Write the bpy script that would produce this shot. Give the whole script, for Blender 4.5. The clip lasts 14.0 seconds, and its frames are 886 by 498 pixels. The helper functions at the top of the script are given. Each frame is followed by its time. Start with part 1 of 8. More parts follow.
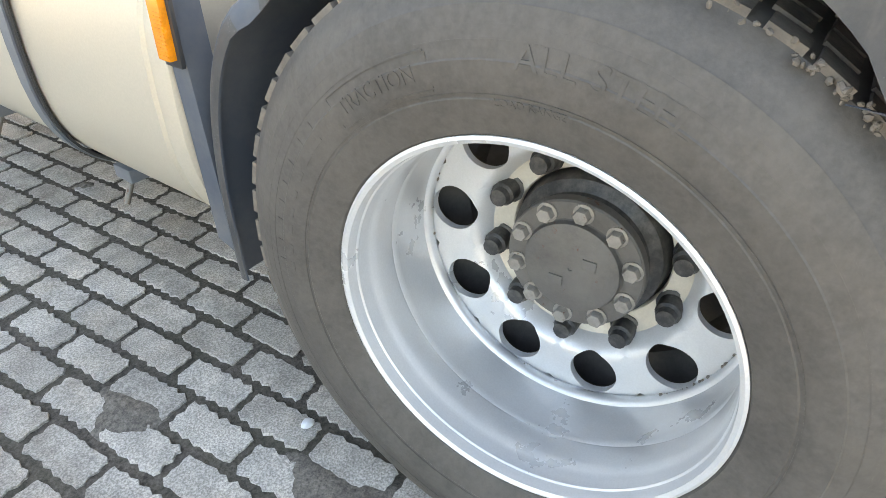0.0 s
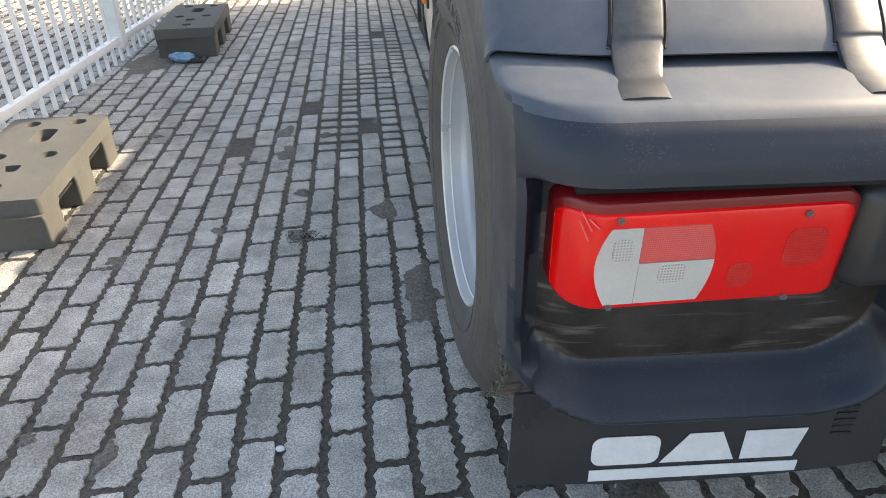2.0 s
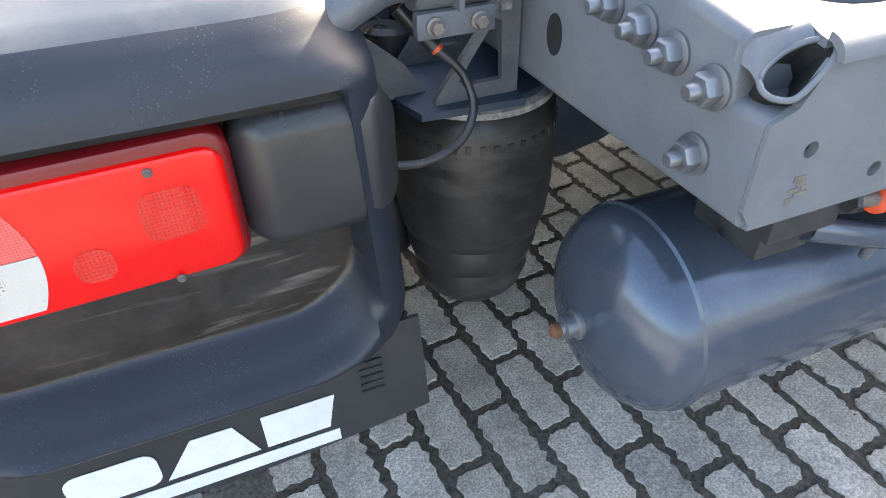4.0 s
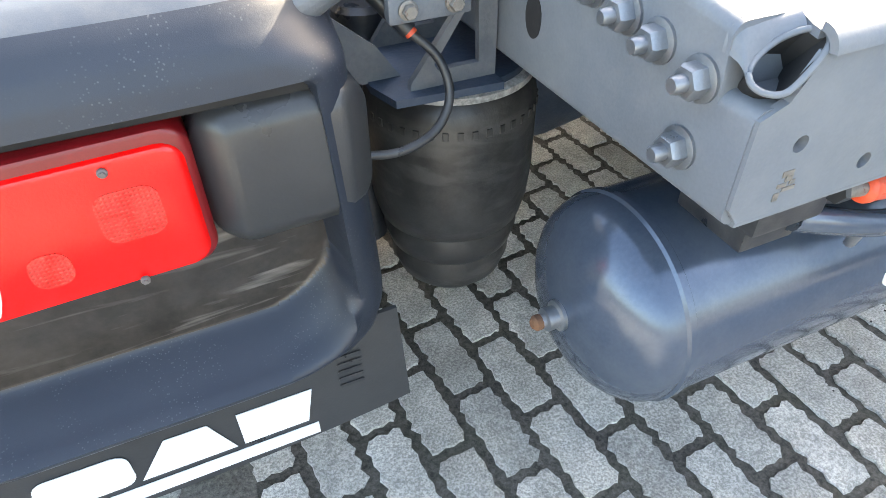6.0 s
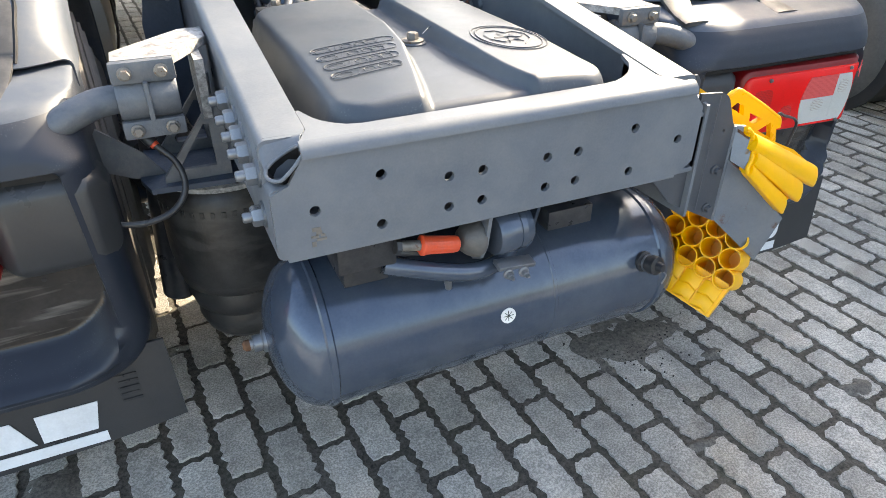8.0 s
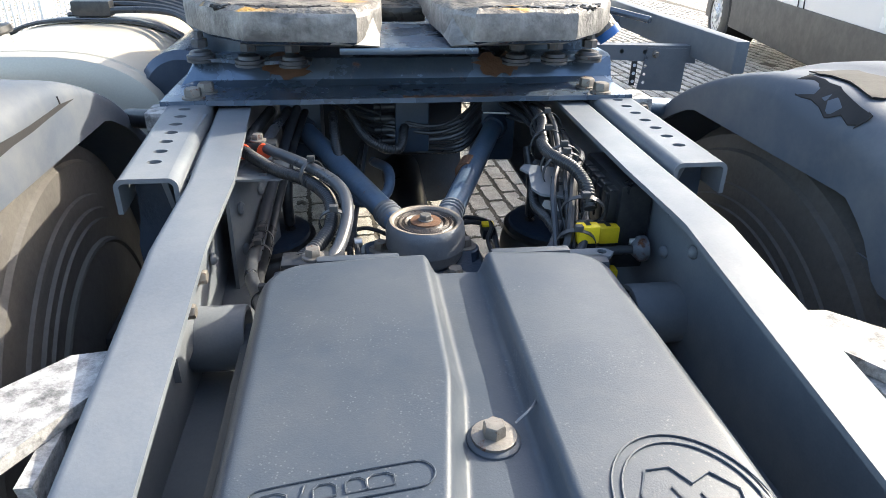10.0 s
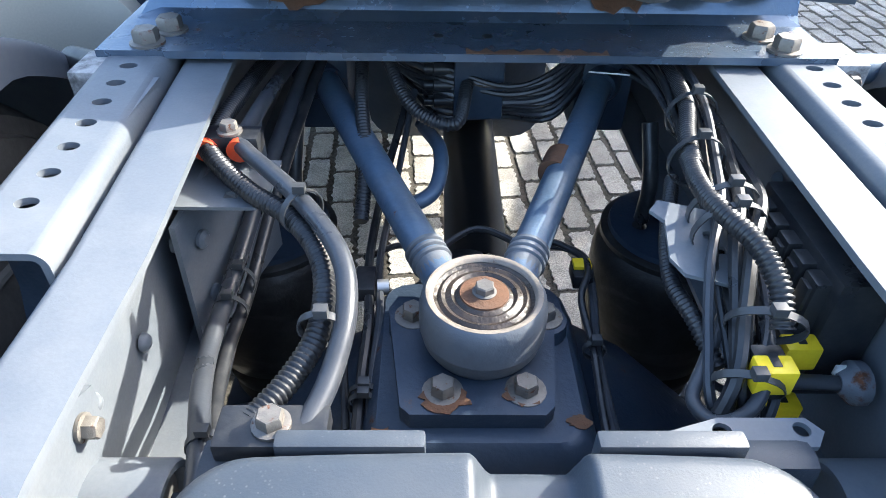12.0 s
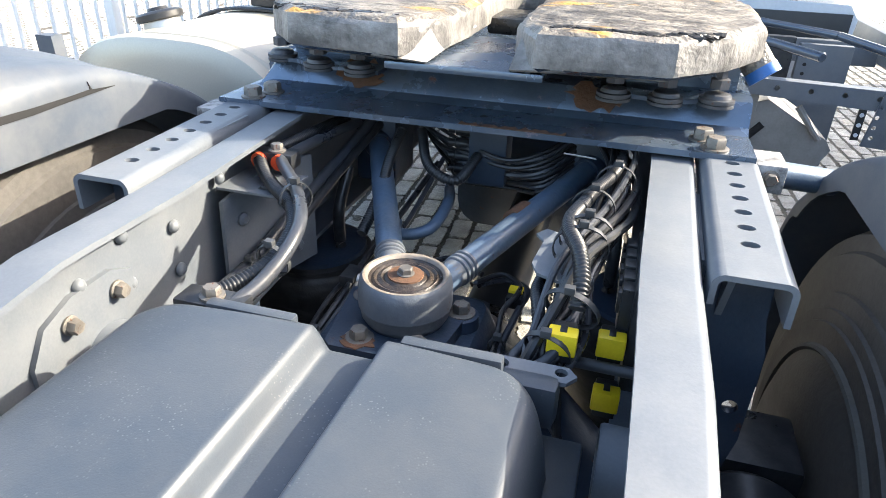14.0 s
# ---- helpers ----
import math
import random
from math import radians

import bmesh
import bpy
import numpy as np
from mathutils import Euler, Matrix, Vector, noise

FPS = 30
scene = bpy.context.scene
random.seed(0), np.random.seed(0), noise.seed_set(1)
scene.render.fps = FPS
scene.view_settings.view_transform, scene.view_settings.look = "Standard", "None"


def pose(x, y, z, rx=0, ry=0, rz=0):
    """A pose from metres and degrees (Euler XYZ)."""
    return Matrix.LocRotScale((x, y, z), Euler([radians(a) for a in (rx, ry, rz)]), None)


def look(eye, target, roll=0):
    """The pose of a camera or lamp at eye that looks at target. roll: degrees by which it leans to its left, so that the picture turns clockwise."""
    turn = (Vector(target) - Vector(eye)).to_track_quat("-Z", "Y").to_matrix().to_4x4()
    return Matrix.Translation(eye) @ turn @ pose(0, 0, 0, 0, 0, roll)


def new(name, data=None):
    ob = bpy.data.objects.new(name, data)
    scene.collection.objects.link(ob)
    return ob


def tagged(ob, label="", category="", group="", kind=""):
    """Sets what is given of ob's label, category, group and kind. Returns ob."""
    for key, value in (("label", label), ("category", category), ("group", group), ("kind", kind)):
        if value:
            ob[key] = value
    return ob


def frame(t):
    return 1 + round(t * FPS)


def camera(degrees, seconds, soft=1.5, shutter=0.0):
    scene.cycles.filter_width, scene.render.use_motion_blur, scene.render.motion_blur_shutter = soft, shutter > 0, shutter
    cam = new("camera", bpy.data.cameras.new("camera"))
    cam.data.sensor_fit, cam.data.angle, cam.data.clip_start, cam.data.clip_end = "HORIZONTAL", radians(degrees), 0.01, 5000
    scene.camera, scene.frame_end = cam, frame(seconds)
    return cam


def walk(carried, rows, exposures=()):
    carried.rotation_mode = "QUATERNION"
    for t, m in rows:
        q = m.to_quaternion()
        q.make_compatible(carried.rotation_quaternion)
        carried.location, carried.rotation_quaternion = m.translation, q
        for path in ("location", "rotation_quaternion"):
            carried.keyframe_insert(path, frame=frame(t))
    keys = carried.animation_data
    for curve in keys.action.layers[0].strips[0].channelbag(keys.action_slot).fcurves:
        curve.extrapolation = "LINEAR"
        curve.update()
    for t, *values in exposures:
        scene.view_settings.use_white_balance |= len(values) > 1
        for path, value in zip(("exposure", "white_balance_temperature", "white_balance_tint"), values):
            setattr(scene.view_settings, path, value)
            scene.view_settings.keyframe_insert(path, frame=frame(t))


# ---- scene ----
cam = camera(68.1, 14.0, soft=0.65)
PATH = [
    (0, (-1.798, 0.66, 1.11), (-0.456, 1.614, -0.025), 0.8),
    (0.5, (-1.793, 0.369, 1.151), (-0.707, 1.652, 0.067), 0.9),
    (0.9, (-1.661, 0.115, 1.148), (-0.892, 1.674, 0.159), 0.5),
    (1, (-1.634, 0.063, 1.147), (-0.961, 1.657, 0.144), 0.4),
    (1.2, (-1.588, -0.081, 1.157), (-1.081, 1.588, 0.179), 1.6),
    (1.5, (-1.483, -0.23, 1.146), (-1.193, 1.471, 0.136), -0.2),
    (2, (-1.303, -0.433, 1.143), (-1.214, 1.28, 0.115), -0.6),
    (2.2, (-1.227, -0.461, 1.149), (-1.161, 1.221, 0.069), -0.7),
    (2.5, (-1.133, -0.527, 1.143), (-1.088, 1.165, 0.079), -0.4),
    (3, (-0.946, -0.563, 1.127), (-0.97, 1.104, 0.022), -0.5),
    (3.5, (-0.818, -0.476, 1.096), (-0.577, 1.115, -0.091), -0.9),
    (4, (-0.752, -0.317, 1.07), (-0.166, 1.14, -0.17), -1.1),
    (4.2, (-0.745, -0.277, 1.06), (-0.127, 1.149, -0.199), -1.4),
    (6.5, (-0.722, -0.293, 1.089), (-0.11, 1.087, -0.223), -0.5),
    (7, (-0.617, -0.489, 1.123), (0.008, 1.009, -0.045), -0.2),
    (7.5, (-0.547, -0.677, 1.15), (0.127, 0.84, 0.033), -0.2),
    (8, (-0.461, -0.755, 1.21), (0.241, 0.793, 0.156), 0.2),
    (8.3, (-0.396, -0.756, 1.254), (0.289, 0.869, 0.31), 0.4),
    (8.5, (-0.349, -0.698, 1.286), (0.312, 0.952, 0.369), 0.7),
    (8.8, (-0.285, -0.59, 1.308), (0.347, 1.112, 0.468), 0.5),
    (9, (-0.254, -0.514, 1.312), (0.369, 1.21, 0.513), 0.5),
    (9.2, (-0.221, -0.432, 1.313), (0.329, 1.32, 0.52), 0.7),
    (11.3, (-0.048, 0.41, 1.33), (-0.017, 2.025, 0.151), 1.3),
    (11.5, (-0.05, 0.425, 1.326), (-0.024, 2.026, 0.127), 1.4),
    (12, (-0.062, 0.444, 1.314), (-0.027, 2.009, 0.069), 1.2),
    (12.5, (-0.065, 0.434, 1.319), (-0.036, 1.984, 0.055), 1.0),
    (13, (-0.036, 0.413, 1.33), (-0.035, 1.975, 0.081), 1.3),
    (13.5, (0.062, 0.33, 1.348), (-0.13, 1.964, 0.21), 1.9),
    (14, (0.252, 0.189, 1.316), (-0.223, 1.9, 0.397), 2.0),
]
EXPOSURES = [(0.0, 2.9, 8700, 12), (0.5, 2.75, 8500, 12), (1.0, 2.25, 7800, 10), (1.5, 1.7, 7500, 10), (3.0, 2.15, 7900, 14), (4.2, 2.85, 7400, 12), (6.5, 3.25, 7900, 9), (7.0, 2.6, 8000, 9), (7.5, 2.32, 7500, 10), (8.0, 2.3, 7500, 10), (8.5, 2.1, 7050, 10), (9.0, 1.74, 6850, 9), (11.3, 2.15, 6000, 8), (12.2, 2.34, 5950, 8), (13.0, 2.42, 6000, 8), (14.0, 2.16, 6600, 9)]
walk(cam, [(t, look(eye, target, roll)) for t, eye, target, roll in PATH], EXPOSURES)


# ---- light: one sun from ahead and to the right of the truck, clear sky ----
SUN_DIR = Vector((0.778, 0.352, 0.520)).normalized()
world = bpy.data.worlds.new("sky")
scene.world = world
world.use_nodes = True
wn = world.node_tree
wn.nodes.clear()
sky = wn.nodes.new("ShaderNodeTexSky")
sky.sky_type = "NISHITA"
sky.sun_disc = False
sky.sun_elevation = math.asin(SUN_DIR.z)
sky.sun_rotation = math.atan2(SUN_DIR.x, SUN_DIR.y)
sky.dust_density = 3.0
sky.ozone_density = 0.6
bg = wn.nodes.new("ShaderNodeBackground")
bg.inputs["Strength"].default_value = 0.15
wo = wn.nodes.new("ShaderNodeOutputWorld")
wn.links.new(sky.outputs[0], bg.inputs[0])
wn.links.new(bg.outputs[0], wo.inputs[0])
sun_data = bpy.data.lights.new("sun", "SUN")
sun_data.energy = 3.2
sun_data.angle = radians(0.53)
sun_data.color = (1.0, 0.91, 0.76)
sun = new("sun", sun_data)
sun.matrix_world = look(SUN_DIR * 30, (0, 0, 0))


# ---- materials ----
def material(name, colour, rough=0.5, metal=0.0, vary=0.15, scale=6.0, grain=180.0, bump=0.15, dust=0.0, dust_colour=(0.32, 0.30, 0.27),
             rust=0.0, island=0.0, coat=0.0, speckle=0.0, spots=0.0, seed=0.0, rough_vary=0.12, detail=6.0):
    """A painted, plastic, rubber or metal surface: two scales of tone, dust blotches, fine specks, rust patches and grain bump."""
    mat = bpy.data.materials.new(name)
    mat.use_nodes = True
    nt = mat.node_tree
    n, l = nt.nodes, nt.links
    b = n["Principled BSDF"]
    co = n.new("ShaderNodeTexCoord")
    mp = n.new("ShaderNodeMapping")
    mp.inputs["Location"].default_value = (seed, seed * 1.7, seed * 0.3)
    l.new(co.outputs["Object"], mp.inputs[0])

    def tex(sc, det=detail, rg=0.6):
        t = n.new("ShaderNodeTexNoise")
        t.inputs["Scale"].default_value, t.inputs["Detail"].default_value, t.inputs["Roughness"].default_value = sc, det, rg
        l.new(mp.outputs[0], t.inputs["Vector"])
        return t

    def ramp(src, a, c, lo=0.0, hi=1.0):
        r = n.new("ShaderNodeMapRange")
        r.inputs[1].default_value, r.inputs[2].default_value, r.inputs[3].default_value, r.inputs[4].default_value = a, c, lo, hi
        l.new(src, r.inputs[0])
        return r.outputs[0]

    def mix(fac, a, c):
        m = n.new("ShaderNodeMix")
        m.data_type = "RGBA"
        for sock, v in ((m.inputs[0], fac), (m.inputs[6], a), (m.inputs[7], c)):
            if isinstance(v, (tuple, list)):
                sock.default_value = (*v, 1)
            elif isinstance(v, float):
                sock.default_value = v
            else:
                l.new(v, sock)
        return m.outputs[2]

    big, small = tex(scale), tex(grain, 3)
    lo = tuple(c * (1 - vary) for c in colour)
    hi = tuple(min(1, c * (1 + vary)) for c in colour)
    col = mix(ramp(big.outputs[0], 0.3, 0.7), lo, hi)
    fine = ramp(small.outputs[0], 0.3, 0.7)
    col = mix(ramp(small.outputs[0], 0.35, 0.75, 0.0, 0.35), col, tuple(min(1, c * 1.25 + 0.004) for c in colour))
    if speckle:
        gr = tex(grain * 0.45, 4, 0.75)
        dk = n.new("ShaderNodeMix")
        dk.data_type, dk.blend_type = "RGBA", "MULTIPLY"
        dk.inputs[0].default_value = speckle
        l.new(col, dk.inputs[6])
        tone = n.new("ShaderNodeMapRange")
        tone.inputs[1].default_value, tone.inputs[2].default_value, tone.inputs[3].default_value, tone.inputs[4].default_value = 0.32, 0.68, 0.22, 1.65
        l.new(gr.outputs[0], tone.inputs[0])
        l.new(tone.outputs[0], dk.inputs[7])
        col = dk.outputs[2]
    rough_out = ramp(big.outputs[0], 0.3, 0.7, max(0.03, rough - rough_vary), min(1, rough + rough_vary))
    if island:
        g = n.new("ShaderNodeNewGeometry")
        oi = n.new("ShaderNodeObjectInfo")
        ad = n.new("ShaderNodeMath")
        ad.operation = "ADD"
        l.new(g.outputs["Random Per Island"], ad.inputs[0])
        l.new(oi.outputs["Random"], ad.inputs[1])
        fr = n.new("ShaderNodeMath")
        fr.operation = "FRACT"
        l.new(ad.outputs[0], fr.inputs[0])
        col = mix(ramp(fr.outputs[0], 0.0, 1.0, 0.0, island), col, tuple(c * 0.45 for c in colour))
    if dust:
        d = tex(scale * 1.7, 9, 0.7)
        col = mix(ramp(d.outputs[0], 0.42, 0.72, 0.0, dust), col, dust_colour)
    if spots:
        v = n.new("ShaderNodeTexVoronoi")
        v.inputs["Scale"].default_value = 230
        l.new(mp.outputs[0], v.inputs["Vector"])
        sp = ramp(v.outputs["Distance"], 0.12, 0.26, spots, 0.0)
        gate = ramp(tex(14, 2).outputs[0], 0.48, 0.6)
        mm = n.new("ShaderNodeMath")
        mm.operation = "MULTIPLY"
        l.new(sp, mm.inputs[0])
        l.new(gate, mm.inputs[1])
        col = mix(mm.outputs[0], col, (0.55, 0.53, 0.5))
    if rust:
        r = tex(scale * 2.3, 10, 0.72)
        fac = ramp(r.outputs[0], 0.66 - rust * 0.3, 0.72 - rust * 0.25)
        col = mix(fac, col, mix(fine, (0.16, 0.055, 0.02), (0.06, 0.03, 0.018)))
        rm = n.new("ShaderNodeMath")
        rm.operation = "MAXIMUM"
        l.new(rough_out, rm.inputs[0])
        l.new(ramp(fac, 0, 1, 0, 0.85), rm.inputs[1])
        rough_out = rm.outputs[0]
        if metal:
            l.new(ramp(fac, 0, 1, metal, 0), b.inputs["Metallic"])
    l.new(col, b.inputs["Base Color"])
    l.new(rough_out, b.inputs["Roughness"])
    if not (rust and metal):
        b.inputs["Metallic"].default_value = metal
    b.inputs["Coat Weight"].default_value = coat
    b.inputs["Coat Roughness"].default_value = 0.12
    if bump:
        bp = n.new("ShaderNodeBump")
        bp.inputs["Strength"].default_value = bump
        bp.inputs["Distance"].default_value = 0.002
        l.new(small.outputs[0], bp.inputs["Height"])
        l.new(bp.outputs[0], b.inputs["Normal"])
    return mat


FRAME = material("frame_paint", (0.128, 0.144, 0.165), 0.44, 0.03, 0.10, 5, 260, 0.08, dust=0.20, dust_colour=(0.36, 0.35, 0.32))
FRAME_RUST = material("frame_paint_rusted", (0.15, 0.17, 0.20), 0.42, 0.2, 0.15, 6, 200, 0.15, dust=0.25, rust=0.25)
FRAME_DARK = material("dark_frame_paint", (0.060, 0.066, 0.078), 0.45, 0.05, 0.12, 5, 260, 0.08, dust=0.2, dust_colour=(0.16, 0.155, 0.15))
TANK = material("tank_paint", (0.062, 0.084, 0.122), 0.17, 0.38, 0.10, 3, 220, 0.06, dust=0.18, dust_colour=(0.3, 0.31, 0.3))
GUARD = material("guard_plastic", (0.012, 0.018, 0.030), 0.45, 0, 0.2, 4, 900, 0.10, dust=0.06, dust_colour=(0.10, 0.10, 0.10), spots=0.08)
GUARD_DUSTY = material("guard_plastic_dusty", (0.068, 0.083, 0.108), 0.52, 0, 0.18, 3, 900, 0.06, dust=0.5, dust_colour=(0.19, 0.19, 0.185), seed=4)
SMOOTH_BLACK = material("smooth_black_plastic", (0.026, 0.028, 0.031), 0.36, 0, 0.2, 5, 300, 0.08, dust=0.10, dust_colour=(0.14, 0.13, 0.11))
HOLLOW_SHEEN = material("black_plastic_painted_sheen", (0.026, 0.023, 0.021), 0.17, 0, 0.25, 6, 60, 0.02, dust=0.35, dust_colour=(0.11, 0.097, 0.084), seed=2, rough_vary=0.06)
for dull, level in ((GUARD_DUSTY, 0.3), (FRAME, 0.28)):
    dull.node_tree.nodes["Principled BSDF"].inputs["Specular IOR Level"].default_value = level


def add_streaks(mat, colour, stretch=(3.0, 3.0, 26.0), lo=0.56, hi=0.72, amount=0.8):
    """Long streaks of a second colour drawn over a material."""
    nt = mat.node_tree
    b = nt.nodes["Principled BSDF"]
    old = b.inputs["Base Color"].links[0].from_socket
    co = nt.nodes.new("ShaderNodeTexCoord")
    mp = nt.nodes.new("ShaderNodeMapping")
    mp.inputs["Scale"].default_value = stretch
    mp.inputs["Rotation"].default_value = (0, radians(14), 0)
    nz = nt.nodes.new("ShaderNodeTexNoise")
    nz.inputs["Scale"].default_value, nz.inputs["Detail"].default_value, nz.inputs["Distortion"].default_value = 2.2, 5.0, 0.5
    mr = nt.nodes.new("ShaderNodeMapRange")
    mr.inputs[1].default_value, mr.inputs[2].default_value, mr.inputs[4].default_value = lo, hi, amount
    mx = nt.nodes.new("ShaderNodeMix")
    mx.data_type = "RGBA"
    mx.inputs[7].default_value = (*colour, 1)
    nt.links.new(co.outputs["Object"], mp.inputs[0])
    nt.links.new(mp.outputs[0], nz.inputs["Vector"])
    nt.links.new(nz.outputs[0], mr.inputs[0])
    nt.links.new(mr.outputs[0], mx.inputs[0])
    nt.links.new(old, mx.inputs[6])
    nt.links.new(mx.outputs[2], b.inputs["Base Color"])


# pale streaks stand in for bright ground mirrored in the glossy hollow
add_streaks(HOLLOW_SHEEN, (0.19, 0.175, 0.16), lo=0.55, hi=0.76, amount=0.8)
STRAP = material("strap_rubber", (0.034, 0.035, 0.037), 0.42, 0, 0.2, 9, 500, 0.04, dust=0.6, dust_colour=(0.15, 0.145, 0.14))
COVER = material("cover_plastic", (0.042, 0.054, 0.071), 0.42, 0, 0.15, 4, 500, 0.14, dust=0.25, dust_colour=(0.15, 0.148, 0.14), spots=0.14, seed=1)
RUBBER = material("tyre_rubber", (0.072, 0.067, 0.062), 0.62, 0, 0.2, 5, 160, 0.25, dust=0.6, dust_colour=(0.115, 0.104, 0.092), speckle=0.25)
BELLOWS = material("bellows_rubber", (0.019, 0.0185, 0.0185), 0.46, 0, 0.3, 14, 90, 0.35, dust=0.35, dust_colour=(0.085, 0.082, 0.075))
MUD = material("tread_mud", (0.13, 0.115, 0.10), 0.9, 0, 0.4, 18, 90, 0.9, dust=0.6, dust_colour=(0.26, 0.22, 0.18))
add_streaks(BELLOWS, (0.10, 0.097, 0.09), (4, 4, 14), 0.55, 0.64, 0.3)
SILVER = material("wheel_silver", (0.60, 0.615, 0.63), 0.34, 0.35, 0.05, 6, 300, 0.05, dust=0.14, dust_colour=(0.5, 0.47, 0.42), spots=0.15)
PALE_FACE = material("pale_bolting_face", (0.62, 0.58, 0.50), 0.5, 0.1, 0.08, 8, 200, 0.1, dust=0.3, dust_colour=(0.45, 0.40, 0.33), spots=0.2)
HUB_BOLT = material("weathered_hub_bolt", (0.27, 0.255, 0.235), 0.45, 0.4, 0.3, 40, 260, 0.3, rust=0.18)
HUB = material("hub_cast_iron", (0.12, 0.115, 0.11), 0.6, 0.35, 0.25, 12, 120, 0.4, rust=0.16, dust=0.4, dust_colour=(0.2, 0.19, 0.17))
NUT_CAP = material("black_nut", (0.022, 0.023, 0.025), 0.45, 0, 0.2, 30, 300, 0.1, dust=0.25)
ZINC = material("zinc_plated_steel", (0.20, 0.215, 0.235), 0.38, 0.7, 0.12, 40, 400, 0.12, dust=0.2)
BOLT_DULL = material("dull_bolt", (0.20, 0.185, 0.165), 0.5, 0.5, 0.3, 40, 260, 0.3, rust=0.30)
CAST = material("cast_bracket_paint", (0.095, 0.108, 0.125), 0.5, 0.25, 0.2, 9, 130, 0.5, dust=0.3, rust=0.06)
CORRODED = material("corroded_aluminium", (0.20, 0.20, 0.20), 0.7, 0.15, 0.5, 30, 90, 0.9, speckle=0.8, dust=0.8, dust_colour=(0.60, 0.595, 0.58), seed=3)
AXLE = material("axle_paint", (0.027, 0.044, 0.072), 0.42, 0.15, 0.25, 8, 120, 0.4, rust=0.10, dust=0.14, dust_colour=(0.16, 0.17, 0.19))
WORN_RIM = material("worn_joint_rim", (0.23, 0.20, 0.165), 0.55, 0.1, 0.35, 30, 130, 0.5, dust=0.3, dust_colour=(0.13, 0.09, 0.06), rust=0.15)
JOINT_GREY = material("joint_grey_paint", (0.115, 0.130, 0.150), 0.5, 0.1, 0.25, 12, 130, 0.3, dust=0.2, dust_colour=(0.26, 0.25, 0.23), rust=0.07)
ARM = material("arm_blue_grey_paint", (0.085, 0.135, 0.205), 0.42, 0.25, 0.2, 10, 130, 0.3, rust=0.16, dust=0.2)
RUST = material("rusty_steel", (0.12, 0.056, 0.028), 0.85, 0, 0.45, 25, 120, 0.9, dust=0.4, dust_colour=(0.07, 0.05, 0.035))
RUSTY_GREASE = material("rusty_grease", (0.028, 0.023, 0.020), 0.35, 0, 0.5, 40, 120, 0.9, rust=0.10, dust=0.4, dust_colour=(0.12, 0.08, 0.05))
GREASE = material("black_grease", (0.02, 0.018, 0.016), 0.28, 0, 0.3, 20, 60, 0.8)
CABLE = material("black_cable", (0.016, 0.018, 0.022), 0.36, 0, 0.2, 20, 300, 0.06, dust=0.3, dust_colour=(0.12, 0.115, 0.105))
HOSE = material("grey_black_hose", (0.038, 0.043, 0.053), 0.34, 0, 0.2, 14, 260, 0.08, dust=0.25, dust_colour=(0.13, 0.125, 0.115))
TIE = material("cable_tie", (0.05, 0.052, 0.055), 0.4, 0, 0.15, 30, 300, 0.05)
SIDE_DUST = material("guard_side_dusty", (0.041, 0.044, 0.049), 0.48, 0, 0.2, 6, 420, 0.12, dust=0.5, dust_colour=(0.135, 0.13, 0.122), spots=0.22, seed=7)
add_streaks(SIDE_DUST, (0.21, 0.195, 0.17), (22, 22, 3), 0.58, 0.78, 0.3)
YELLOW = material("yellow_plastic", (0.93, 0.455, 0.001), 0.36, 0, 0.08, 8, 250, 0.05, dust=0.06, dust_colour=(0.40, 0.26, 0.04))
CONNECTOR_YELLOW = material("yellow_connector", (0.86, 0.62, 0.02), 0.4, 0, 0.08, 30, 300, 0.05)
ORANGE = material("orange_red_plastic", (0.72, 0.075, 0.02), 0.42, 0, 0.1, 20, 300, 0.06, dust=0.15)
RED_LENS = material("red_lamp_lens", (0.78, 0.004, 0.004), 0.20, 0, 0.10, 9, 380, 0.10, coat=0.0, rough_vary=0.05)
RED_EDGE = material("red_lamp_housing", (0.17, 0.004, 0.006), 0.36, 0, 0.2, 9, 380, 0.06, coat=0.1, rough_vary=0.05)
WHITE_LENS = material("clear_white_lens", (0.50, 0.50, 0.475), 0.16, 0, 0.06, 14, 300, 0.25, coat=0.4, rough_vary=0.05)
PINK_LENS = material("pinkish_red_lens", (0.72, 0.08, 0.075), 0.18, 0, 0.1, 14, 260, 0.3, coat=0.4)


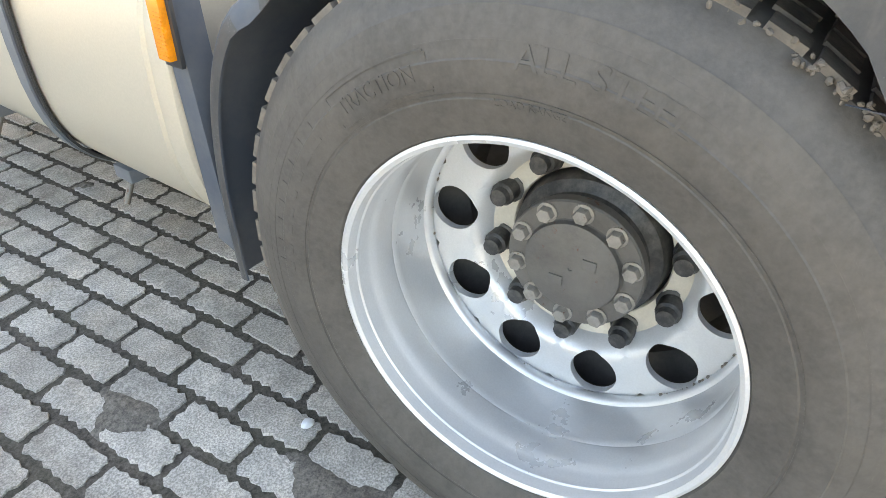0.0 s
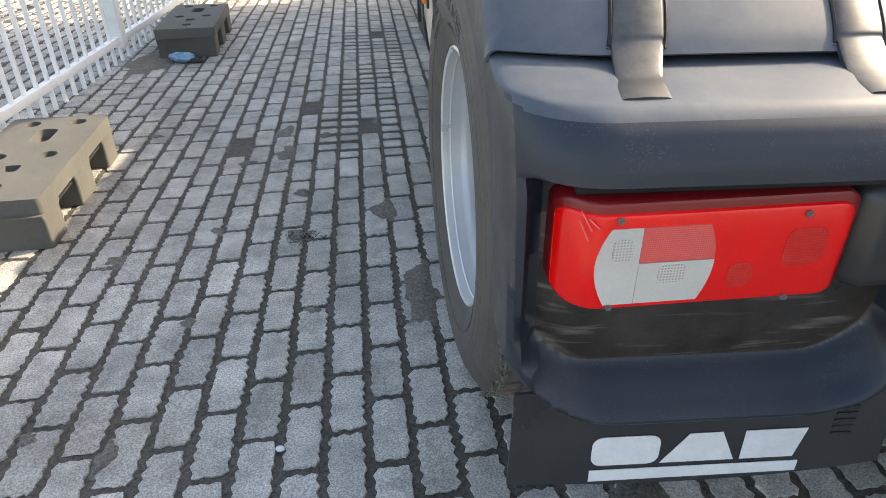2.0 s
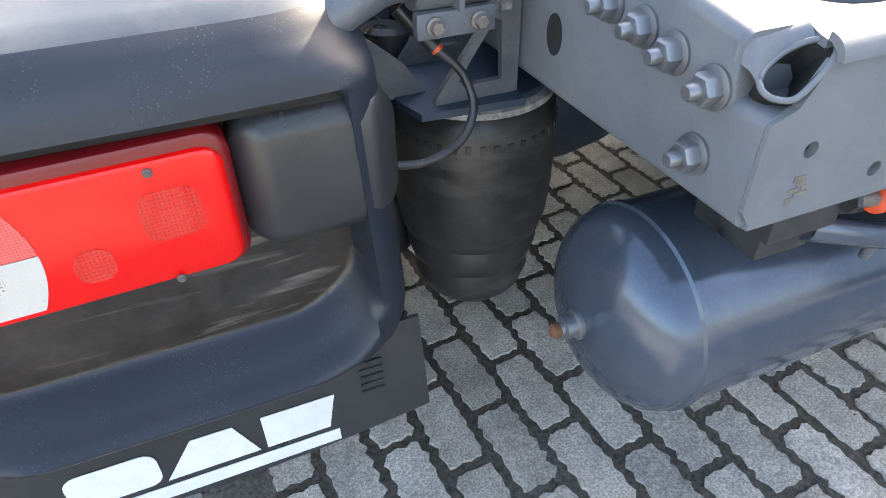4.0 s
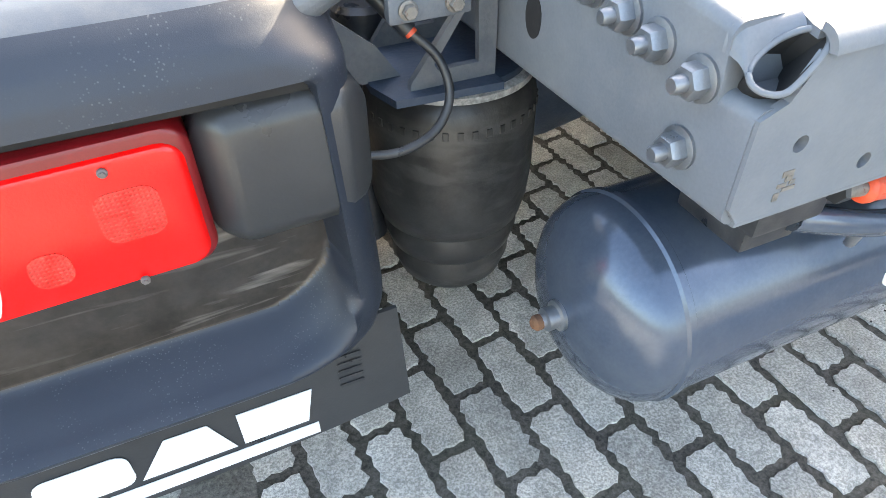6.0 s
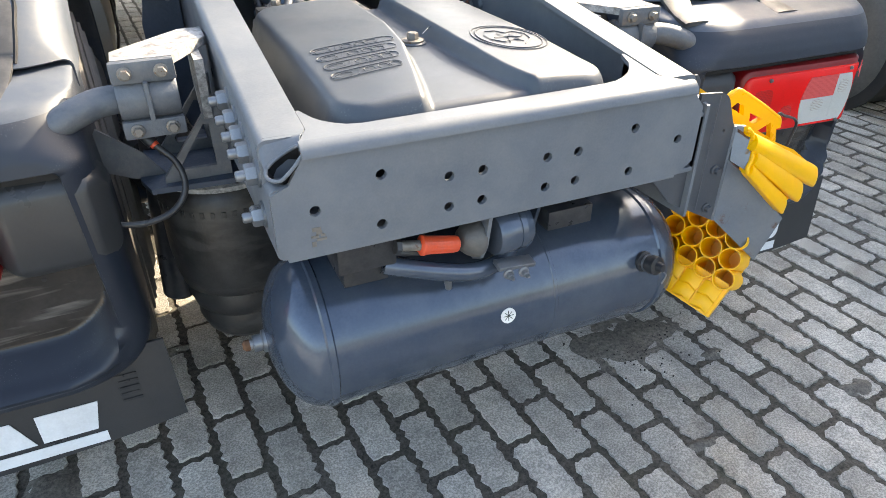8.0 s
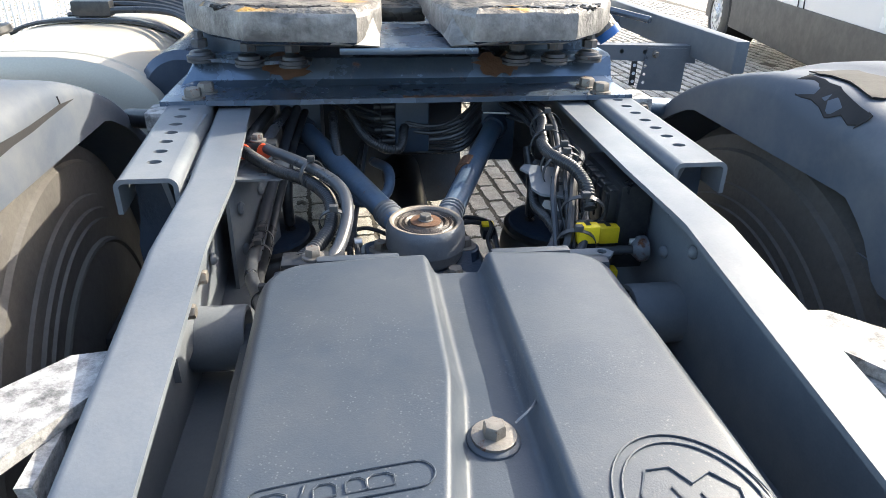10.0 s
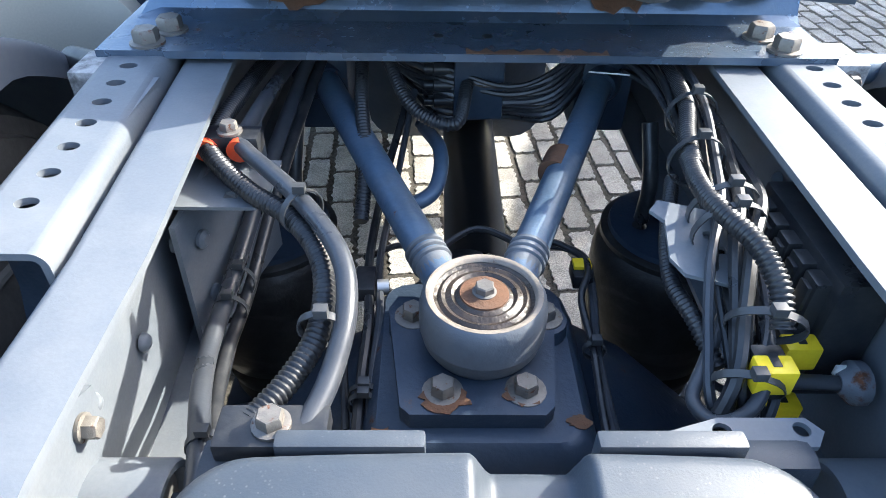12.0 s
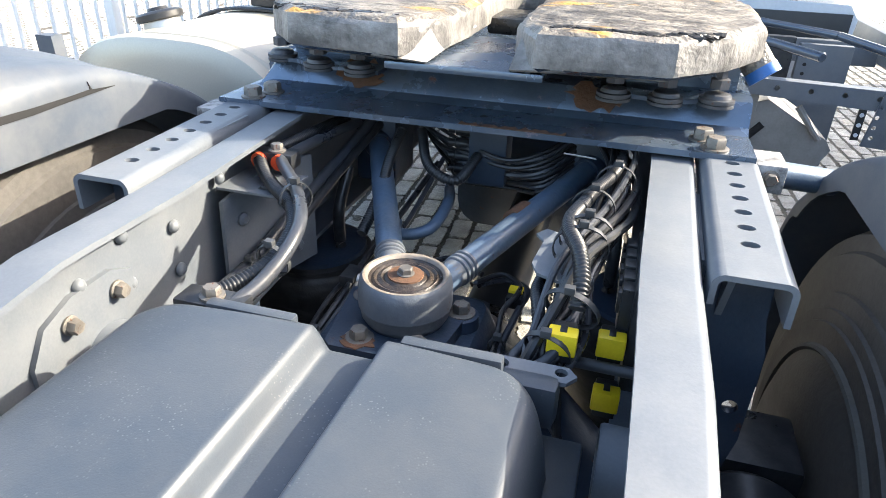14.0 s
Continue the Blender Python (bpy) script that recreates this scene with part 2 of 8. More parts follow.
def grid_lens(name, line, gap, pitch):
    """A lens with a fine square grid moulded into it."""
    mat = bpy.data.materials.new(name)
    mat.use_nodes = True
    nt = mat.node_tree
    b = nt.nodes["Principled BSDF"]
    co = nt.nodes.new("ShaderNodeTexCoord")
    waves = []
    for axis in ("X", "Z"):
        w = nt.nodes.new("ShaderNodeTexWave")
        w.wave_type, w.bands_direction = "BANDS", axis
        w.inputs["Scale"].default_value = 0.314 / pitch
        nt.links.new(co.outputs["Object"], w.inputs["Vector"])
        waves.append(w.outputs[1])
    top = nt.nodes.new("ShaderNodeMath")
    top.operation = "MAXIMUM"
    nt.links.new(waves[0], top.inputs[0])
    nt.links.new(waves[1], top.inputs[1])
    mx = nt.nodes.new("ShaderNodeMix")
    mx.data_type = "RGBA"
    mx.inputs[6].default_value, mx.inputs[7].default_value = (*gap, 1), (*line, 1)
    nt.links.new(top.outputs[0], mx.inputs[0])
    nt.links.new(mx.outputs[2], b.inputs["Base Color"])
    bp = nt.nodes.new("ShaderNodeBump")
    bp.inputs["Strength"].default_value, bp.inputs["Distance"].default_value = 0.5, 0.001
    nt.links.new(top.outputs[0], bp.inputs["Height"])
    nt.links.new(bp.outputs[0], b.inputs["Normal"])
    b.inputs["Roughness"].default_value = 0.2
    b.inputs["Coat Weight"].default_value = 0.4
    return mat


LENS_GRID = grid_lens("lens_grid", (0.56, 0.55, 0.52), (0.30, 0.26, 0.22), 0.0042)
RED_DARK = grid_lens("red_reflector_lens", (0.66, 0.006, 0.005), (0.40, 0.010, 0.006), 0.0042)
PINK_GRID = grid_lens("pink_ribbed_lens", (0.74, 0.11, 0.10), (0.55, 0.05, 0.05), 0.0030)
AMBER = material("amber_reflector", (0.82, 0.26, 0.01), 0.18, 0, 0.2, 60, 300, 0.4, coat=0.5)
WHITE_PRINT = material("white_print", (0.66, 0.69, 0.72), 0.5, 0, 0.08, 12, 200, 0.08, dust=0.22, dust_colour=(0.36, 0.36, 0.35))
WHITE_PAINT = material("white_paint", (0.80, 0.80, 0.79), 0.35, 0, 0.04, 5, 200, 0.04, dust=0.08)
VAN_WHITE = material("van_white_paint", (0.60, 0.64, 0.68), 0.16, 0, 0.03, 2, 100, 0.0, coat=0.8)
PALE_ALU = material("pale_aluminium_tank", (0.50, 0.465, 0.39), 0.42, 0.35, 0.05, 2.2, 240, 0.05, dust=0.15, dust_colour=(0.5, 0.46, 0.38))
ALU = material("aluminium", (0.50, 0.51, 0.52), 0.36, 0.8, 0.08, 12, 260, 0.1, dust=0.2)
LEDGE_GREY = material("grey_recycled_block", (0.095, 0.093, 0.084), 0.85, 0, 0.2, 9, 90, 0.5, dust=0.4, dust_colour=(0.13, 0.122, 0.105))


def stone_material():
    """Worn concrete blocks: aggregate speckle, tone from block to block, wheel-track grime and pale sand at two scales."""
    mat = bpy.data.materials.new("paving_stone")
    mat.use_nodes = True
    nt = mat.node_tree
    n, l = nt.nodes, nt.links
    b = n["Principled BSDF"]
    geo = n.new("ShaderNodeNewGeometry")
    oi = n.new("ShaderNodeObjectInfo")

    def tex(sc, det, rg=0.6, dist=0.0):
        t = n.new("ShaderNodeTexNoise")
        t.inputs["Scale"].default_value, t.inputs["Detail"].default_value, t.inputs["Roughness"].default_value, t.inputs["Distortion"].default_value = sc, det, rg, dist
        l.new(geo.outputs["Position"], t.inputs["Vector"])
        return t.outputs[0]

    def ramp(src, a, c, lo, hi):
        r = n.new("ShaderNodeMapRange")
        r.inputs[1].default_value, r.inputs[2].default_value, r.inputs[3].default_value, r.inputs[4].default_value = a, c, lo, hi
        l.new(src, r.inputs[0])
        return r.outputs[0]

    def math_node(op, a, c):
        m = n.new("ShaderNodeMath")
        m.operation = op
        for sock, v in zip(m.inputs, (a, c)):
            if isinstance(v, float):
                sock.default_value = v
            else:
                l.new(v, sock)
        return m.outputs[0]

    each = math_node("FRACT", math_node("ADD", geo.outputs["Random Per Island"], oi.outputs["Random"]), 0.0)
    speck = tex(210, 3, 0.7)
    tone = math_node("MULTIPLY", ramp(each, 0.0, 1.0, 0.84, 1.13), ramp(speck, 0.40, 0.62, 0.64, 1.30))
    tone = math_node("MULTIPLY", tone, ramp(tex(11, 8, 0.65), 0.36, 0.60, 0.72, 1.08))
    tone = math_node("MULTIPLY", tone, ramp(tex(1.3, 5, 0.6, 0.8), 0.35, 0.62, 0.74, 1.06))
    mx = n.new("ShaderNodeMix")
    mx.data_type = "RGBA"
    mx.inputs[6].default_value, mx.inputs[7].default_value = (0.50, 0.48, 0.44, 1), (0.43, 0.38, 0.315, 1)
    l.new(ramp(tex(2.6, 6, 0.7), 0.48, 0.70, 0.0, 0.85), mx.inputs[0])
    mul = n.new("ShaderNodeVectorMath")
    mul.operation = "SCALE"
    l.new(mx.outputs[2], mul.inputs[0])
    l.new(tone, mul.inputs["Scale"])
    l.new(mul.outputs[0], b.inputs["Base Color"])
    b.inputs["Roughness"].default_value = 0.82
    bp = n.new("ShaderNodeBump")
    bp.inputs["Strength"].default_value, bp.inputs["Distance"].default_value = 0.9, 0.003
    l.new(speck, bp.inputs["Height"])
    l.new(bp.outputs[0], b.inputs["Normal"])
    return mat


STONE = stone_material()
SAND = material("loose_sand", (0.15, 0.137, 0.118), 0.95, 0, 0.3, 9.0, 220, 1.0, speckle=0.8, dust=0.4, dust_colour=(0.085, 0.08, 0.068), detail=9)
JOINT = material("joint_sand", (0.088, 0.078, 0.066), 0.95, 0, 0.35, 3.0, 220, 1.0, speckle=0.9, dust=0.45, dust_colour=(0.060, 0.064, 0.034), detail=9)
GLASS_DARK = material("dark_glass", (0.015, 0.018, 0.02), 0.06, 0, 0.1, 3, 50, 0.0)
# near-black, for black parts and for shade painted into holes and gaps
DARK = material("black_and_painted_shade", (0.012, 0.012, 0.013), 0.8, 0, 0.2, 8, 90, 0.2)
CAB = material("cab_paint", (0.35, 0.36, 0.38), 0.3, 0.1, 0.05, 2, 100, 0.0)
LABEL = material("paper_label", (0.72, 0.72, 0.7), 0.6, 0, 0.05, 30, 300, 0.05)



# ---- mesh helpers ----
def finish(name, bm, mat, angle=38):
    bmesh.ops.remove_doubles(bm, verts=bm.verts, dist=1e-6)
    bmesh.ops.recalc_face_normals(bm, faces=bm.faces)
    me = bpy.data.meshes.new(name)
    bm.to_mesh(me)
    bm.free()
    me.polygons.foreach_set("use_smooth", [True] * len(me.polygons))
    me.set_sharp_from_angle(angle=radians(angle))
    me.materials.append(mat)
    return me


def part(name, bm, mat, parent, label="", angle=38):
    """One mesh object under a thing or a part."""
    ob = new(name, finish(name, bm, mat, angle) if isinstance(bm, bmesh.types.BMesh) else bm)
    ob.parent = parent
    if label:
        ob["label"] = label
    return ob


def thing(name, label, category, group="", kind="", at=(0, 0, 0)):
    ob = new(name)
    ob.empty_display_size = 0.1
    ob.location = at
    return tagged(ob, label, category, group, kind)


def box(x0, x1, y0, y1, z0, z1, bevel=0.0, bm=None, seg=2):
    bm = bm or bmesh.new()
    vs = [bm.verts.new((x, y, z)) for z in (z0, z1) for y in (y0, y1) for x in (x0, x1)]
    fs = [bm.faces.new([vs[i] for i in f]) for f in ((0, 2, 3, 1), (4, 5, 7, 6), (0, 1, 5, 4), (2, 6, 7, 3), (0, 4, 6, 2), (1, 3, 7, 5))]
    if bevel:
        es = list({e for f in fs for e in f.edges})
        bmesh.ops.bevel(bm, geom=es, offset=bevel, segments=seg, affect="EDGES", profile=0.6)
    return bm


def moved(bm, m, start=0):
    bm.verts.ensure_lookup_table()
    for v in bm.verts[start:]:
        v.co = m @ v.co
    return bm


def frame_of(d, up=(0, 0, 1)):
    d = Vector(d).normalized()
    u = Vector(up)
    if abs(d.dot(u)) > 0.95:
        u = Vector((1, 0, 0))
    a = d.cross(u).normalized()
    return a, a.cross(d).normalized()


def rod(p0, p1, r, r1=None, seg=16, bm=None, bevel=0.0):
    """A round bar from p0 to p1, with chamfered ends."""
    bm = bm or bmesh.new()
    p0, p1 = Vector(p0), Vector(p1)
    d = (p1 - p0)
    ln = d.length
    d.normalize()
    a, c = frame_of(d)
    r1 = r if r1 is None else r1
    prof = [(0, r - bevel), (bevel, r), (ln - bevel, r1), (ln, r1 - bevel)] if bevel else [(0, r), (ln, r1)]
    return spin(bm, p0, d, a, c, prof, seg)


def spin(bm, o, d, a, c, prof, seg=32, cap=True):
    rings = []
    for h, r in prof:
        rings.append([bm.verts.new(o + d * h + (a * math.cos(k * math.tau / seg) + c * math.sin(k * math.tau / seg)) * max(r, 1e-5)) for k in range(seg)])
    for q, w in zip(rings, rings[1:]):
        for k in range(seg):
            bm.faces.new((q[k], q[(k + 1) % seg], w[(k + 1) % seg], w[k]))
    if cap:
        bm.faces.new(rings[0][::-1])
        bm.faces.new(rings[-1])
    return bm


def lathe(o, axis, prof, seg=48, bm=None, cap=True):
    """prof: (distance along axis, radius)."""
    bm = bm or bmesh.new()
    a, c = frame_of(axis)
    return spin(bm, Vector(o), Vector(axis).normalized(), a, c, prof, seg, cap)


def smooth_path(pts, n=8):
    pts = [Vector(p) for p in pts]
    q = [pts[0] * 2 - pts[1]] + pts + [pts[-1] * 2 - pts[-2]]
    out = []
    for i in range(1, len(q) - 2):
        for k in range(n):
            t = k / n
            out.append(0.5 * (2 * q[i] + (q[i + 1] - q[i - 1]) * t + (2 * q[i - 1] - 5 * q[i] + 4 * q[i + 1] - q[i + 2]) * t * t
                              + (3 * q[i] - q[i - 1] - 3 * q[i + 1] + q[i + 2]) * t ** 3))
    return out + [pts[-1]]


def tube(pts, r, seg=8, n=6, bm=None, rings=0.0):
    """A hose through pts; rings: the pitch of corrugation."""
    bm = bm or bmesh.new()
    path = smooth_path(pts, n)
    if rings:
        dense, acc = [], 0.0
        total = sum((b - a).length for a, b in zip(path, path[1:]))
        cnt = max(4, int(total / (rings / 4)))
        cum = [0.0]
        for a, b in zip(path, path[1:]):
            cum.append(cum[-1] + (b - a).length)
        j = 0
        for k in range(cnt + 1):
            s = total * k / cnt
            while j < len(cum) - 2 and cum[j + 1] < s:
                j += 1
            w = (s - cum[j]) / max(1e-9, cum[j + 1] - cum[j])
            dense.append(path[j].lerp(path[j + 1], min(1, w)))
        path = dense
    prev = None
    up = Vector((0, 0, 1))
    loops = []
    for i, p in enumerate(path):
        d = (path[min(i + 1, len(path) - 1)] - path[max(i - 1, 0)]).normalized()
        if prev is None:
            a, c = frame_of(d)
        else:
            a = (prev - d * prev.dot(d)).normalized()
            c = d.cross(a)
        prev = a
        rr = r * (1.0 if not rings else (1.12 if i % 4 in (0, 1) else 0.9))
        loops.append([bm.verts.new(p + (a * math.cos(k * math.tau / seg) + c * math.sin(k * math.tau / seg)) * rr) for k in range(seg)])
    for q, w in zip(loops, loops[1:]):
        for k in range(seg):
            bm.faces.new((q[k], q[(k + 1) % seg], w[(k + 1) % seg], w[k]))
    bm.faces.new(loops[0][::-1])
    bm.faces.new(loops[-1])
    return bm


def loft(rings, closed=True, cap=True, bm=None):
    """Skins rings of equal counts."""
    bm = bm or bmesh.new()
    vs = [[bm.verts.new(p) for p in ring] for ring in rings]
    n = len(vs[0])
    for q, w in zip(vs, vs[1:]):
        for k in range(n if closed else n - 1):
            bm.faces.new((q[k], q[(k + 1) % n], w[(k + 1) % n], w[k]))
    if cap and closed:
        bm.faces.new(vs[0][::-1])
        bm.faces.new(vs[-1])
    return bm


def thicken(bm, t):
    """Gives a sheet its thickness, to the inside of its normals."""
    bmesh.ops.recalc_face_normals(bm, faces=bm.faces)
    bm.normal_update()
    bmesh.ops.solidify(bm, geom=bm.faces[:], thickness=t)
    return bm


def plate(outline, holes, t, to):
    """A flat plate: outline and holes in its own plane (u, v), thickness t along w, mapped by to(u, v, w)."""
    bm = bmesh.new()
    edges = []
    for loop in [outline] + holes:
        vs = [bm.verts.new((u, v, 0)) for u, v in loop]
        edges += [bm.edges.new((vs[i], vs[(i + 1) % len(vs)])) for i in range(len(vs))]
    bmesh.ops.triangle_fill(bm, use_beauty=True, edges=edges, use_dissolve=False)
    fs = bm.faces[:]
    ext = bmesh.ops.extrude_face_region(bm, geom=fs)
    for v in [g for g in ext["geom"] if isinstance(g, bmesh.types.BMVert)]:
        v.co.z = t
    for v in bm.verts:
        v.co = Vector(to(*v.co))
    return bm


def disc(u, v, r, n=14, r2=None):
    return [(u + r * math.cos(k * math.tau / n), v + (r2 or r) * math.sin(k * math.tau / n)) for k in range(n)]


def rounded(u0, u1, v0, v1, r, n=4):
    pts = []
    for cu, cv, a0 in ((u1 - r, v1 - r, 0), (u0 + r, v1 - r, 90), (u0 + r, v0 + r, 180), (u1 - r, v0 + r, 270)):
        for k in range(n + 1):
            a = radians(a0 + 90 * k / n)
            pts.append((cu + r * math.cos(a), cv + r * math.sin(a)))
    return pts


def hexbolt(o, axis, size=0.012, head=0.010, washer=0.016, stud=0.0, seg=6, bm=None):
    """A hexagon head on a washer, with a stud end."""
    bm = bm or bmesh.new()
    o, axis = Vector(o), Vector(axis).normalized()
    lathe(o, axis, [(0, washer), (0.003, washer), (0.004, washer * 0.8)], 18, bm)
    lathe(o + axis * 0.004, axis, [(0, size), (head * 0.8, size), (head, size * 0.86)], seg, bm)
    if stud:
        lathe(o + axis * (head + 0.003), axis, [(0, size * 0.5), (stud * 0.8, size * 0.5), (stud, size * 0.4)], 12, bm)
    return bm


def mirror(bm, on):
    if on:
        for v in bm.verts:
            v.co.x = -v.co.x
    return bm



# ---- tractor truck: chassis ----
truck = thing("tractor_truck", "grey tractor truck chassis with black mudguards parked on block paving", "truck")


def rail_top(y):
    return 0.886 + 0.142 * min(max(y - 0.02, 0), 0.64)


def rail_bottom(y):
    return 0.733 - 0.02 * min(max(y, 0), 1.5)


def splay(side, y):
    """How far the rails and strips spread outwards ahead of the axle."""
    return (0.022 if side else 0.064) * min(max(y - 0.86, 0.0), 0.45)


def c_section(y, zt, zb, w0=0.358, w1=0.292, t=0.008, r=0.012):
    """The ring of a channel, open to the inside, on the left of the truck."""
    pts = [(-w1, zt)]
    for k in range(5):
        a = radians(90 + 90 * k / 4)
        pts.append((-w0 + r + r * math.cos(a), zt - r + r * math.sin(a)))
    for k in range(5):
        a = radians(180 + 90 * k / 4)
        pts.append((-w0 + r + r * math.cos(a), zb + r + r * math.sin(a)))
    pts += [(-w1, zb), (-w1, zb + t), (-w0 + t, zb + t), (-w0 + t, zt - t), (-w1, zt - t)]
    return [Vector((x, y, z)) for x, z in pts]


for side in (False, True):
    sx = 1 if side else -1
    ys = [0.004, 0.040, 0.044, 0.052, 0.060, 0.3, 0.6, 0.655, 0.70, 0.86, 1.31, 3.6]
    rail = part("chassis_rail", mirror(loft([[p - Vector((splay(side, y), 0, 0)) for p in c_section(y, rail_top(y) if y > 0.042 else 0.838, rail_bottom(y), w1=0.2915 + 0.45 * max(0.0, 0.060 - max(y, 0.044)))] for y in ys]), side), FRAME, truck,
                "grey painted steel channel rail", 30)
    for y, z in ((0.276, 0.872), (0.213, 0.863), (0.16, 0.857), (0.115, 0.849), (0.062, 0.839), (0.066, 0.775)):
        part("flange_bolt", hexbolt((sx * 0.358, y, z), (sx, 0, 0), 0.0150, 0.014, 0.0195, 0.013), ZINC, rail, "zinc-plated flange bolt and nut")
    for y, z, a, b in ((0.312, 0.799, 0.016, 0.024), (0.40, 0.787, 0.007, 0.010), (0.47, 0.86, 0.008, 0.008)):
        part("rail_hole", plate(disc(y, z, a, 18, b), [], 0.0015, lambda u, v, w: (sx * (0.3575 + w), u, v)), DARK, rail)
    for k, (y, z) in enumerate(((0.80, 0.93), (0.80, 0.86), (0.90, 0.90), (0.90, 0.83), (1.02, 0.93), (1.02, 0.86), (1.10, 0.90), (0.72, 0.90))):
        part("rivet", lathe((sx * 0.3495, y, z), (-sx, 0, 0), [(0, 0.010), (0.003, 0.010), (0.007, 0.007), (0.009, 0.003)], 12), FRAME, rail, "domed rivet head")

# rear crossmember: a folded plate with a row of holes
HOLES = ((-0.302, 0.800), (-0.209, 0.835), (-0.211, 0.760), (-0.109, 0.813), (-0.109, 0.765), (-0.056, 0.813), (-0.056, 0.765), (0.052, 0.813),
         (0.052, 0.764), (0.106, 0.813), (0.106, 0.765), (0.209, 0.834), (0.209, 0.761), (0.300, 0.801))
crossmember = part("rear_crossmember", plate(
    [(-0.3565, 0.752), (-0.344, 0.735), (0.315, 0.735), (0.341, 0.756), (0.341, 0.850), (0.318, 0.876), (-0.312, 0.876), (-0.332, 0.842), (-0.3565, 0.832)],
    [disc(x, z, 0.0078, 14) for x, z in HOLES], 0.008, lambda u, v, w: (u, w, v)), FRAME, truck, "grey folded steel rear crossmember with bolt holes", 30)
# folded upper edge and top flange with hollow corners towards the rails
bend = [[Vector((x, 0.012 - 0.012 * math.cos(radians(a)), 0.876 + 0.012 * math.sin(radians(a)))) for x in (-0.312, 0.0, 0.318)] for a in range(0, 91, 15)]
bm = loft(bend, closed=False, cap=False)
part("folded_edge", thicken(bm, -0.007), FRAME, crossmember)
inner = [(-0.286, 0.112), (-0.274, 0.088), (-0.264, 0.076), (-0.251, 0.066), (-0.236, 0.0575), (-0.215, 0.0525), (0.186, 0.0600), (0.210, 0.0635), (0.230, 0.072), (0.248, 0.084), (0.262, 0.098), (0.274, 0.116), (0.284, 0.15)]
outer = [(0.2905, 0.15), (0.2905, 0.066), (0.314, 0.030), (0.318, 0.012), (-0.312, 0.012), (-0.309, 0.022), (-0.2905, 0.060), (-0.2905, 0.112)]
part("top_flange", plate(inner + outer, [], 0.007, lambda u, v, w: (u, v, rail_top(v) + 0.0025 - 0.004 * min(max((v - 0.02) / 0.04, 0), 1) - w)), FRAME, crossmember)
# the lip of the hollow corner at the rail's end
lip = [Vector(p) for p in ((-0.3530, 0.026, 0.858), (-0.343, 0.032, 0.864), (-0.324, 0.034, 0.874), (-0.309, 0.024, 0.884), (-0.304, 0.010, 0.884), (-0.313, 0.002, 0.876), (-0.328, 0.000, 0.861), (-0.341, 0.001, 0.851), (-0.351, 0.009, 0.850), (-0.355, 0.018, 0.853))]
part("corner_lip", tube([tuple(p) for p in lip + lip[:1]], 0.0026, 8, 4), FRAME, crossmember, "rounded lip of a hollow corner", 60)
# inside of the hollow is coloured near-black, painting in its shade
mid = sum(lip, Vector()) / len(lip)
inward = Vector((0.25, 0.62, -0.74)).normalized()
rings = [[mid + (p - mid) * g + inward * d for p in lip] for g, d in ((1.0, 0.0), (0.9, 0.006), (0.8, 0.03))]
rings.append([mid + (p - mid) * 0.7 + inward * 0.07 for p in lip])
part("hollow_corner", loft(rings, cap=False), DARK, crossmember, "inside of the hollow corner")
part("corner_void", loft([[mid + (p - mid) * 0.72 + inward * d for p in lip] for d in (0.068, 0.074)]), DARK, crossmember)
lip_run = [lip[9], lip[0], lip[0].lerp(lip[1], 0.5), lip[1], lip[1].lerp(lip[2], 0.5), lip[2], lip[3]]
rail_run = [Vector((x, 0.050, z)) for x, z in ((-0.3583, 0.866), (-0.3583, 0.879), (-0.3555, 0.8862), (-0.348, 0.8904), (-0.332, 0.8906), (-0.314, 0.8906), (-0.2975, 0.8906))]
bridge = [[a.lerp(b, t) + Vector((0, 0, 0.004 * math.sin(math.pi * t))) for a, b in zip(lip_run, rail_run)] for t in (0.0, 0.25, 0.5, 0.75, 1.0)]
part("corner_web", thicken(loft(bridge, closed=False, cap=False), 0.002), FRAME, crossmember, "", 60)
part("lower_lip", box(-0.345, 0.31, 0.0, 0.06, 0.729, 0.7365, 0.003), FRAME, crossmember)
for x, z, w, h in ((-0.303, 0.773, 0.006, 0.003), (-0.300, 0.768, 0.004, 0.003), (-0.306, 0.762, 0.005, 0.002), (-0.297, 0.757, 0.007, 0.002), (-0.308, 0.751, 0.003, 0.004), (-0.295, 0.763, 0.003, 0.002)):
    part("paint_chip", box(x - w, x + w, -0.0008, 0.001, z - h, z + h, 0.0003), BOLT_DULL, crossmember, "brown chipped paint")

# air tank below the crossmember
TY, TZ, TR = 0.166, 0.482, 0.136
dome = [(TR * math.cos(radians(a)), 0.078 * math.sin(radians(a))) for a in range(90, -1, -9)]
prof = [(-0.300 - h, r) for r, h in dome] + [(-0.297, TR + 0.0035), (-0.288, TR + 0.0035), (-0.285, TR)] + [(0.355, TR), (0.358, TR + 0.0035), (0.367, TR + 0.0035), (0.37, TR)] + [(0.37 + h, r) for r, h in dome[::-1]]
air_tank = part("air_tank", lathe((0, TY, TZ), (1, 0, 0), prof, 72), TANK, truck, "glossy blue-grey steel compressed air tank", 30)
part("drain_plug", lathe((-0.372, TY, TZ), (-1, 0, 0), [(0, 0.020), (0.010, 0.020), (0.012, 0.015), (0.026, 0.015), (0.027, 0.009), (0.034, 0.009)], 18), ZINC, air_tank, "corroded brass and zinc plug")
part("plug_thread", lathe((-0.404, TY, TZ), (-1, 0, 0), [(0, 0.010), (0.008, 0.010), (0.012, 0.006)], 10), RUST, air_tank)
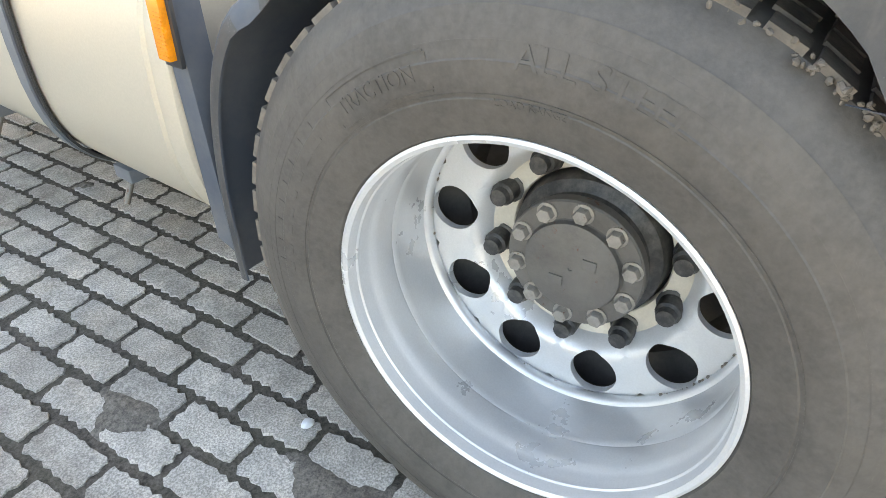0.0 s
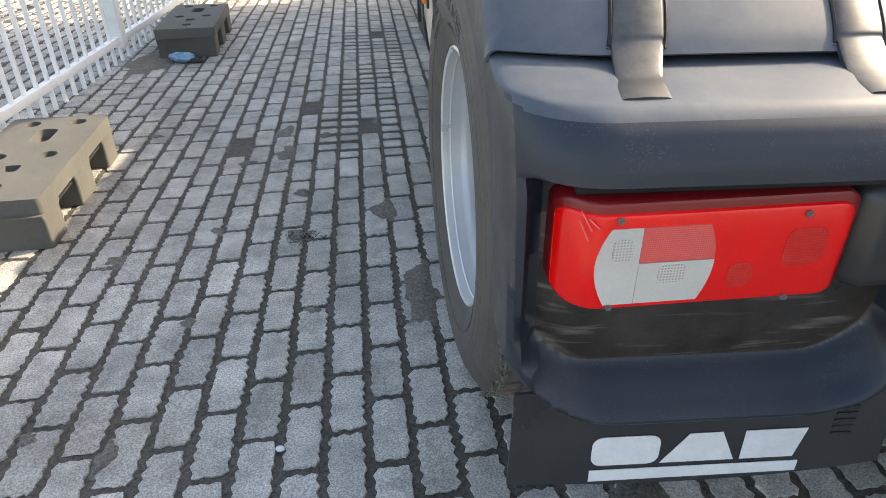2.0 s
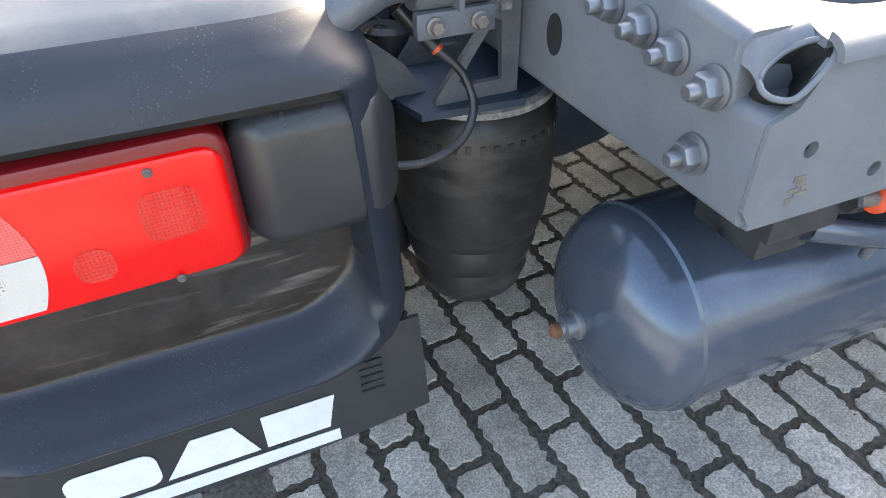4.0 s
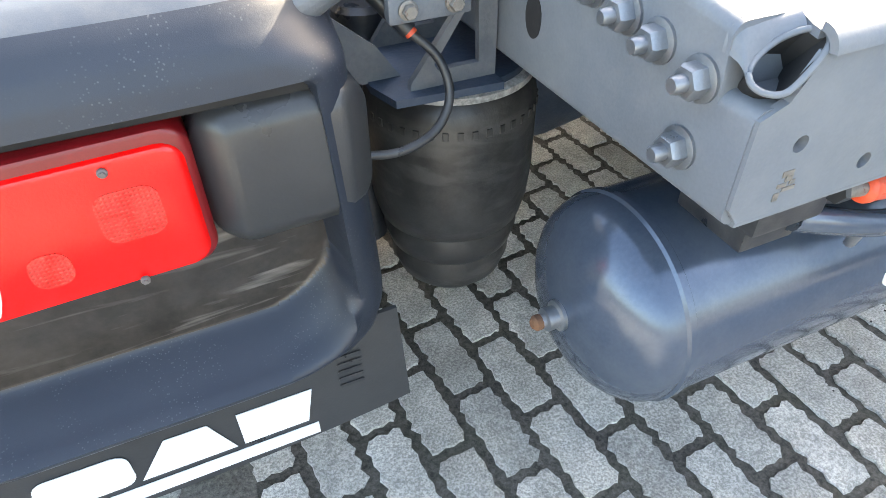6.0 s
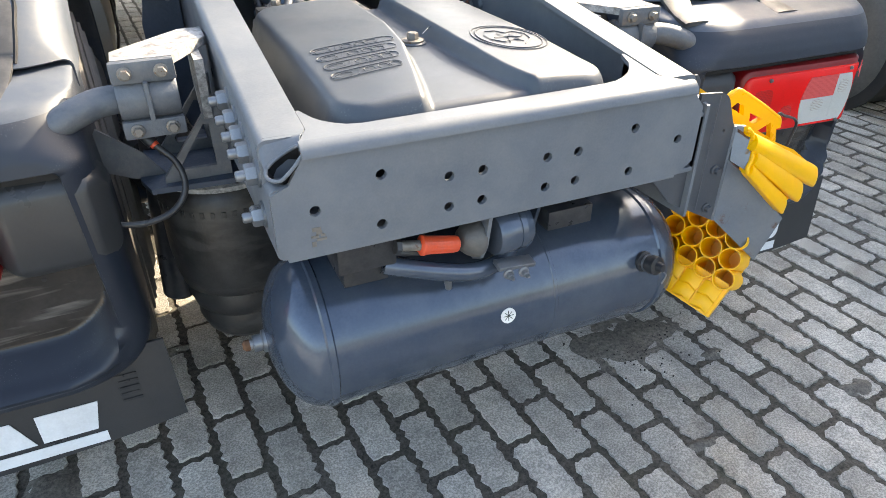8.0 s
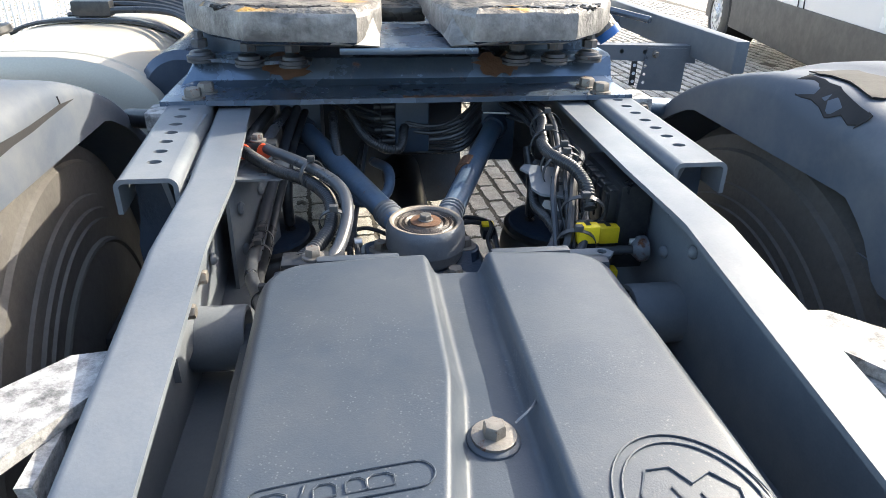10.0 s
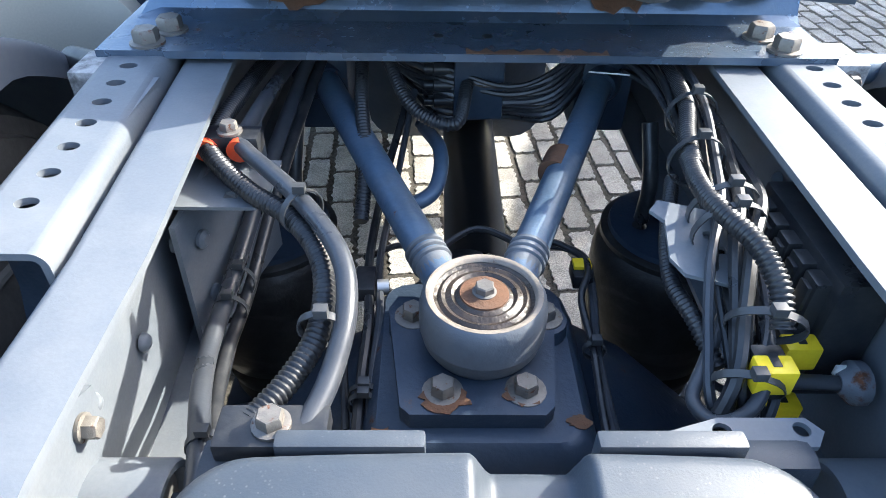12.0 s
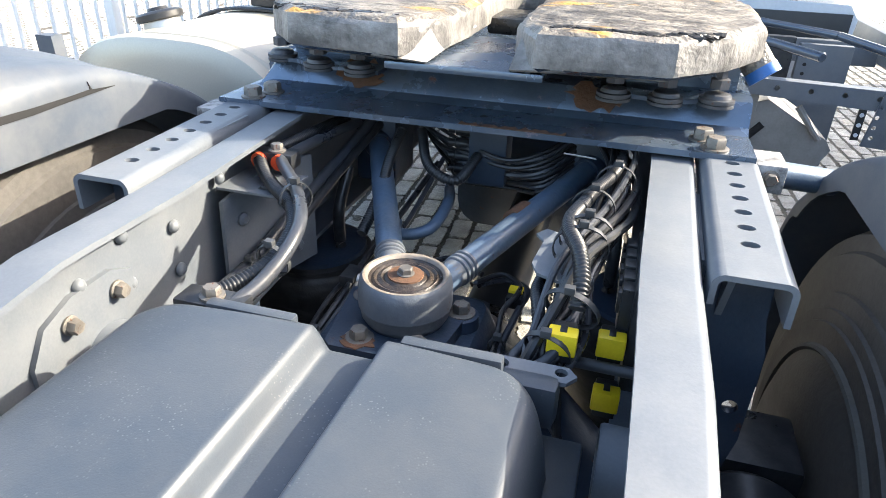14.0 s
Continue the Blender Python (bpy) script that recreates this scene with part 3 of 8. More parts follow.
part("weld_seam", lathe((0, TY, TZ), (1, 0, 0), [(0.118, TR), (0.119, TR + 0.0012), (0.125, TR + 0.0012), (0.126, TR)], 72, cap=False), TANK, air_tank)
sd = Vector((0, -0.985, 0.17)).normalized()
sticker = part("round_sticker", lathe(Vector((0.022, TY, TZ)) + sd * (TR - 0.0015), sd, [(0, 0.0145), (0.003, 0.0145)], 28), LABEL, air_tank, "round white sticker with a snowflake-like mark")
for k in range(4):
    a = radians(45 * k)
    e = Vector((math.cos(a), 0.17 * math.sin(a), 0.985 * math.sin(a)))
    c = Vector((0.022, TY, TZ)) + sd * (TR + 0.0017)
    part("printed_bar", rod(c - e * 0.010, c + e * 0.010, 0.0007, seg=5), DARK, sticker)
valve = part("drain_valve", lathe((0.318, TY - 0.122, TZ + 0.052), (0.15, -0.95, 0.2), [(0, 0.020), (0.006, 0.020), (0.008, 0.015), (0.020, 0.015), (0.022, 0.018), (0.036, 0.018), (0.038, 0.010), (0.050, 0.008)], 18), CABLE, air_tank, "black push-in drain valve")
part("valve_ring", lathe((0.3197, TY - 0.1325, TZ + 0.0542), (0.15, -0.95, 0.2), [(0, 0.0165), (0.004, 0.0165)], 18), ZINC, valve)
part("wire_clip", tube([(0.318, TY - 0.165, TZ + 0.06), (0.336, TY - 0.17, TZ + 0.045), (0.331, TY - 0.168, TZ + 0.025)], 0.0015, 5), ZINC, valve)

# tank hanger, pipes and coupling under the crossmember
hanger = part("tank_hanger", box(-0.272, -0.180, 0.03, 0.13, 0.668, 0.735, 0.006), CABLE, truck, "black rubber-coated tank hanger block")
part("hanger_foot", box(-0.262, -0.190, 0.045, 0.14, 0.635, 0.67, 0.004), CABLE, hanger)
pipe = part("bent_pipe", tube([(-0.20, 0.05, 0.660), (-0.16, 0.038, 0.650), (-0.11, 0.03, 0.635), (-0.06, 0.028, 0.622), (-0.02, 0.034, 0.618), (0.02, 0.05, 0.622), (0.055, 0.075, 0.645), (0.075, 0.085, 0.685), (0.080, 0.09, 0.735)], 0.0150, 14, 8), TANK, truck, "bent blue-grey steel pipe")
part("weld_lug", rod((-0.098, 0.030, 0.630), (-0.090, 0.040, 0.592), 0.0075, 0.006, seg=10), ZINC, pipe)
part("thin_pipe", tube([(-0.19, 0.045, 0.684), (-0.155, 0.04, 0.676), (-0.125, 0.045, 0.668)], 0.006, 8, 4), CABLE, pipe)
clampp = part("pipe_clamp", moved(box(-0.034, 0.034, -0.012, 0.012, -0.004, 0.004, 0.002), pose(0.012, 0.008, 0.632, 10, 6, 0)), ZINC, pipe, "galvanised clamp plate")
for x in (-0.014, 0.014):
    part("clamp_bolt", hexbolt((0.008 + x, -0.004, 0.622 - 0.1 * x), (0, -1, 0), 0.006, 0.008, 0.009, 0.008), ZINC, clampp)
bush = part("rubber_bush_mount", lathe((0.014, 0.045, 0.678), (1, 0.1, 0), [(-0.032, 0.024), (-0.032, 0.037), (-0.026, 0.0405), (0.026, 0.0405), (0.032, 0.037), (0.032, 0.024)], 32), TANK, truck, "round steel bush mount on a bracket")
part("clamp_band", lathe((0.020, 0.0456, 0.678), (1, 0.1, 0), [(0, 0.0405), (0, 0.0420), (0.010, 0.0420), (0.010, 0.0405)], 32, cap=False), TANK, bush)
part("bracket_ear", plate([(0.0, 0.735), (0.07, 0.735), (0.075, 0.66), (0.06, 0.638), (0.035, 0.632), (0.012, 0.645), (0.002, 0.67)], [], 0.006, lambda u, v, w: (-0.028 - w - 0.10 * (0.735 - v), 0.012 + u, v)), FRAME_RUST, bush, "rusty bracket ear")
part("rust_nut", lathe((-0.040, 0.040, 0.676), (-1, -0.1, 0.1), [(0, 0.030), (0.008, 0.032), (0.020, 0.027), (0.032, 0.018), (0.036, 0.010)], 14), HUB, bush, "brown rubber buffer")
part("side_bracket", plate([(0.02, 0.735), (0.10, 0.735), (0.09, 0.66), (0.06, 0.64), (0.04, 0.67)], [], 0.006, lambda u, v, w: (0.060 + w, u, v)), TANK, bush)
part("spacer_block", box(0.075, 0.160, 0.015, 0.10, 0.672, 0.706, 0.003), CABLE, bush)
cax = Vector((1, 0, -0.20)).normalized()
c0 = Vector((-0.146, 0.026, 0.6945))
handle = part("orange_coupling_cap", lathe(c0, cax, [(0, 0.012), (0.003, 0.0160), (0.008, 0.0160), (0.012, 0.0145), (0.056, 0.0138), (0.064, 0.0125), (0.067, 0.008)], 24), ORANGE, truck, "orange-red ribbed plastic coupling cap")
for k in range(8):
    a = k * math.tau / 8
    off = Vector((0.03, math.cos(a), math.sin(a))) * 0.0138
    part("grip_rib", rod(c0 + cax * 0.014 + off, c0 + cax * 0.052 + off * 0.97, 0.0011, seg=6), ORANGE, handle)
part("brass_stem", rod(c0 - cax * 0.032, c0, 0.0085, seg=14), BOLT_DULL, handle, "worn brass stem")
part("hex_collar", lathe(c0 - cax * 0.040, cax, [(0, 0.0125), (0.008, 0.0125)], 6), CABLE, handle)


# sub-frame strips with oval holes, on brackets outside the rails
for side in (False, True):
    sx = 1 if side else -1
    hs = [disc(sx * (0.4085 + splay(side, y)), y, 0.011, 14, 0.0085) for y in [(0.931 if side else 0.915) + 0.0488 * k for k in range(7)]]
    sub = part("perforated_strip", plate([(sx * (x + splay(side, y)), y) for x, y in ((0.3785, 0.845), (0.4375, 0.845), (0.4375, 0.86), (0.4375, 1.31), (0.4375, 1.9), (0.3785, 1.9), (0.3785, 1.31), (0.3785, 0.86))], hs, 0.007, lambda u, v, w: (u, v, 0.987 - w)), FRAME, truck, "grey steel mounting strip with a row of oval holes", 30)
    for edge, turn, leg in ((0.3785, -1, 0.950), (0.4375, 1, 0.935)):
        ring = []
        for y in (0.845, 0.86, 1.31, 1.9):
            x = edge + splay(side, y)
            out = [(x + turn * 0.014 * math.sin(radians(a)), 0.973 + 0.014 * math.cos(radians(a))) for a in range(0, 91, 15)] + [(x + turn * 0.014, leg)]
            inn = [(x + turn * 0.007 * math.sin(radians(a)), 0.973 + 0.007 * math.cos(radians(a))) for a in range(0, 91, 15)] + [(x + turn * 0.007, leg)]
            ring.append([Vector((sx * a, y, b)) for a, b in out + inn[::-1]])
        part("folded_side", loft(ring), FRAME, sub, "rounded fold of the strip", 50)
    part("support_gusset", plate([(0.86, 0.985), (1.18, 0.985), (1.12, 0.78), (0.98, 0.75)], [disc(1.02, 0.86, 0.012)], 0.008, lambda u, v, w: (sx * (0.385 + w), u, v)), FRAME, sub, "dark gusset plate")
    part("web_plate", box(min(sx * 0.362, sx * 0.384), max(sx * 0.362, sx * 0.384), 0.93, 1.15, 0.76, 0.96, 0.004), FRAME, sub)
    hg = [(0.365, 0.962), (0.440, 0.962), (0.442, 0.905), (0.452, 0.86), (0.450, 0.73), (0.430, 0.63), (0.365, 0.60)]
    part("hanger_plate", plate(hg, [disc(0.43, 0.78, 0.010, 12)], 0.010, lambda u, v, w: (sx * u, 0.90 + w, v)), AXLE, sub, "dark hanging plate under the strip")



# ---- wheels, mudguards, tail lamps: left side, and the same mirrored ----
WY, WZ, RIM_X = 0.985, 0.492, 1.186


def sidewall(r):
    """How far the tyre's side bulges beyond the rim at a radius."""
    return float(np.interp(r, (0.304, 0.330, 0.350, 0.372, 0.395, 0.42, 0.45), (0.010, 0.020, 0.0257, 0.031, 0.032, 0.028, 0.019)))


def arc_text(bm, words, radius, height, a0, a1, relief, sx):
    """Raised letters laid along an arc of the tyre's side, from angle a0 to a1."""
    cu = bpy.data.curves.new("letters", "FONT")
    cu.body, cu.size, cu.extrude = words, 1.0, 0.5
    tmp = new("letters", cu)
    bpy.context.view_layer.update()
    me = bpy.data.meshes.new_from_object(tmp.evaluated_get(bpy.context.evaluated_depsgraph_get()))
    bpy.data.objects.remove(tmp)
    xs = [v.co.x for v in me.vertices]
    ys = [v.co.y for v in me.vertices]
    x0, x1, top = min(xs), max(xs), max(ys)
    start = len(bm.verts)
    bm.from_mesh(me)
    bm.verts.ensure_lookup_table()
    for v in bm.verts[start:]:
        a = radians(a0 + (a1 - a0) * (v.co.x - x0) / (x1 - x0))
        r = radius + height * v.co.y / top
        side_x = RIM_X + sidewall(r) + (relief if v.co.z > 0 else -0.006)
        v.co = Vector((sx * side_x, WY - r * math.sin(a), WZ + r * math.cos(a)))
    bpy.data.meshes.remove(me)


def wheel(side):
    sx = 1 if side else -1
    o = (0, WY, WZ)
    ax = (sx, 0, 0)
    w = part("wheel", lathe(o, ax, [(RIM_X - 0.016, 0.286), (RIM_X - 0.006, 0.294), (RIM_X + 0.002, 0.3005), (RIM_X + 0.008, 0.3005), (RIM_X + 0.010, 0.296), (RIM_X + 0.006, 0.290), (RIM_X - 0.006, 0.2885),
                                    (RIM_X - 0.040, 0.2875), (RIM_X - 0.048, 0.2862), (RIM_X - 0.056, 0.2832), (RIM_X - 0.064, 0.2828), (RIM_X - 0.100, 0.2825), (RIM_X - 0.106, 0.2845), (RIM_X - 0.112, 0.2825), (RIM_X - 0.122, 0.2840), (RIM_X - 0.150, 0.2846), (RIM_X - 0.245, 0.2848)], 96, cap=False), SILVER, truck,
             "silver-painted dual steel truck wheel with a black tyre", 30)
    tyre = [(RIM_X + 0.000, 0.297), (RIM_X + 0.010, 0.304), (RIM_X + 0.020, 0.330), (RIM_X + 0.026, 0.350), (RIM_X + 0.025, 0.352), (RIM_X + 0.031, 0.372), (RIM_X + 0.032, 0.395), (RIM_X + 0.0305, 0.397), (RIM_X + 0.028, 0.42), (RIM_X + 0.019, 0.450),
            (RIM_X + 0.017, 0.452), (RIM_X + 0.010, 0.468), (RIM_X + 0.0, 0.482), (RIM_X - 0.006, 0.487), (RIM_X - 0.012, 0.495), (RIM_X - 0.03, 0.500), (RIM_X - 0.24, 0.500), (RIM_X - 0.27, 0.48), (RIM_X - 0.29, 0.42), (RIM_X - 0.28, 0.33), (RIM_X - 0.25, 0.29)]
    ty = part("tyre", lathe(o, ax, tyre, 120, cap=False), RUBBER, w, "dusty black tyre with raised sidewall lettering bars", 25)
    # sidewall mouldings: an arched badge and rows of raised bars
    bm = bmesh.new()

    def block(r0, r1, a0, a1, d):
        n = max(2, int(abs(a1 - a0) / 3))
        ring = []
        for k in range(n + 1):
            a = radians(a0 + (a1 - a0) * k / n)
            ring.append([Vector((sx * (RIM_X + x), WY - r * math.sin(a) * 1, WZ + r * math.cos(a))) for r, x in ((r0, sidewall(r0) - 0.006), (r0, sidewall(r0) + d), (r1, sidewall(r1) + d), (r1, sidewall(r1) - 0.006))])
        loft(ring, bm=bm)
    rnd = random.Random(4)
    if not side:
        for k in range(8):
            block(0.377, 0.408, -92 + 5.4 * k, -92 + 5.4 * k + rnd.uniform(2.2, 3.8), 0.0006)
        for r in (0.362, 0.409):
            block(r, r + 0.0022, -43, -19, 0.0010)
        for a in (-46.0, -19.5):
            block(0.366, 0.408, a + (2.2 if a < -30 else 0.4), a + (2.7 if a < -30 else 0.9), 0.0010)
        for r in (0.3555, 0.4150, 0.4300):
            block(r, r + 0.0016, -180, 178, 0.0002)
        arc_text(bm, "TRACTION", 0.377, 0.020, -41.5, -22.0, 0.0012, sx)
        arc_text(bm, "ALL STEEL", 0.388, 0.028, -3.0, 25.0, 0.0010, sx)
        arc_text(bm, "LOAD RANGE", 0.343, 0.009, -7.0, 7.0, 0.0010, sx)
        part("sidewall_moulding", bm, RUBBER, ty, "raised words and ribs moulded on the sidewall")["kind"] = "stuff"
    else:
        bm.free()
    # tread blocks at the shoulder, caked with mud
    bm = bmesh.new()
    for k in range(56):
        a = math.tau * k / 56
        c = Vector((0, -math.sin(a), math.cos(a)))
        t = Vector((0, -math.cos(a), -math.sin(a)))
        for u0, u1, h in ((0.012, 0.052, 0.503), (0.062, 0.108, 0.504), (0.118, 0.164, 0.504), (0.174, 0.226, 0.503)):
            j = rnd.uniform(-0.003, 0.003)
            vs = []
            for r in (0.490, h):
                for u in (u0, u1):
                    for s in (-0.021, 0.021):
                        vs.append(bm.verts.new(Vector((sx * (RIM_X - u), WY, WZ)) + c * r + t * (s + j)))
            for f in ((0, 1, 3, 2), (4, 6, 7, 5), (0, 4, 5, 1), (2, 3, 7, 6), (0, 2, 6, 4), (1, 5, 7, 3)):
                bm.faces.new([vs[i] for i in f])
    part("tread", bm, MUD, ty, "worn tread blocks")
    bm = bmesh.new()
    for k in range(300):
        a = radians(rnd.uniform(5, 145))
        if side:
            a = radians(rnd.uniform(-20, 120))
        c = Vector((0, -math.sin(a), math.cos(a)))
        p = Vector((sx * (RIM_X - rnd.uniform(-0.004, 0.02)), WY, WZ)) + c * rnd.uniform(0.490, 0.503)
        s = rnd.uniform(0.0018, 0.0046)
        bmesh.ops.create_icosphere(bm, subdivisions=1, radius=s, matrix=Matrix.LocRotScale(p, Euler((rnd.random() * 6, rnd.random() * 6, 0)), (1, rnd.uniform(0.6, 2), rnd.uniform(0.5, 1.2))))
    part("mud", bm, MUD, ty, "dried mud clods along the tyre shoulder")["kind"] = "stuff"
    # disc with round hand holes
    DX = 0.952
    HR, HRAD, R0, R1 = 0.2370, 0.0425, 0.176, 0.283

    def disc_x(r):
        return DX - 0.044 * (1 - sstep(0.164, 0.204, r)) + 0.004 * sstep(0.255, 0.283, r)
    bm = bmesh.new()
    for k in range(10):
        th = radians(4 + 36 * k)
        rings = []
        for s in (0.0, 0.12, 0.35, 0.65, 1.0):
            ring = []
            for q in range(40):
                a = math.tau * q / 40
                hr, ht = HR + HRAD * math.cos(a), HRAD * math.sin(a) / HR
                c, d = math.cos(a), math.sin(a)
                up = (R1 - HR) if c > 0 else (HR - R0)
                half = radians(18.0)
                m = min(up / abs(c) if abs(c) > 1e-6 else 9, half * HR / abs(d) if abs(d) > 1e-6 else 9)
                br, bt = HR + c * m, d * m / HR
                r, t = hr + (br - hr) * s, ht + (bt - ht) * s
                ring.append(bm.verts.new(Vector((sx * disc_x(r), WY + r * math.cos(th + t), WZ + r * math.sin(th + t)))))
            rings.append(ring)
        lip = [bm.verts.new(v.co + Vector((-sx * 0.014, 0, 0))) for v in rings[0]]
        for p, q in zip([lip] + rings, rings):
            for m in range(40):
                bm.faces.new((p[m], p[(m + 1) % 40], q[(m + 1) % 40], q[m]))
    bmesh.ops.remove_doubles(bm, verts=bm.verts, dist=0.0012)
    bmesh.ops.recalc_face_normals(bm, faces=bm.faces)
    part("wheel_disc", bm, SILVER, w, "silver wheel disc with round hand holes", 40)
    part("disc_flat", lathe(o, ax, [(disc_x(R0), R0 + 0.001), (disc_x(R0) - 0.0035, 0.172), (DX - 0.046, 0.160), (DX - 0.046, 0.1415), (DX - 0.049, 0.139), (DX - 0.062, 0.139)], 72, cap=False), PALE_FACE, w, "pale bolting face", 40)
    part("weld_ridge", lathe(o, ax, [(DX + 0.002, 0.2845), (DX + 0.006, 0.2785), (DX + 0.012, 0.2765), (DX + 0.022, 0.2765), (DX + 0.027, 0.280), (DX + 0.030, 0.286)], 96, cap=False), SILVER, w, "worn weld ridge")
    bm = bmesh.new()
    for k in range(40):
        a = rnd.random() * math.tau
        if rnd.random() < 0.6:
            a = radians(rnd.choice((100, 205, 222, 170)) + rnd.uniform(-8, 8))
        bmesh.ops.create_icosphere(bm, subdivisions=1, radius=rnd.uniform(0.0012, 0.004), matrix=Matrix.Translation((sx * (DX + 0.012), WY + 0.2765 * math.cos(a), WZ + 0.2765 * math.sin(a))))
    part("rust", bm, MUD, w)["kind"] = "stuff"
    for k in range(10):
        a = radians(22 + 36 * k)
        c = Vector((sx * (DX - 0.047), WY + 0.1660 * math.cos(a), WZ + 0.1675 * math.sin(a)))
        part("wheel_nut", lathe(c, ax, [(0, 0.026), (0.005, 0.0275), (0.007, 0.0225), (0.032, 0.0215), (0.036, 0.017), (0.048, 0.0155), (0.049, 0.010)], 12), NUT_CAP, w, "black wheel nut", 30)
    part("brake_drum", lathe(o, ax, [(0.80, 0.15), (0.860, 0.148), (0.872, 0.136), (0.93, 0.130), (0.94, 0.112), (0.955, 0.106), (0.96, 0.100)], 48), NUT_CAP, w, "dark hub drum")
    hub = part("hub_cover", lathe(o, ax, [(0.955, 0.106), (0.958, 0.116), (0.976, 0.116), (0.979, 0.113), (0.979, 0.084), (0.981, 0.082), (0.990, 0.080), (0.992, 0.076), (0.992, 0.004), (0.990, 0.003)], 64), HUB, w, "cast hub cover with a ring of bolts", 30)
    for k in range(10):
        a = radians(21 + 36 * k)
        c = Vector((sx * 0.979, WY + 0.0985 * math.cos(a), WZ + 0.0985 * math.sin(a)))
        part("hub_bolt", hexbolt(c, ax, 0.0138, 0.013, 0.0172), HUB_BOLT, hub, "hexagon hub bolt")
    for u, v in ((0.022, -0.028), (-0.03, 0.018)):
        part("cast_pad", box(min(sx * 0.991, sx * 0.995), max(sx * 0.991, sx * 0.995), WY + u - 0.012, WY + u + 0.012, WZ + v - 0.009, WZ + v + 0.009, 0.001), HUB, hub)
    if not side:
        hc = Vector((-0.98, WY, WZ))
        w.matrix_local = Matrix.Translation(hc) @ Matrix.Rotation(0.075, 4, "Z") @ Matrix.Translation(-hc)
    # inner wheel, dark behind the hand holes
    part("inner_wheel", lathe(o, ax, [(0.56, 0.26), (0.58, 0.30), (0.576, 0.335), (0.581, 0.337), (0.581, 0.355), (0.587, 0.357), (0.590, 0.38), (0.596, 0.382), (0.60, 0.44), (0.608, 0.445), (0.612, 0.47), (0.66, 0.498), (0.85, 0.498), (0.89, 0.47), (0.895, 0.40), (0.87, 0.31), (0.84, 0.27), (0.80, 0.26)], 72), RUBBER, w, "inner tyre of the dual pair")
    part("inner_rim", lathe(o, ax, [(0.585, 0.286), (0.574, 0.289), (0.570, 0.293), (0.572, 0.298), (0.578, 0.301)], 72, cap=False), LEDGE_GREY, w, "dusty rim edge of the inner wheel")
    return w


BACK = ((0.375, 0.290), (0.405, 0.274), (0.435, 0.265), (0.56, 0.262), (0.80, 0.262), (0.82, 0.266), (0.84, 0.274), (0.86, 0.287), (0.872, 0.298), (0.880, 0.308), (0.884, 0.316), (0.8865, 0.330), (0.891, 0.36), (0.896, 0.40), (0.901, 0.46), (0.904, 0.54))


def outline_at(z):
    """Plan outline of the mudguard's rear body at a height, from the outer front round the back to the inner front."""
    lo = max(0.0, min(1.0, (z - 0.40) / 0.5))
    xo, xi = -1.172 - 0.014 * lo, -0.548 - 0.028 * lo
    dz = min(max(0.0, 0.495 - z), 0.119)
    cut = 0.12 - math.sqrt(0.12 ** 2 - dz ** 2)
    xo, xi = xo + cut, xi - cut
    back = float(np.interp(z, [a for a, b in BACK], [b for a, b in BACK]))
    front = WY - math.sqrt(max(0.545 ** 2 - (z - WZ) ** 2, 0.0001)) - 0.005
    front = max(front, back + 0.15)
    r, ri = 0.128, 0.055 + 0.060 * sstep(0.80, 0.85, z)
    pts = []
    for k in range(7):
        pts.append((xo, front + (back + r - front) * k / 6, 0))
    for k in range(1, 10):
        a = radians(180 + 90 * k / 10)
        pts.append((xo + r + r * math.cos(a), back + r + r * math.sin(a), 0.5))
    nx = 90
    for k in range(nx + 1):
        x = xo + r + (xi - ri - xo - r) * k / nx
        bow = 0.012 * max(0.0, (x + 0.80) / 0.25) ** 2
        pts.append((x, back + bow, 1))
    e = pts[-1][1]
    for k in range(1, 7):
        a = radians(270 + 90 * k / 7)
        pts.append((xi - ri + ri * math.cos(a), e + ri + ri * math.sin(a), 0))
    for k in range(5):
        pts.append((xi, e + ri + (front - e - ri) * k / 4, 0))
    return pts


def inset_u(x, z):
    """How deep inside the U-shaped hollow a point lies: 0 at its rim, growing inwards (metres)."""
    x0, x1, z0, z1 = -1.158, -0.590, 0.415, 0.800
    r = 0.125
    dx = max(x0 + r - x, x - (x1 - r), 0)
    dz = max(z0 + r - z, 0)
    if z > z0 + r:
        d = min(x - x0, x1 - x)
    else:
        d = r - math.hypot(dx, dz) if dx > 0 else z - z0
    return min(d, z1 - z) if z1 - z < 0.02 else d


def sstep(a, b, v):
    t = max(0, min(1, (v - a) / (b - a)))
    return t * t * (3 - 2 * t)


def slope_width(z):
    """Width of the hollow's sloping rim: steep at the sides, gentle along the bottom."""
    return 0.022 + 0.034 * sstep(0.56, 0.45, z)


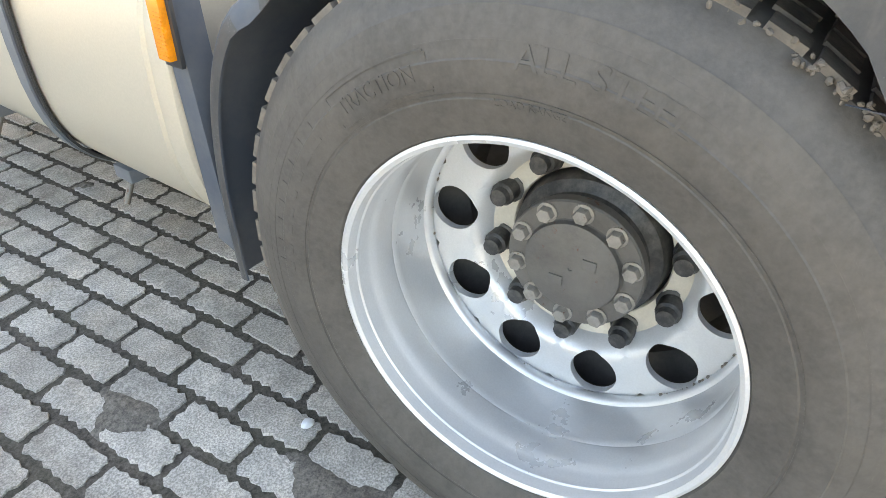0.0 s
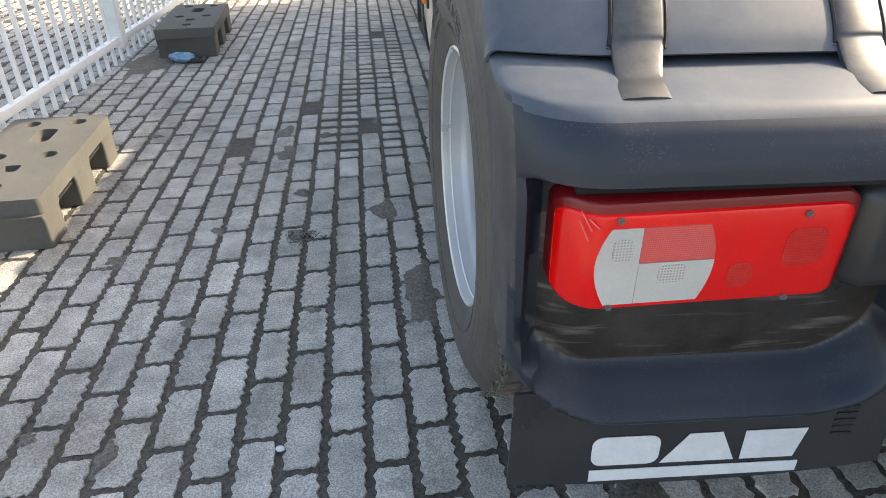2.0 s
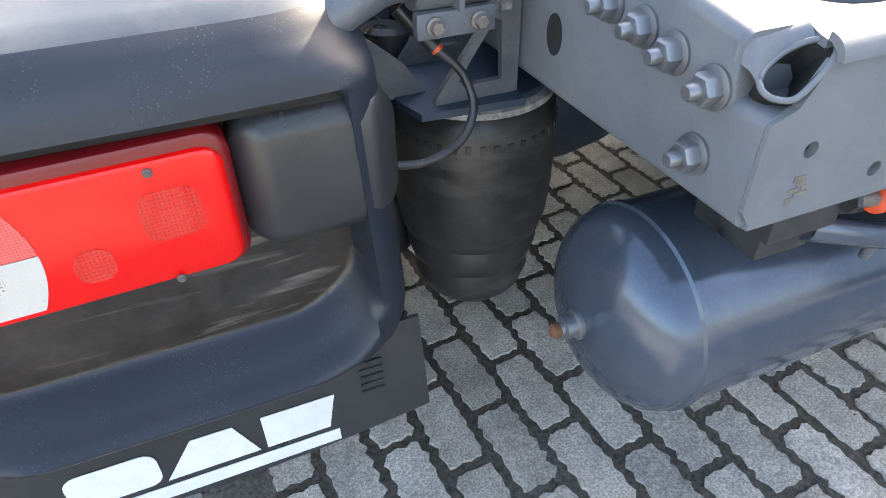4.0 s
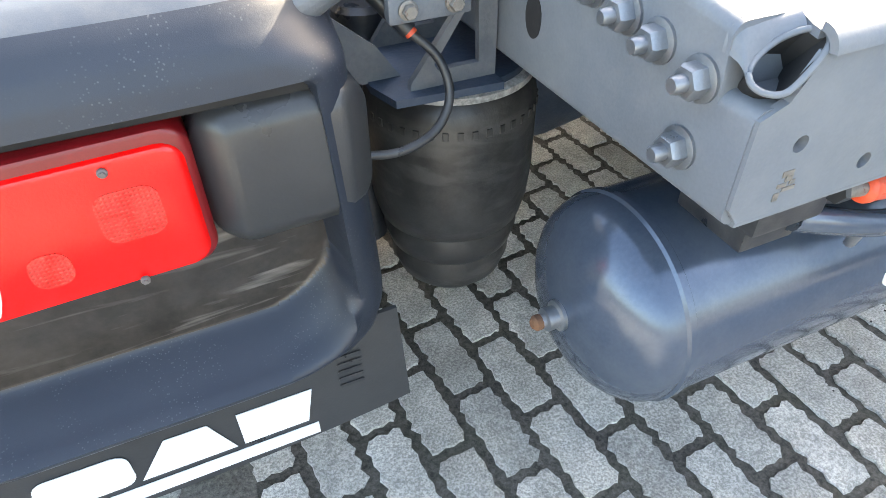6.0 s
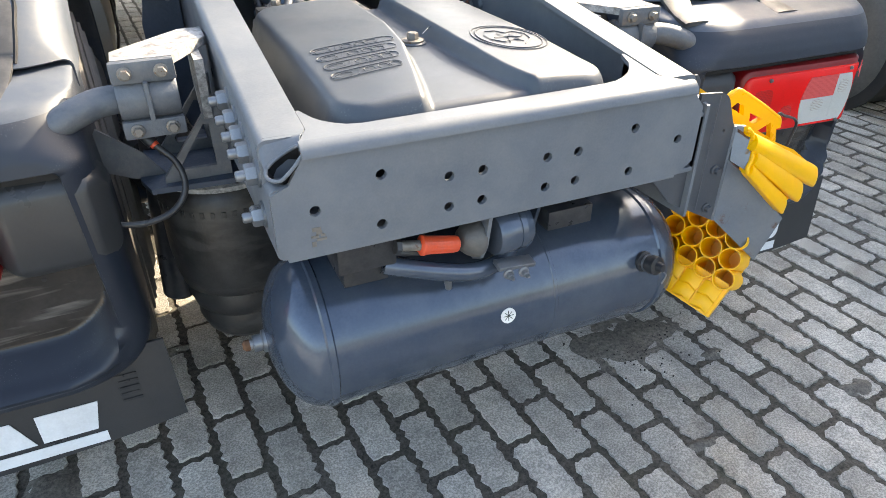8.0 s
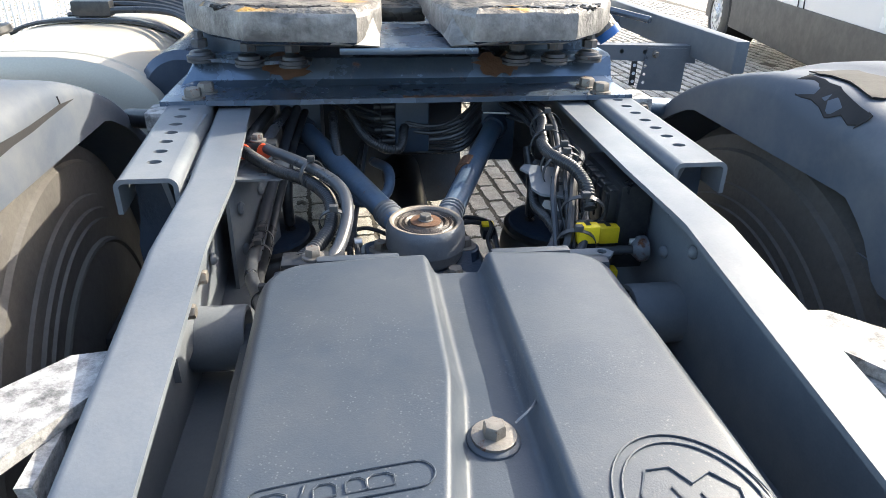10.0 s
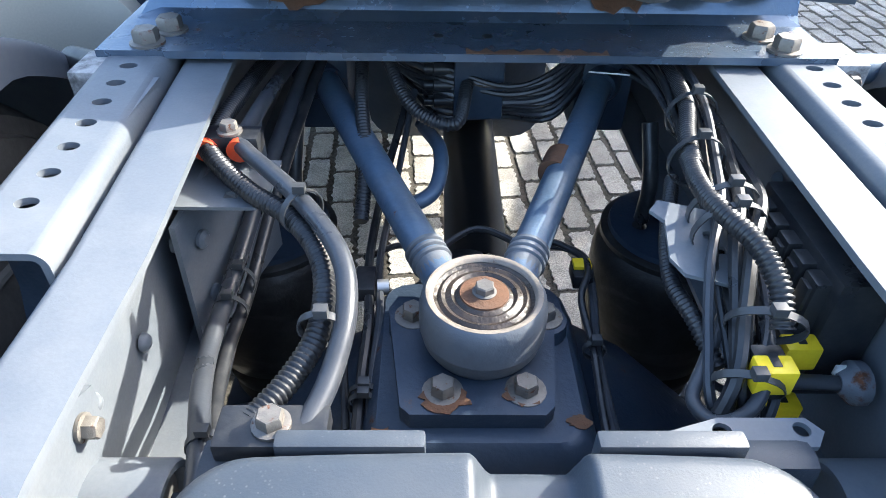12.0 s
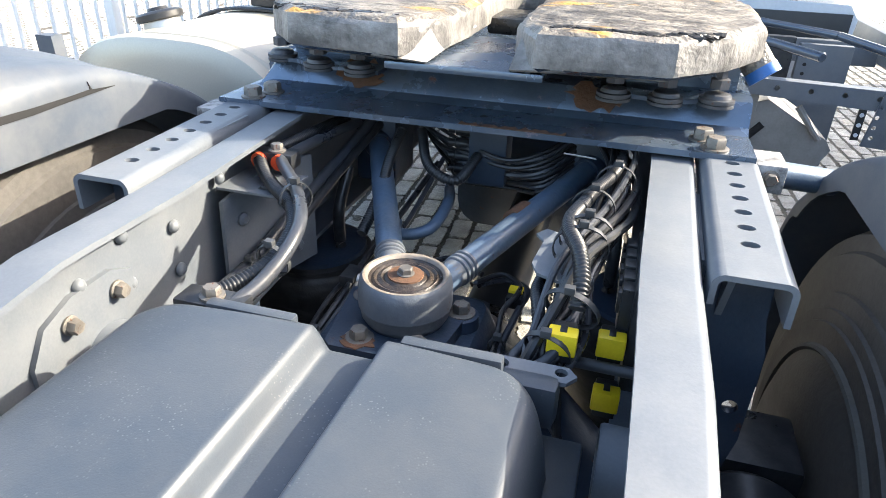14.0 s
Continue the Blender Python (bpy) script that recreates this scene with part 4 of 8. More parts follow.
def guard(side):
    sx = 1 if side else -1
    g = part("mudguard", bmesh.new(), GUARD, truck, "black plastic rear mudguard with a recessed lamp panel and rubber flap")
    rings = []
    zs = [0.375 + 0.005 * k for k in range(99)] + [0.870, 0.874, 0.878, 0.881, 0.8825, 0.884, 0.8855, 0.8865, 0.8875, 0.889, 0.8905, 0.892, 0.894, 0.896, 0.898, 0.9, 0.901, 0.9025, 0.904]
    for z in zs:
        ring = []
        for x, y, on in outline_at(z):
            if on:
                d = inset_u(x, z)
                if z < 0.815:
                    wall = slope_width(z)
                    y += 0.060 * (0.35 * sstep(0.0, wall, d) + 0.65 * max(0.0, min(1.0, d / wall))) * sstep(0.808, 0.796, z) - 0.014 * (sstep(-0.026, -0.006, d) - sstep(-0.002, 0.02, d)) * sstep(0.80, 0.76, z)
                    y += 0.016 * max(0.0, min(1.0, (0.66 - z) / 0.20)) * max(0.0, min(1.0, d / wall))
            ring.append(Vector((x, y, z)))
        rings.append(ring)
    bm = loft(rings, closed=False, cap=False)
    body = part("rear_body", mirror(thicken(bm, 0.004), side), GUARD, g, "black moulded guard body with dusty outer side", 60)
    # the hollow is a smoother, dusty plastic with painted reflection streaks
    mesh = body.data
    mesh.materials.append(HOLLOW_SHEEN)
    mesh.materials.append(SIDE_DUST)
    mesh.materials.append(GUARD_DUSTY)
    for p in mesh.polygons:
        c = p.center
        if inset_u(-abs(c.x), c.z) > slope_width(c.z) - 0.001 and c.z < 0.80 and c.y < 0.36 and -1.12 < -abs(c.x) < -0.595 and abs(p.normal.x) < 0.8:
            p.material_index = 1
        elif abs(c.x) > 1.168 and abs(p.normal.x) > 0.85:
            p.material_index = 2
        # upward shelf faces: paler plastic paints in settled dust and sunlit brightness
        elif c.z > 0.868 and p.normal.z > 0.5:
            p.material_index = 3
    # flap
    n = 24
    def flap_bottom(x):
        return 0.234 + 0.028 * ((x + 0.855) / 0.32) ** 2 * (0.55 if x < -0.855 else 0.9)
    ring = []
    for y in (0.300, 0.306):
        top = [Vector((-1.158 + 0.616 * k / n, y, 0.440)) for k in range(n + 1)]
        bot = [Vector((-1.164 + 0.630 * k / n, y - 0.008, flap_bottom(-1.164 + 0.630 * k / n))) for k in range(n, -1, -1)]
        ring.append(top + bot)
    flap = part("mud_flap", mirror(loft(ring), side), SMOOTH_BLACK, g, "black rubber mud flap with white printed blocks and bar")
    to = lambda u, v, w: (u, 0.2916 + 0.035 * (v - 0.247) - w, v + 0.006)
    ox = -1.028
    shapes = [("white_block", rounded(0.0, 0.112, 0.276, 0.338, 0.018)),
              ("white_block", [(0.116, 0.276), (0.158, 0.338), (0.212, 0.338), (0.240, 0.276)]),
              ("white_block", [(0.250, 0.276), (0.250, 0.338), (0.353, 0.338), (0.340, 0.276)]),
              ("white_bar", [(0.0, 0.2405), (0.0, 0.2655), (0.3525, 0.2655), (0.3525, 0.2425)])]
    for name, o in shapes:
        part(name, mirror(plate([(ox + u, v) for u, v in o], [], 0.0012, to), side), WHITE_PRINT, flap, "plain white printed shape")
    for k in range(5):
        part("faint_mark", mirror(plate(rounded(-0.635, -0.60, 0.375 - 0.014 * k, 0.381 - 0.014 * k, 0.002), [], 0.001, to), side), CABLE, flap)
    # tail lamp
    lamp = part("tail_lamp", bmesh.new(), RED_LENS, g, "red tail lamp with white reversing lens and a cracked corner")
    LY = 0.253

    def front_y(x):
        t = max(0.0, (-1.062 - x) / 0.058)
        return LY + 0.050 * t ** 2.2 + 0.05 * (x + 1.05)

    def shell(u0, u1, v0, v1, r, y0, y1, bev=0.006):
        """Cross-sections along the lamp, whose outer end wraps round the corner."""
        rings = []
        n = 40
        for k in range(n + 1):
            u = u0 + (u1 - u0) * (0.5 - 0.5 * math.cos(math.pi * k / n))
            e = min(u - u0, u1 - u)
            c = r - math.sqrt(max(r * r - (r - e) ** 2, 0.0)) if e < r else 0.0
            f = front_y(u) - LY
            h = bev * min(1.0, e / bev)
            y = y0 + bev - h
            a, b = v0 + c, v1 - c
            rings.append([Vector((u, y1 + min(f, 0.02), a)), Vector((u, f + y0 + bev, a)), Vector((u, f + y + 0.3 * h, a + 0.35 * h)), Vector((u, f + y, a + h)),
                          Vector((u, f + y, b - h)), Vector((u, f + y + 0.3 * h, b - 0.35 * h)), Vector((u, f + y0 + bev, b)), Vector((u, y1 + min(f, 0.02), b))])
        return rings
    part("lamp_housing", mirror(loft(shell(-1.122, -0.733, 0.624, 0.782, 0.026, 0.259, 0.33)), side), RED_EDGE, lamp, "dark red lamp housing")
    part("red_lens", mirror(loft(shell(-1.1205, -0.741, 0.628, 0.768, 0.022, 0.253, 0.285)), side), RED_LENS, lamp, "glossy red lens")
    def lens(name, o, mat, lab, y=0.2512, t=0.003):
        part(name, mirror(plate(o, [], t, lambda u, v, w: (u, front_y(u) - LY + y + w, v)), side), mat, lamp, lab)
    zs_lens = [0.750 - 0.0075 * k for k in range(16)]
    bow = lambda z: 1 - ((z - 0.694) / 0.056) ** 2
    lens("white_lens", [(-1.020, z) for z in (0.750, 0.6375)][::-1] + [(-1.060 - 0.016 * bow(z), z) for z in zs_lens], WHITE_LENS, "white ribbed lens")
    upper = [z for z in zs_lens if z > 0.700]
    lower = [z for z in zs_lens if z < 0.699]
    lens("pink_lens", [(-1.0195, 0.700), (-1.0195, 0.750)] + [(-0.934 + 0.014 * bow(z), z) for z in upper] + [(-0.9202, 0.700)], PINK_GRID, "pinkish red lens with fine grid")
    lens("reverse_lens", [(-1.0195, 0.6375), (-1.0195, 0.6985), (-0.9202, 0.6985)] + [(-0.934 + 0.014 * bow(z), z) for z in lower], WHITE_LENS, "white reversing lens")
    for x0, x1, z0, z1 in ((-1.056, -1.030, 0.703, 0.735), (-0.992, -0.955, 0.668, 0.694)):
        lens("lens_grid", rounded(x0, x1, z0, z1, 0.008), LENS_GRID, "fine square grid in the lens", 0.2504, 0.002)
    for x0, x1, z0, z1 in ((-0.898, -0.862, 0.652, 0.690), (-0.828, -0.772, 0.68, 0.735)):
        o = rounded(x0, x1, z0, z1, 0.014)
        lens("reflector_grid", o, RED_DARK, "darker reflector grid", 0.2522, 0.002)
    for x, z in ((-1.051, 0.762), (-0.809, 0.757), (-1.052, 0.640 - 0.006), (-0.810, 0.635 - 0.004)):
        part("lamp_screw", mirror(hexbolt((x, front_y(x) - 0.001, z), (0, -1, 0), 0.0028, 0.002, 0.0045), side), HUB, lamp, "small lens screw")
    for a, b in (((-1.098, 0.262, 0.772), (-1.085, 0.252, 0.748)), ((-1.100, 0.262, 0.76), (-1.088, 0.252, 0.735)), ((-1.09, 0.254, 0.765), (-1.076, 0.251, 0.752))):
        part("crack", mirror(rod(a, b, 0.0011, seg=5), side), PINK_LENS, lamp, "pale crack in the lens corner")
    part("lamp_cover", mirror(loft(shell(-0.734, -0.556, 0.622, 0.790, 0.045, 0.250, 0.34, 0.030)), side), SMOOTH_BLACK, lamp, "smooth black blank cover beside the lamp", 70)
    # dark strip paints in the shade of the slot above the lamp
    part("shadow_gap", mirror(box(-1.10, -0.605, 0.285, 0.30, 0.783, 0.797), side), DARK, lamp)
    for x, z in ((-0.971, 0.585), (-0.69, 0.60)):
        part("drain_hole", mirror(plate(disc(x, z, 0.004, 10), [], 0.001, lambda u, v, w: (u, 0.318 + w, v)), side), DARK, g)
    # upper arch: a curved crown over the wheel
    arch = [(0.440, 0.908), (0.464, 0.935), (0.515, 0.979), (0.58, 1.022), (0.66, 1.062), (0.75, 1.085), (0.86, 1.096), (0.97, 1.092), (1.08, 1.070), (1.20, 1.025), (1.32, 0.968), (1.43, 0.890), (1.50, 0.80), (1.54, 0.69), (1.555, 0.56), (1.550, 0.42), (1.545, 0.365)]
    path = smooth_path([(0, y, z) for y, z in arch], 4)
    rings = []
    for i, p in enumerate(path):
        d = (path[min(i + 1, len(path) - 1)] - path[max(0, i - 1)]).normalized()
        nrm = Vector((0, -d.z, d.y))
        front = sstep(1.38, 1.47, p.y)
        opening = WZ + math.sqrt(max(0.56 ** 2 - (p.y - WY) ** 2, 0.0))
        foot = 0.892 + (opening - 0.892) * sstep(0.58, 0.66, p.y)
        drop = max(0.012, p.z - foot) * (1 - front) + 0.035 * front
        inner_drop = max(0.05, p.z - min(foot, 0.99) + 0.02) * (1 - front) + 0.035 * front
        down = Vector((0, 0, -1)).lerp(-nrm, front).normalized()
        ring = []
        xo, xi = -1.190 - 0.033 * front, -0.572
        r = min(0.055, drop) * (1 - front) + 0.025 * front
        prof = []
        for k in range(4):
            prof.append((xo, 0.0, r + (max(drop, r + 0.004) - r) * (1 - k / 3)))
        for k in range(1, 7):
            a = radians(180 - 90 * k / 6)
            prof.append((xo + r + r * math.cos(a), 0.0, r - r * math.sin(a)))
        w = xi - xo - 2 * r
        for k in range(1, 28):
            u = k / 28
            rib = 0.010 * (sstep(0.16, 0.22, u) - sstep(0.34, 0.40, u) + sstep(0.58, 0.64, u) - sstep(0.76, 0.82, u)) * sstep(0.58, 0.66, p.y) * sstep(1.35, 1.2, p.y)
            prof.append((xo + r + w * u, 0.008 * math.sin(math.pi * u) + rib, 0.0))
        for k in range(0, 7):
            a = radians(90 - 90 * k / 6)
            prof.append((xi - r + r * math.cos(a), 0.0, r - r * math.sin(a)))
        for k in range(1, 4):
            prof.append((xi, 0.0, r + (max(inner_drop, r + 0.004) - r) * k / 3))
        for x, h, d in prof:
            near_out = max(0.0, 1 - (x - xo) / 0.24)
            near_in = max(0.0, 1 - (xi - x) / 0.10)
            bend = (0.068 * near_out ** 2 + 0.05 * near_in ** 2) * sstep(0.85, 0.41, p.y)
            ring.append(Vector((x, p.y + bend, p.z)) + nrm * h + down * d)
        rings.append(ring)
    bm = loft(rings, closed=False, cap=False)
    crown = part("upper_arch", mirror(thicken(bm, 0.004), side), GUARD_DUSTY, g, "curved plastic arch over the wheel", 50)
    crown.data.materials.append(SIDE_DUST)
    for p in crown.data.polygons:
        if abs(p.center.x) > 1.186 and abs(p.normal.x) > 0.9:
            p.material_index = 1

    def on_arch(x, i, lift):
        """A point of the arch's skin at its i-th station, lifted off it."""
        p = path[i]
        d = (path[i + 1] - path[max(0, i - 1)]).normalized()
        nrm = Vector((0, -d.z, d.y))
        u = (x + 1.135) / 0.508
        rib = 0.010 * (sstep(0.16, 0.22, u) - sstep(0.34, 0.40, u) + sstep(0.58, 0.64, u) - sstep(0.76, 0.82, u)) * sstep(0.52, 0.66, p.y)
        bend = (0.068 * max(0.0, 1 - (x + 1.190) / 0.24) ** 2 + 0.05 * max(0.0, 1 - (-0.572 - x) / 0.10) ** 2) * sstep(0.85, 0.41, p.y)
        return Vector((x, p.y + bend, p.z)) + nrm * (0.008 * math.sin(math.pi * u) + rib + lift)
    last = max(i for i, p in enumerate(path) if p.y < 0.548)
    for xc, lean in (((-0.885, -0.062), (-0.622, -0.062)) if side else ((-1.012, 0.034), (-0.700, 0.030))):
        lean_at = lambda i: xc + lean * (0.45 + 0.55 * i / last)
        foot = [(xc, 0.330, 0.8885), (xc + 0.1 * lean, 0.362, 0.8935), (xc + 0.3 * lean, 0.400, 0.8985)]
        count_foot = len(foot)
        rows = [[Vector((x + side_x, y, z)) for side_x in (-0.031, 0.0, 0.031)] for x, y, z in foot]
        rows += [[on_arch(lean_at(i) + side_x, i, 0.0035) for side_x in (-0.034, 0.0, 0.034)] for i in range(2, last + 1)]
        edges = [smooth_path([r[k] for r in rows], 3) for k in range(3)]
        rings = []
        count = len(edges[0])
        for i, (a, m, b) in enumerate(zip(*edges)):
            d = (edges[1][min(i + 1, count - 1)] - edges[1][max(0, i - 1)]).normalized()
            nn = Vector((0, -d.z, d.y))
            e = min(1.0, (count - 1 - i) / 7)
            narrow = 0.62 + 0.38 * math.sqrt(max(0.0, 1 - (1 - e) ** 2))
            a, b = m + (a - m) * narrow, m + (b - m) * narrow
            t = Vector((0.005, 0, 0))
            rings.append([a - nn * 0.009, a - nn * 0.002, a + t, m + nn * 0.0012, b - t, b - nn * 0.002, b - nn * 0.009])
        part("strap", mirror(loft(rings), side), STRAP, g, "black rubber hold-down strap")
        rim = [on_arch(lean_at(i) - 0.037, i, 0.0) for i in range(1, last, 2)] + [on_arch(lean_at(last) - 0.024, last + 1, 0.0), on_arch(lean_at(last) + 0.024, last + 1, 0.0)]
        rim += [on_arch(lean_at(i) + 0.037, i, 0.0) for i in range(last - 1, 0, -2)]
        part("strap_groove", mirror(tube(rim, 0.0034, 6, 3), side), DARK, g)
    if side:
        def crown_z(x, y):
            edge = max(0.0, x + 0.627)
            u = (x + 1.135) / 0.508
            return float(np.interp(y, [p.y for p in path[:36]], [p.z for p in path[:36]])) + 0.008 * max(0.0, math.sin(math.pi * u)) - (0.055 - math.sqrt(max(0.0, 0.055 ** 2 - min(edge, 0.054) ** 2)))
        tear = random.Random(5)
        for pts in ([(-0.577, 0.93), (-0.622, 0.94), (-0.606, 0.86), (-0.596, 0.765), (-0.578, 0.760), (-0.577, 0.83)], [(-0.630, 0.965), (-0.705, 0.950), (-0.700, 0.86), (-0.672, 0.775), (-0.640, 0.800), (-0.618, 0.792), (-0.640, 0.91)]):
            ragged = []
            for (xa, ya), (xb, yb) in zip(pts, pts[1:] + pts[:1]):
                for k in range(4):
                    q = k / 4
                    ragged.append((min(-0.5745, xa + (xb - xa) * q + tear.uniform(-0.005, 0.005)), ya + (yb - ya) * q + tear.uniform(-0.008, 0.008)))
            part("torn_patch", mirror(plate(ragged, [], 0.002, lambda u, v, w: (u, v, crown_z(u, v) + 0.0045 - w)), side), DARK, g, "torn patch of black film")
    else:
        gap = [(0.74, 1.036), (0.80, 1.047), (0.866, 1.0445), (0.921, 1.0435), (0.985, 1.0440), (1.030, 1.0455), (1.028, 1.058), (1.034, 1.0445), (1.085, 1.0400), (0.982, 1.0365), (0.918, 1.0335), (0.863, 1.0335), (0.80, 1.030)]
        part("torn_gap", plate(gap, [], 0.0035, lambda u, v, w: (-0.5740 + w, u, v)), DARK, g, "dark tear along the arch")
    # cross tube and its clamp bracket on the rail
    part("guard_tube", mirror(tube([(-0.66, 0.34, 0.825), (-0.61, 0.335, 0.845), (-0.575, 0.34, 0.860), (-0.535, 0.355, 0.868), (-0.47, 0.36, 0.868), (-0.431, 0.36, 0.868)], 0.0225, 18, 6), side), CAST, g, "painted steel tube holding the mudguard")
    clamp = part("tube_clamp", mirror(lathe((-0.515, 0.36, 0.868), (1, 0, 0), [(0, 0.022), (0, 0.033), (0.004, 0.036), (0.086, 0.036), (0.090, 0.033), (0.090, 0.022)], 28), side), CAST, g, "cast clamp with bolted flanges")
    for z0, z1 in ((0.896, 0.930), (0.808, 0.838)):
        part("clamp_flange", mirror(box(-0.517, -0.423, 0.330, 0.346, z0, z1, 0.005), side), CAST, clamp)
        for x in (-0.496, -0.444):
            part("clamp_bolt", mirror(hexbolt((x, 0.330, (z0 + z1) / 2), (0, -1, 0), 0.0080, 0.007, 0.0105), side), BOLT_DULL, clamp)
    part("clamp_rib", mirror(box(-0.474, -0.466, 0.316, 0.34, 0.838, 0.90, 0.004), side), CAST, clamp)
    part("support_arm", mirror(plate([(-0.512, 0.346), (-0.425, 0.346), (-0.362, 0.45), (-0.362, 0.52), (-0.40, 0.515), (-0.512, 0.40)], [], 0.014, lambda u, v, w: (u, v, 0.930 - w)), side), CORRODED, clamp, "white corroded aluminium support arm")
    part("arm_web", mirror(plate([(0.36, 0.915), (0.50, 0.915), (0.50, 0.84), (0.43, 0.79), (0.38, 0.81)], [], 0.014, lambda u, v, w: (-0.378 - w, u, v)), side), CORRODED, clamp, "white corroded web")
    return g


for side in (False, True):
    wheel(side)
    guard(side)



# ---- between the rails: cover, axle joint, arms, hoses, bellows ----
def edge_distance(x, y, x0, x1, y0, y1, r):
    dx, dy = max(x0 + r - x, x - (x1 - r), 0), max(y0 + r - y, y - (y1 - r), 0)
    if dx > 0 and dy > 0:
        return r - math.hypot(dx, dy)
    return min(x - x0, x1 - x, y - y0, y1 - y)


CX0, CX1, CY0, CY1 = -0.250, 0.222, 0.062, 0.728


def groove_edges(y):
    """Left and right edge of the sunk channel that widens towards the rear."""
    left = float(np.interp(y, (0.05, 0.092, 0.165, 0.307, 0.46, 0.70), (-0.124, -0.113, -0.092, -0.056, -0.035, -0.034)))
    right = float(np.interp(y, (0.05, 0.10, 0.147, 0.305, 0.503, 0.72), (0.078, 0.062, 0.053, 0.042, 0.046, 0.050)))
    return left, right


def cover_top(x, y):
    l, r = groove_edges(y)
    sunk = sstep(l - 0.002, l + 0.018, x) * sstep(r + 0.002, r - 0.012, x)
    slope = 0.010 * sstep(0.30, 0.0, (y - CY0))
    return 0.923 - (0.030 - 0.008 * sstep(0.25, 0.0, y - CY0)) * sunk - slope - 0.012 * ((x + 0.014) / 0.236) ** 2


bm = bmesh.new()
nx, ny = 150, 130
grid = []
for i in range(nx + 1):
    row = []
    for j in range(ny + 1):
        x = CX0 - 0.012 + (CX1 - CX0 + 0.024) * i / nx
        y = CY0 - 0.012 + (CY1 - CY0 + 0.024) * j / ny
        d = edge_distance(x, y, CX0 - 0.012, CX1 + 0.012, CY0 - 0.012, CY1 + 0.012, 0.075)
        if d < 0:
            row.append(None)
            continue
        top = cover_top(x, y)
        h = min(1.0, d / 0.042)
        row.append(bm.verts.new((x, y, 0.80 + (top - 0.80) * (1 - (1 - h) ** 3.2))))
    grid.append(row)
for i in range(nx):
    for j in range(ny):
        q = [v for v in (grid[i][j], grid[i + 1][j], grid[i + 1][j + 1], grid[i][j + 1]) if v]
        if len(q) > 2:
            bm.faces.new(q)
cover = part("plastic_cover", bm, COVER, truck, "dusty dark grey plastic cover with two raised lobes", 60)
part("cover_tray", box(-0.282, 0.262, 0.035, 0.755, 0.788, 0.803, 0.006), COVER, truck, "flat grey tray under the cover")
bolt = part("cover_bolt", hexbolt((-0.003, 0.394, cover_top(-0.003, 0.394) + 0.004), (0, 0, 1), 0.011, 0.012, 0.021), BOLT_DULL, cover, "brass-coloured cover bolt")
part("bolt_seat", lathe((-0.003, 0.394, cover_top(-0.003, 0.394) - 0.004), (0, 0, 1), [(0, 0.026), (0.006, 0.025), (0.008, 0.022)], 24), COVER, cover)
part("tag_wire", tube([(0.018, 0.40, 0.906), (0.035, 0.41, 0.914), (0.045, 0.425, 0.912), (0.05, 0.415, 0.918)], 0.0012, 5), ZINC, cover)
# raised pill-shaped frames with unreadable marks, and a round emblem
def on_cover(pts, r, name, closed=True, mat=COVER):
    p = [(x, y, cover_top(x, y) + 0.0012) for x, y in pts]
    if closed:
        p.append(p[0])
    part(name, tube(p, r, 6, 1), mat, cover)
for k in range(4):
    p, q = Vector((-0.213, 0.322 - 0.0415 * k)), Vector((-0.064 - 0.0107 * k, 0.335 - 0.0415 * k))
    d = (q - p).normalized()
    nn = Vector((-d.y, d.x))
    r = 0.0135
    a0 = math.atan2(d.y, d.x)
    ring = [q - d * r + Vector((math.cos(a0 + radians(t)), math.sin(a0 + radians(t)))) * r for t in range(90, -91, -20)]
    ring += [(q - d * r).lerp(p + d * r, t / 4) - nn * r for t in range(1, 4)]
    ring += [p + d * r + Vector((math.cos(a0 + radians(t)), math.sin(a0 + radians(t)))) * r for t in range(-90, -271, -20)]
    ring += [(p + d * r).lerp(q - d * r, t / 4) + nn * r for t in range(1, 4)]
    on_cover([(v.x, v.y) for v in ring], 0.0008, "raised_frame")
    m = p + d * 0.044
    on_cover([(m.x - nn.x * 0.010 - d.x * 0.003, m.y - nn.y * 0.010), (m.x, m.y), (m.x + nn.x * 0.010 + d.x * 0.003, m.y + nn.y * 0.010)], 0.0007, "raised_mark", False)
    for e, w in ((0.020, 0.026), (0.062, 0.018), (0.086, 0.016), (0.106, 0.022 - 0.002 * k)):
        c = p + d * e
        o = [c + d * (w * sa / 2) + nn * (0.0065 * sb) for sa, sb in ((-1, -1), (1, -1), (1, 0.4), (0.5, 1), (-0.5, 1), (-1, 0.4))]
        on_cover([(v.x, v.y) for v in o], 0.0007, "raised_mark")
EX, EY = 0.135, 0.281
for r in (0.066, 0.058):
    on_cover([(EX + r * math.cos(k * math.tau / 40), EY + 1.16 * r * math.sin(k * math.tau / 40)) for k in range(40)], 0.0010, "emblem_ring")
for pts in ([(-0.042, 0.012), (-0.030, 0.034), (-0.008, 0.036), (0.004, 0.020), (0.024, 0.030), (0.042, 0.014), (0.036, -0.014), (0.010, -0.040)], [(-0.042, 0.012), (-0.040, -0.012), (-0.022, -0.030)],
            [(-0.030, -0.004), (-0.006, 0.002), (0.020, -0.004), (0.030, 0.004)], [(-0.014, 0.018), (-0.004, -0.006), (-0.014, -0.030)], [(-0.020, -0.022), (0.002, -0.016), (0.016, -0.026)], [(0.008, 0.012), (0.014, -0.012)]):
    on_cover([(EX + a, EY + b * 1.1) for a, b in pts], 0.0010, "emblem_stroke", False)
for x in (-0.12, 0.115):
    part("rear_hook", box(x - 0.055, x + 0.055, 0.722, 0.738, 0.86, 0.912, 0.004), COVER, cover)

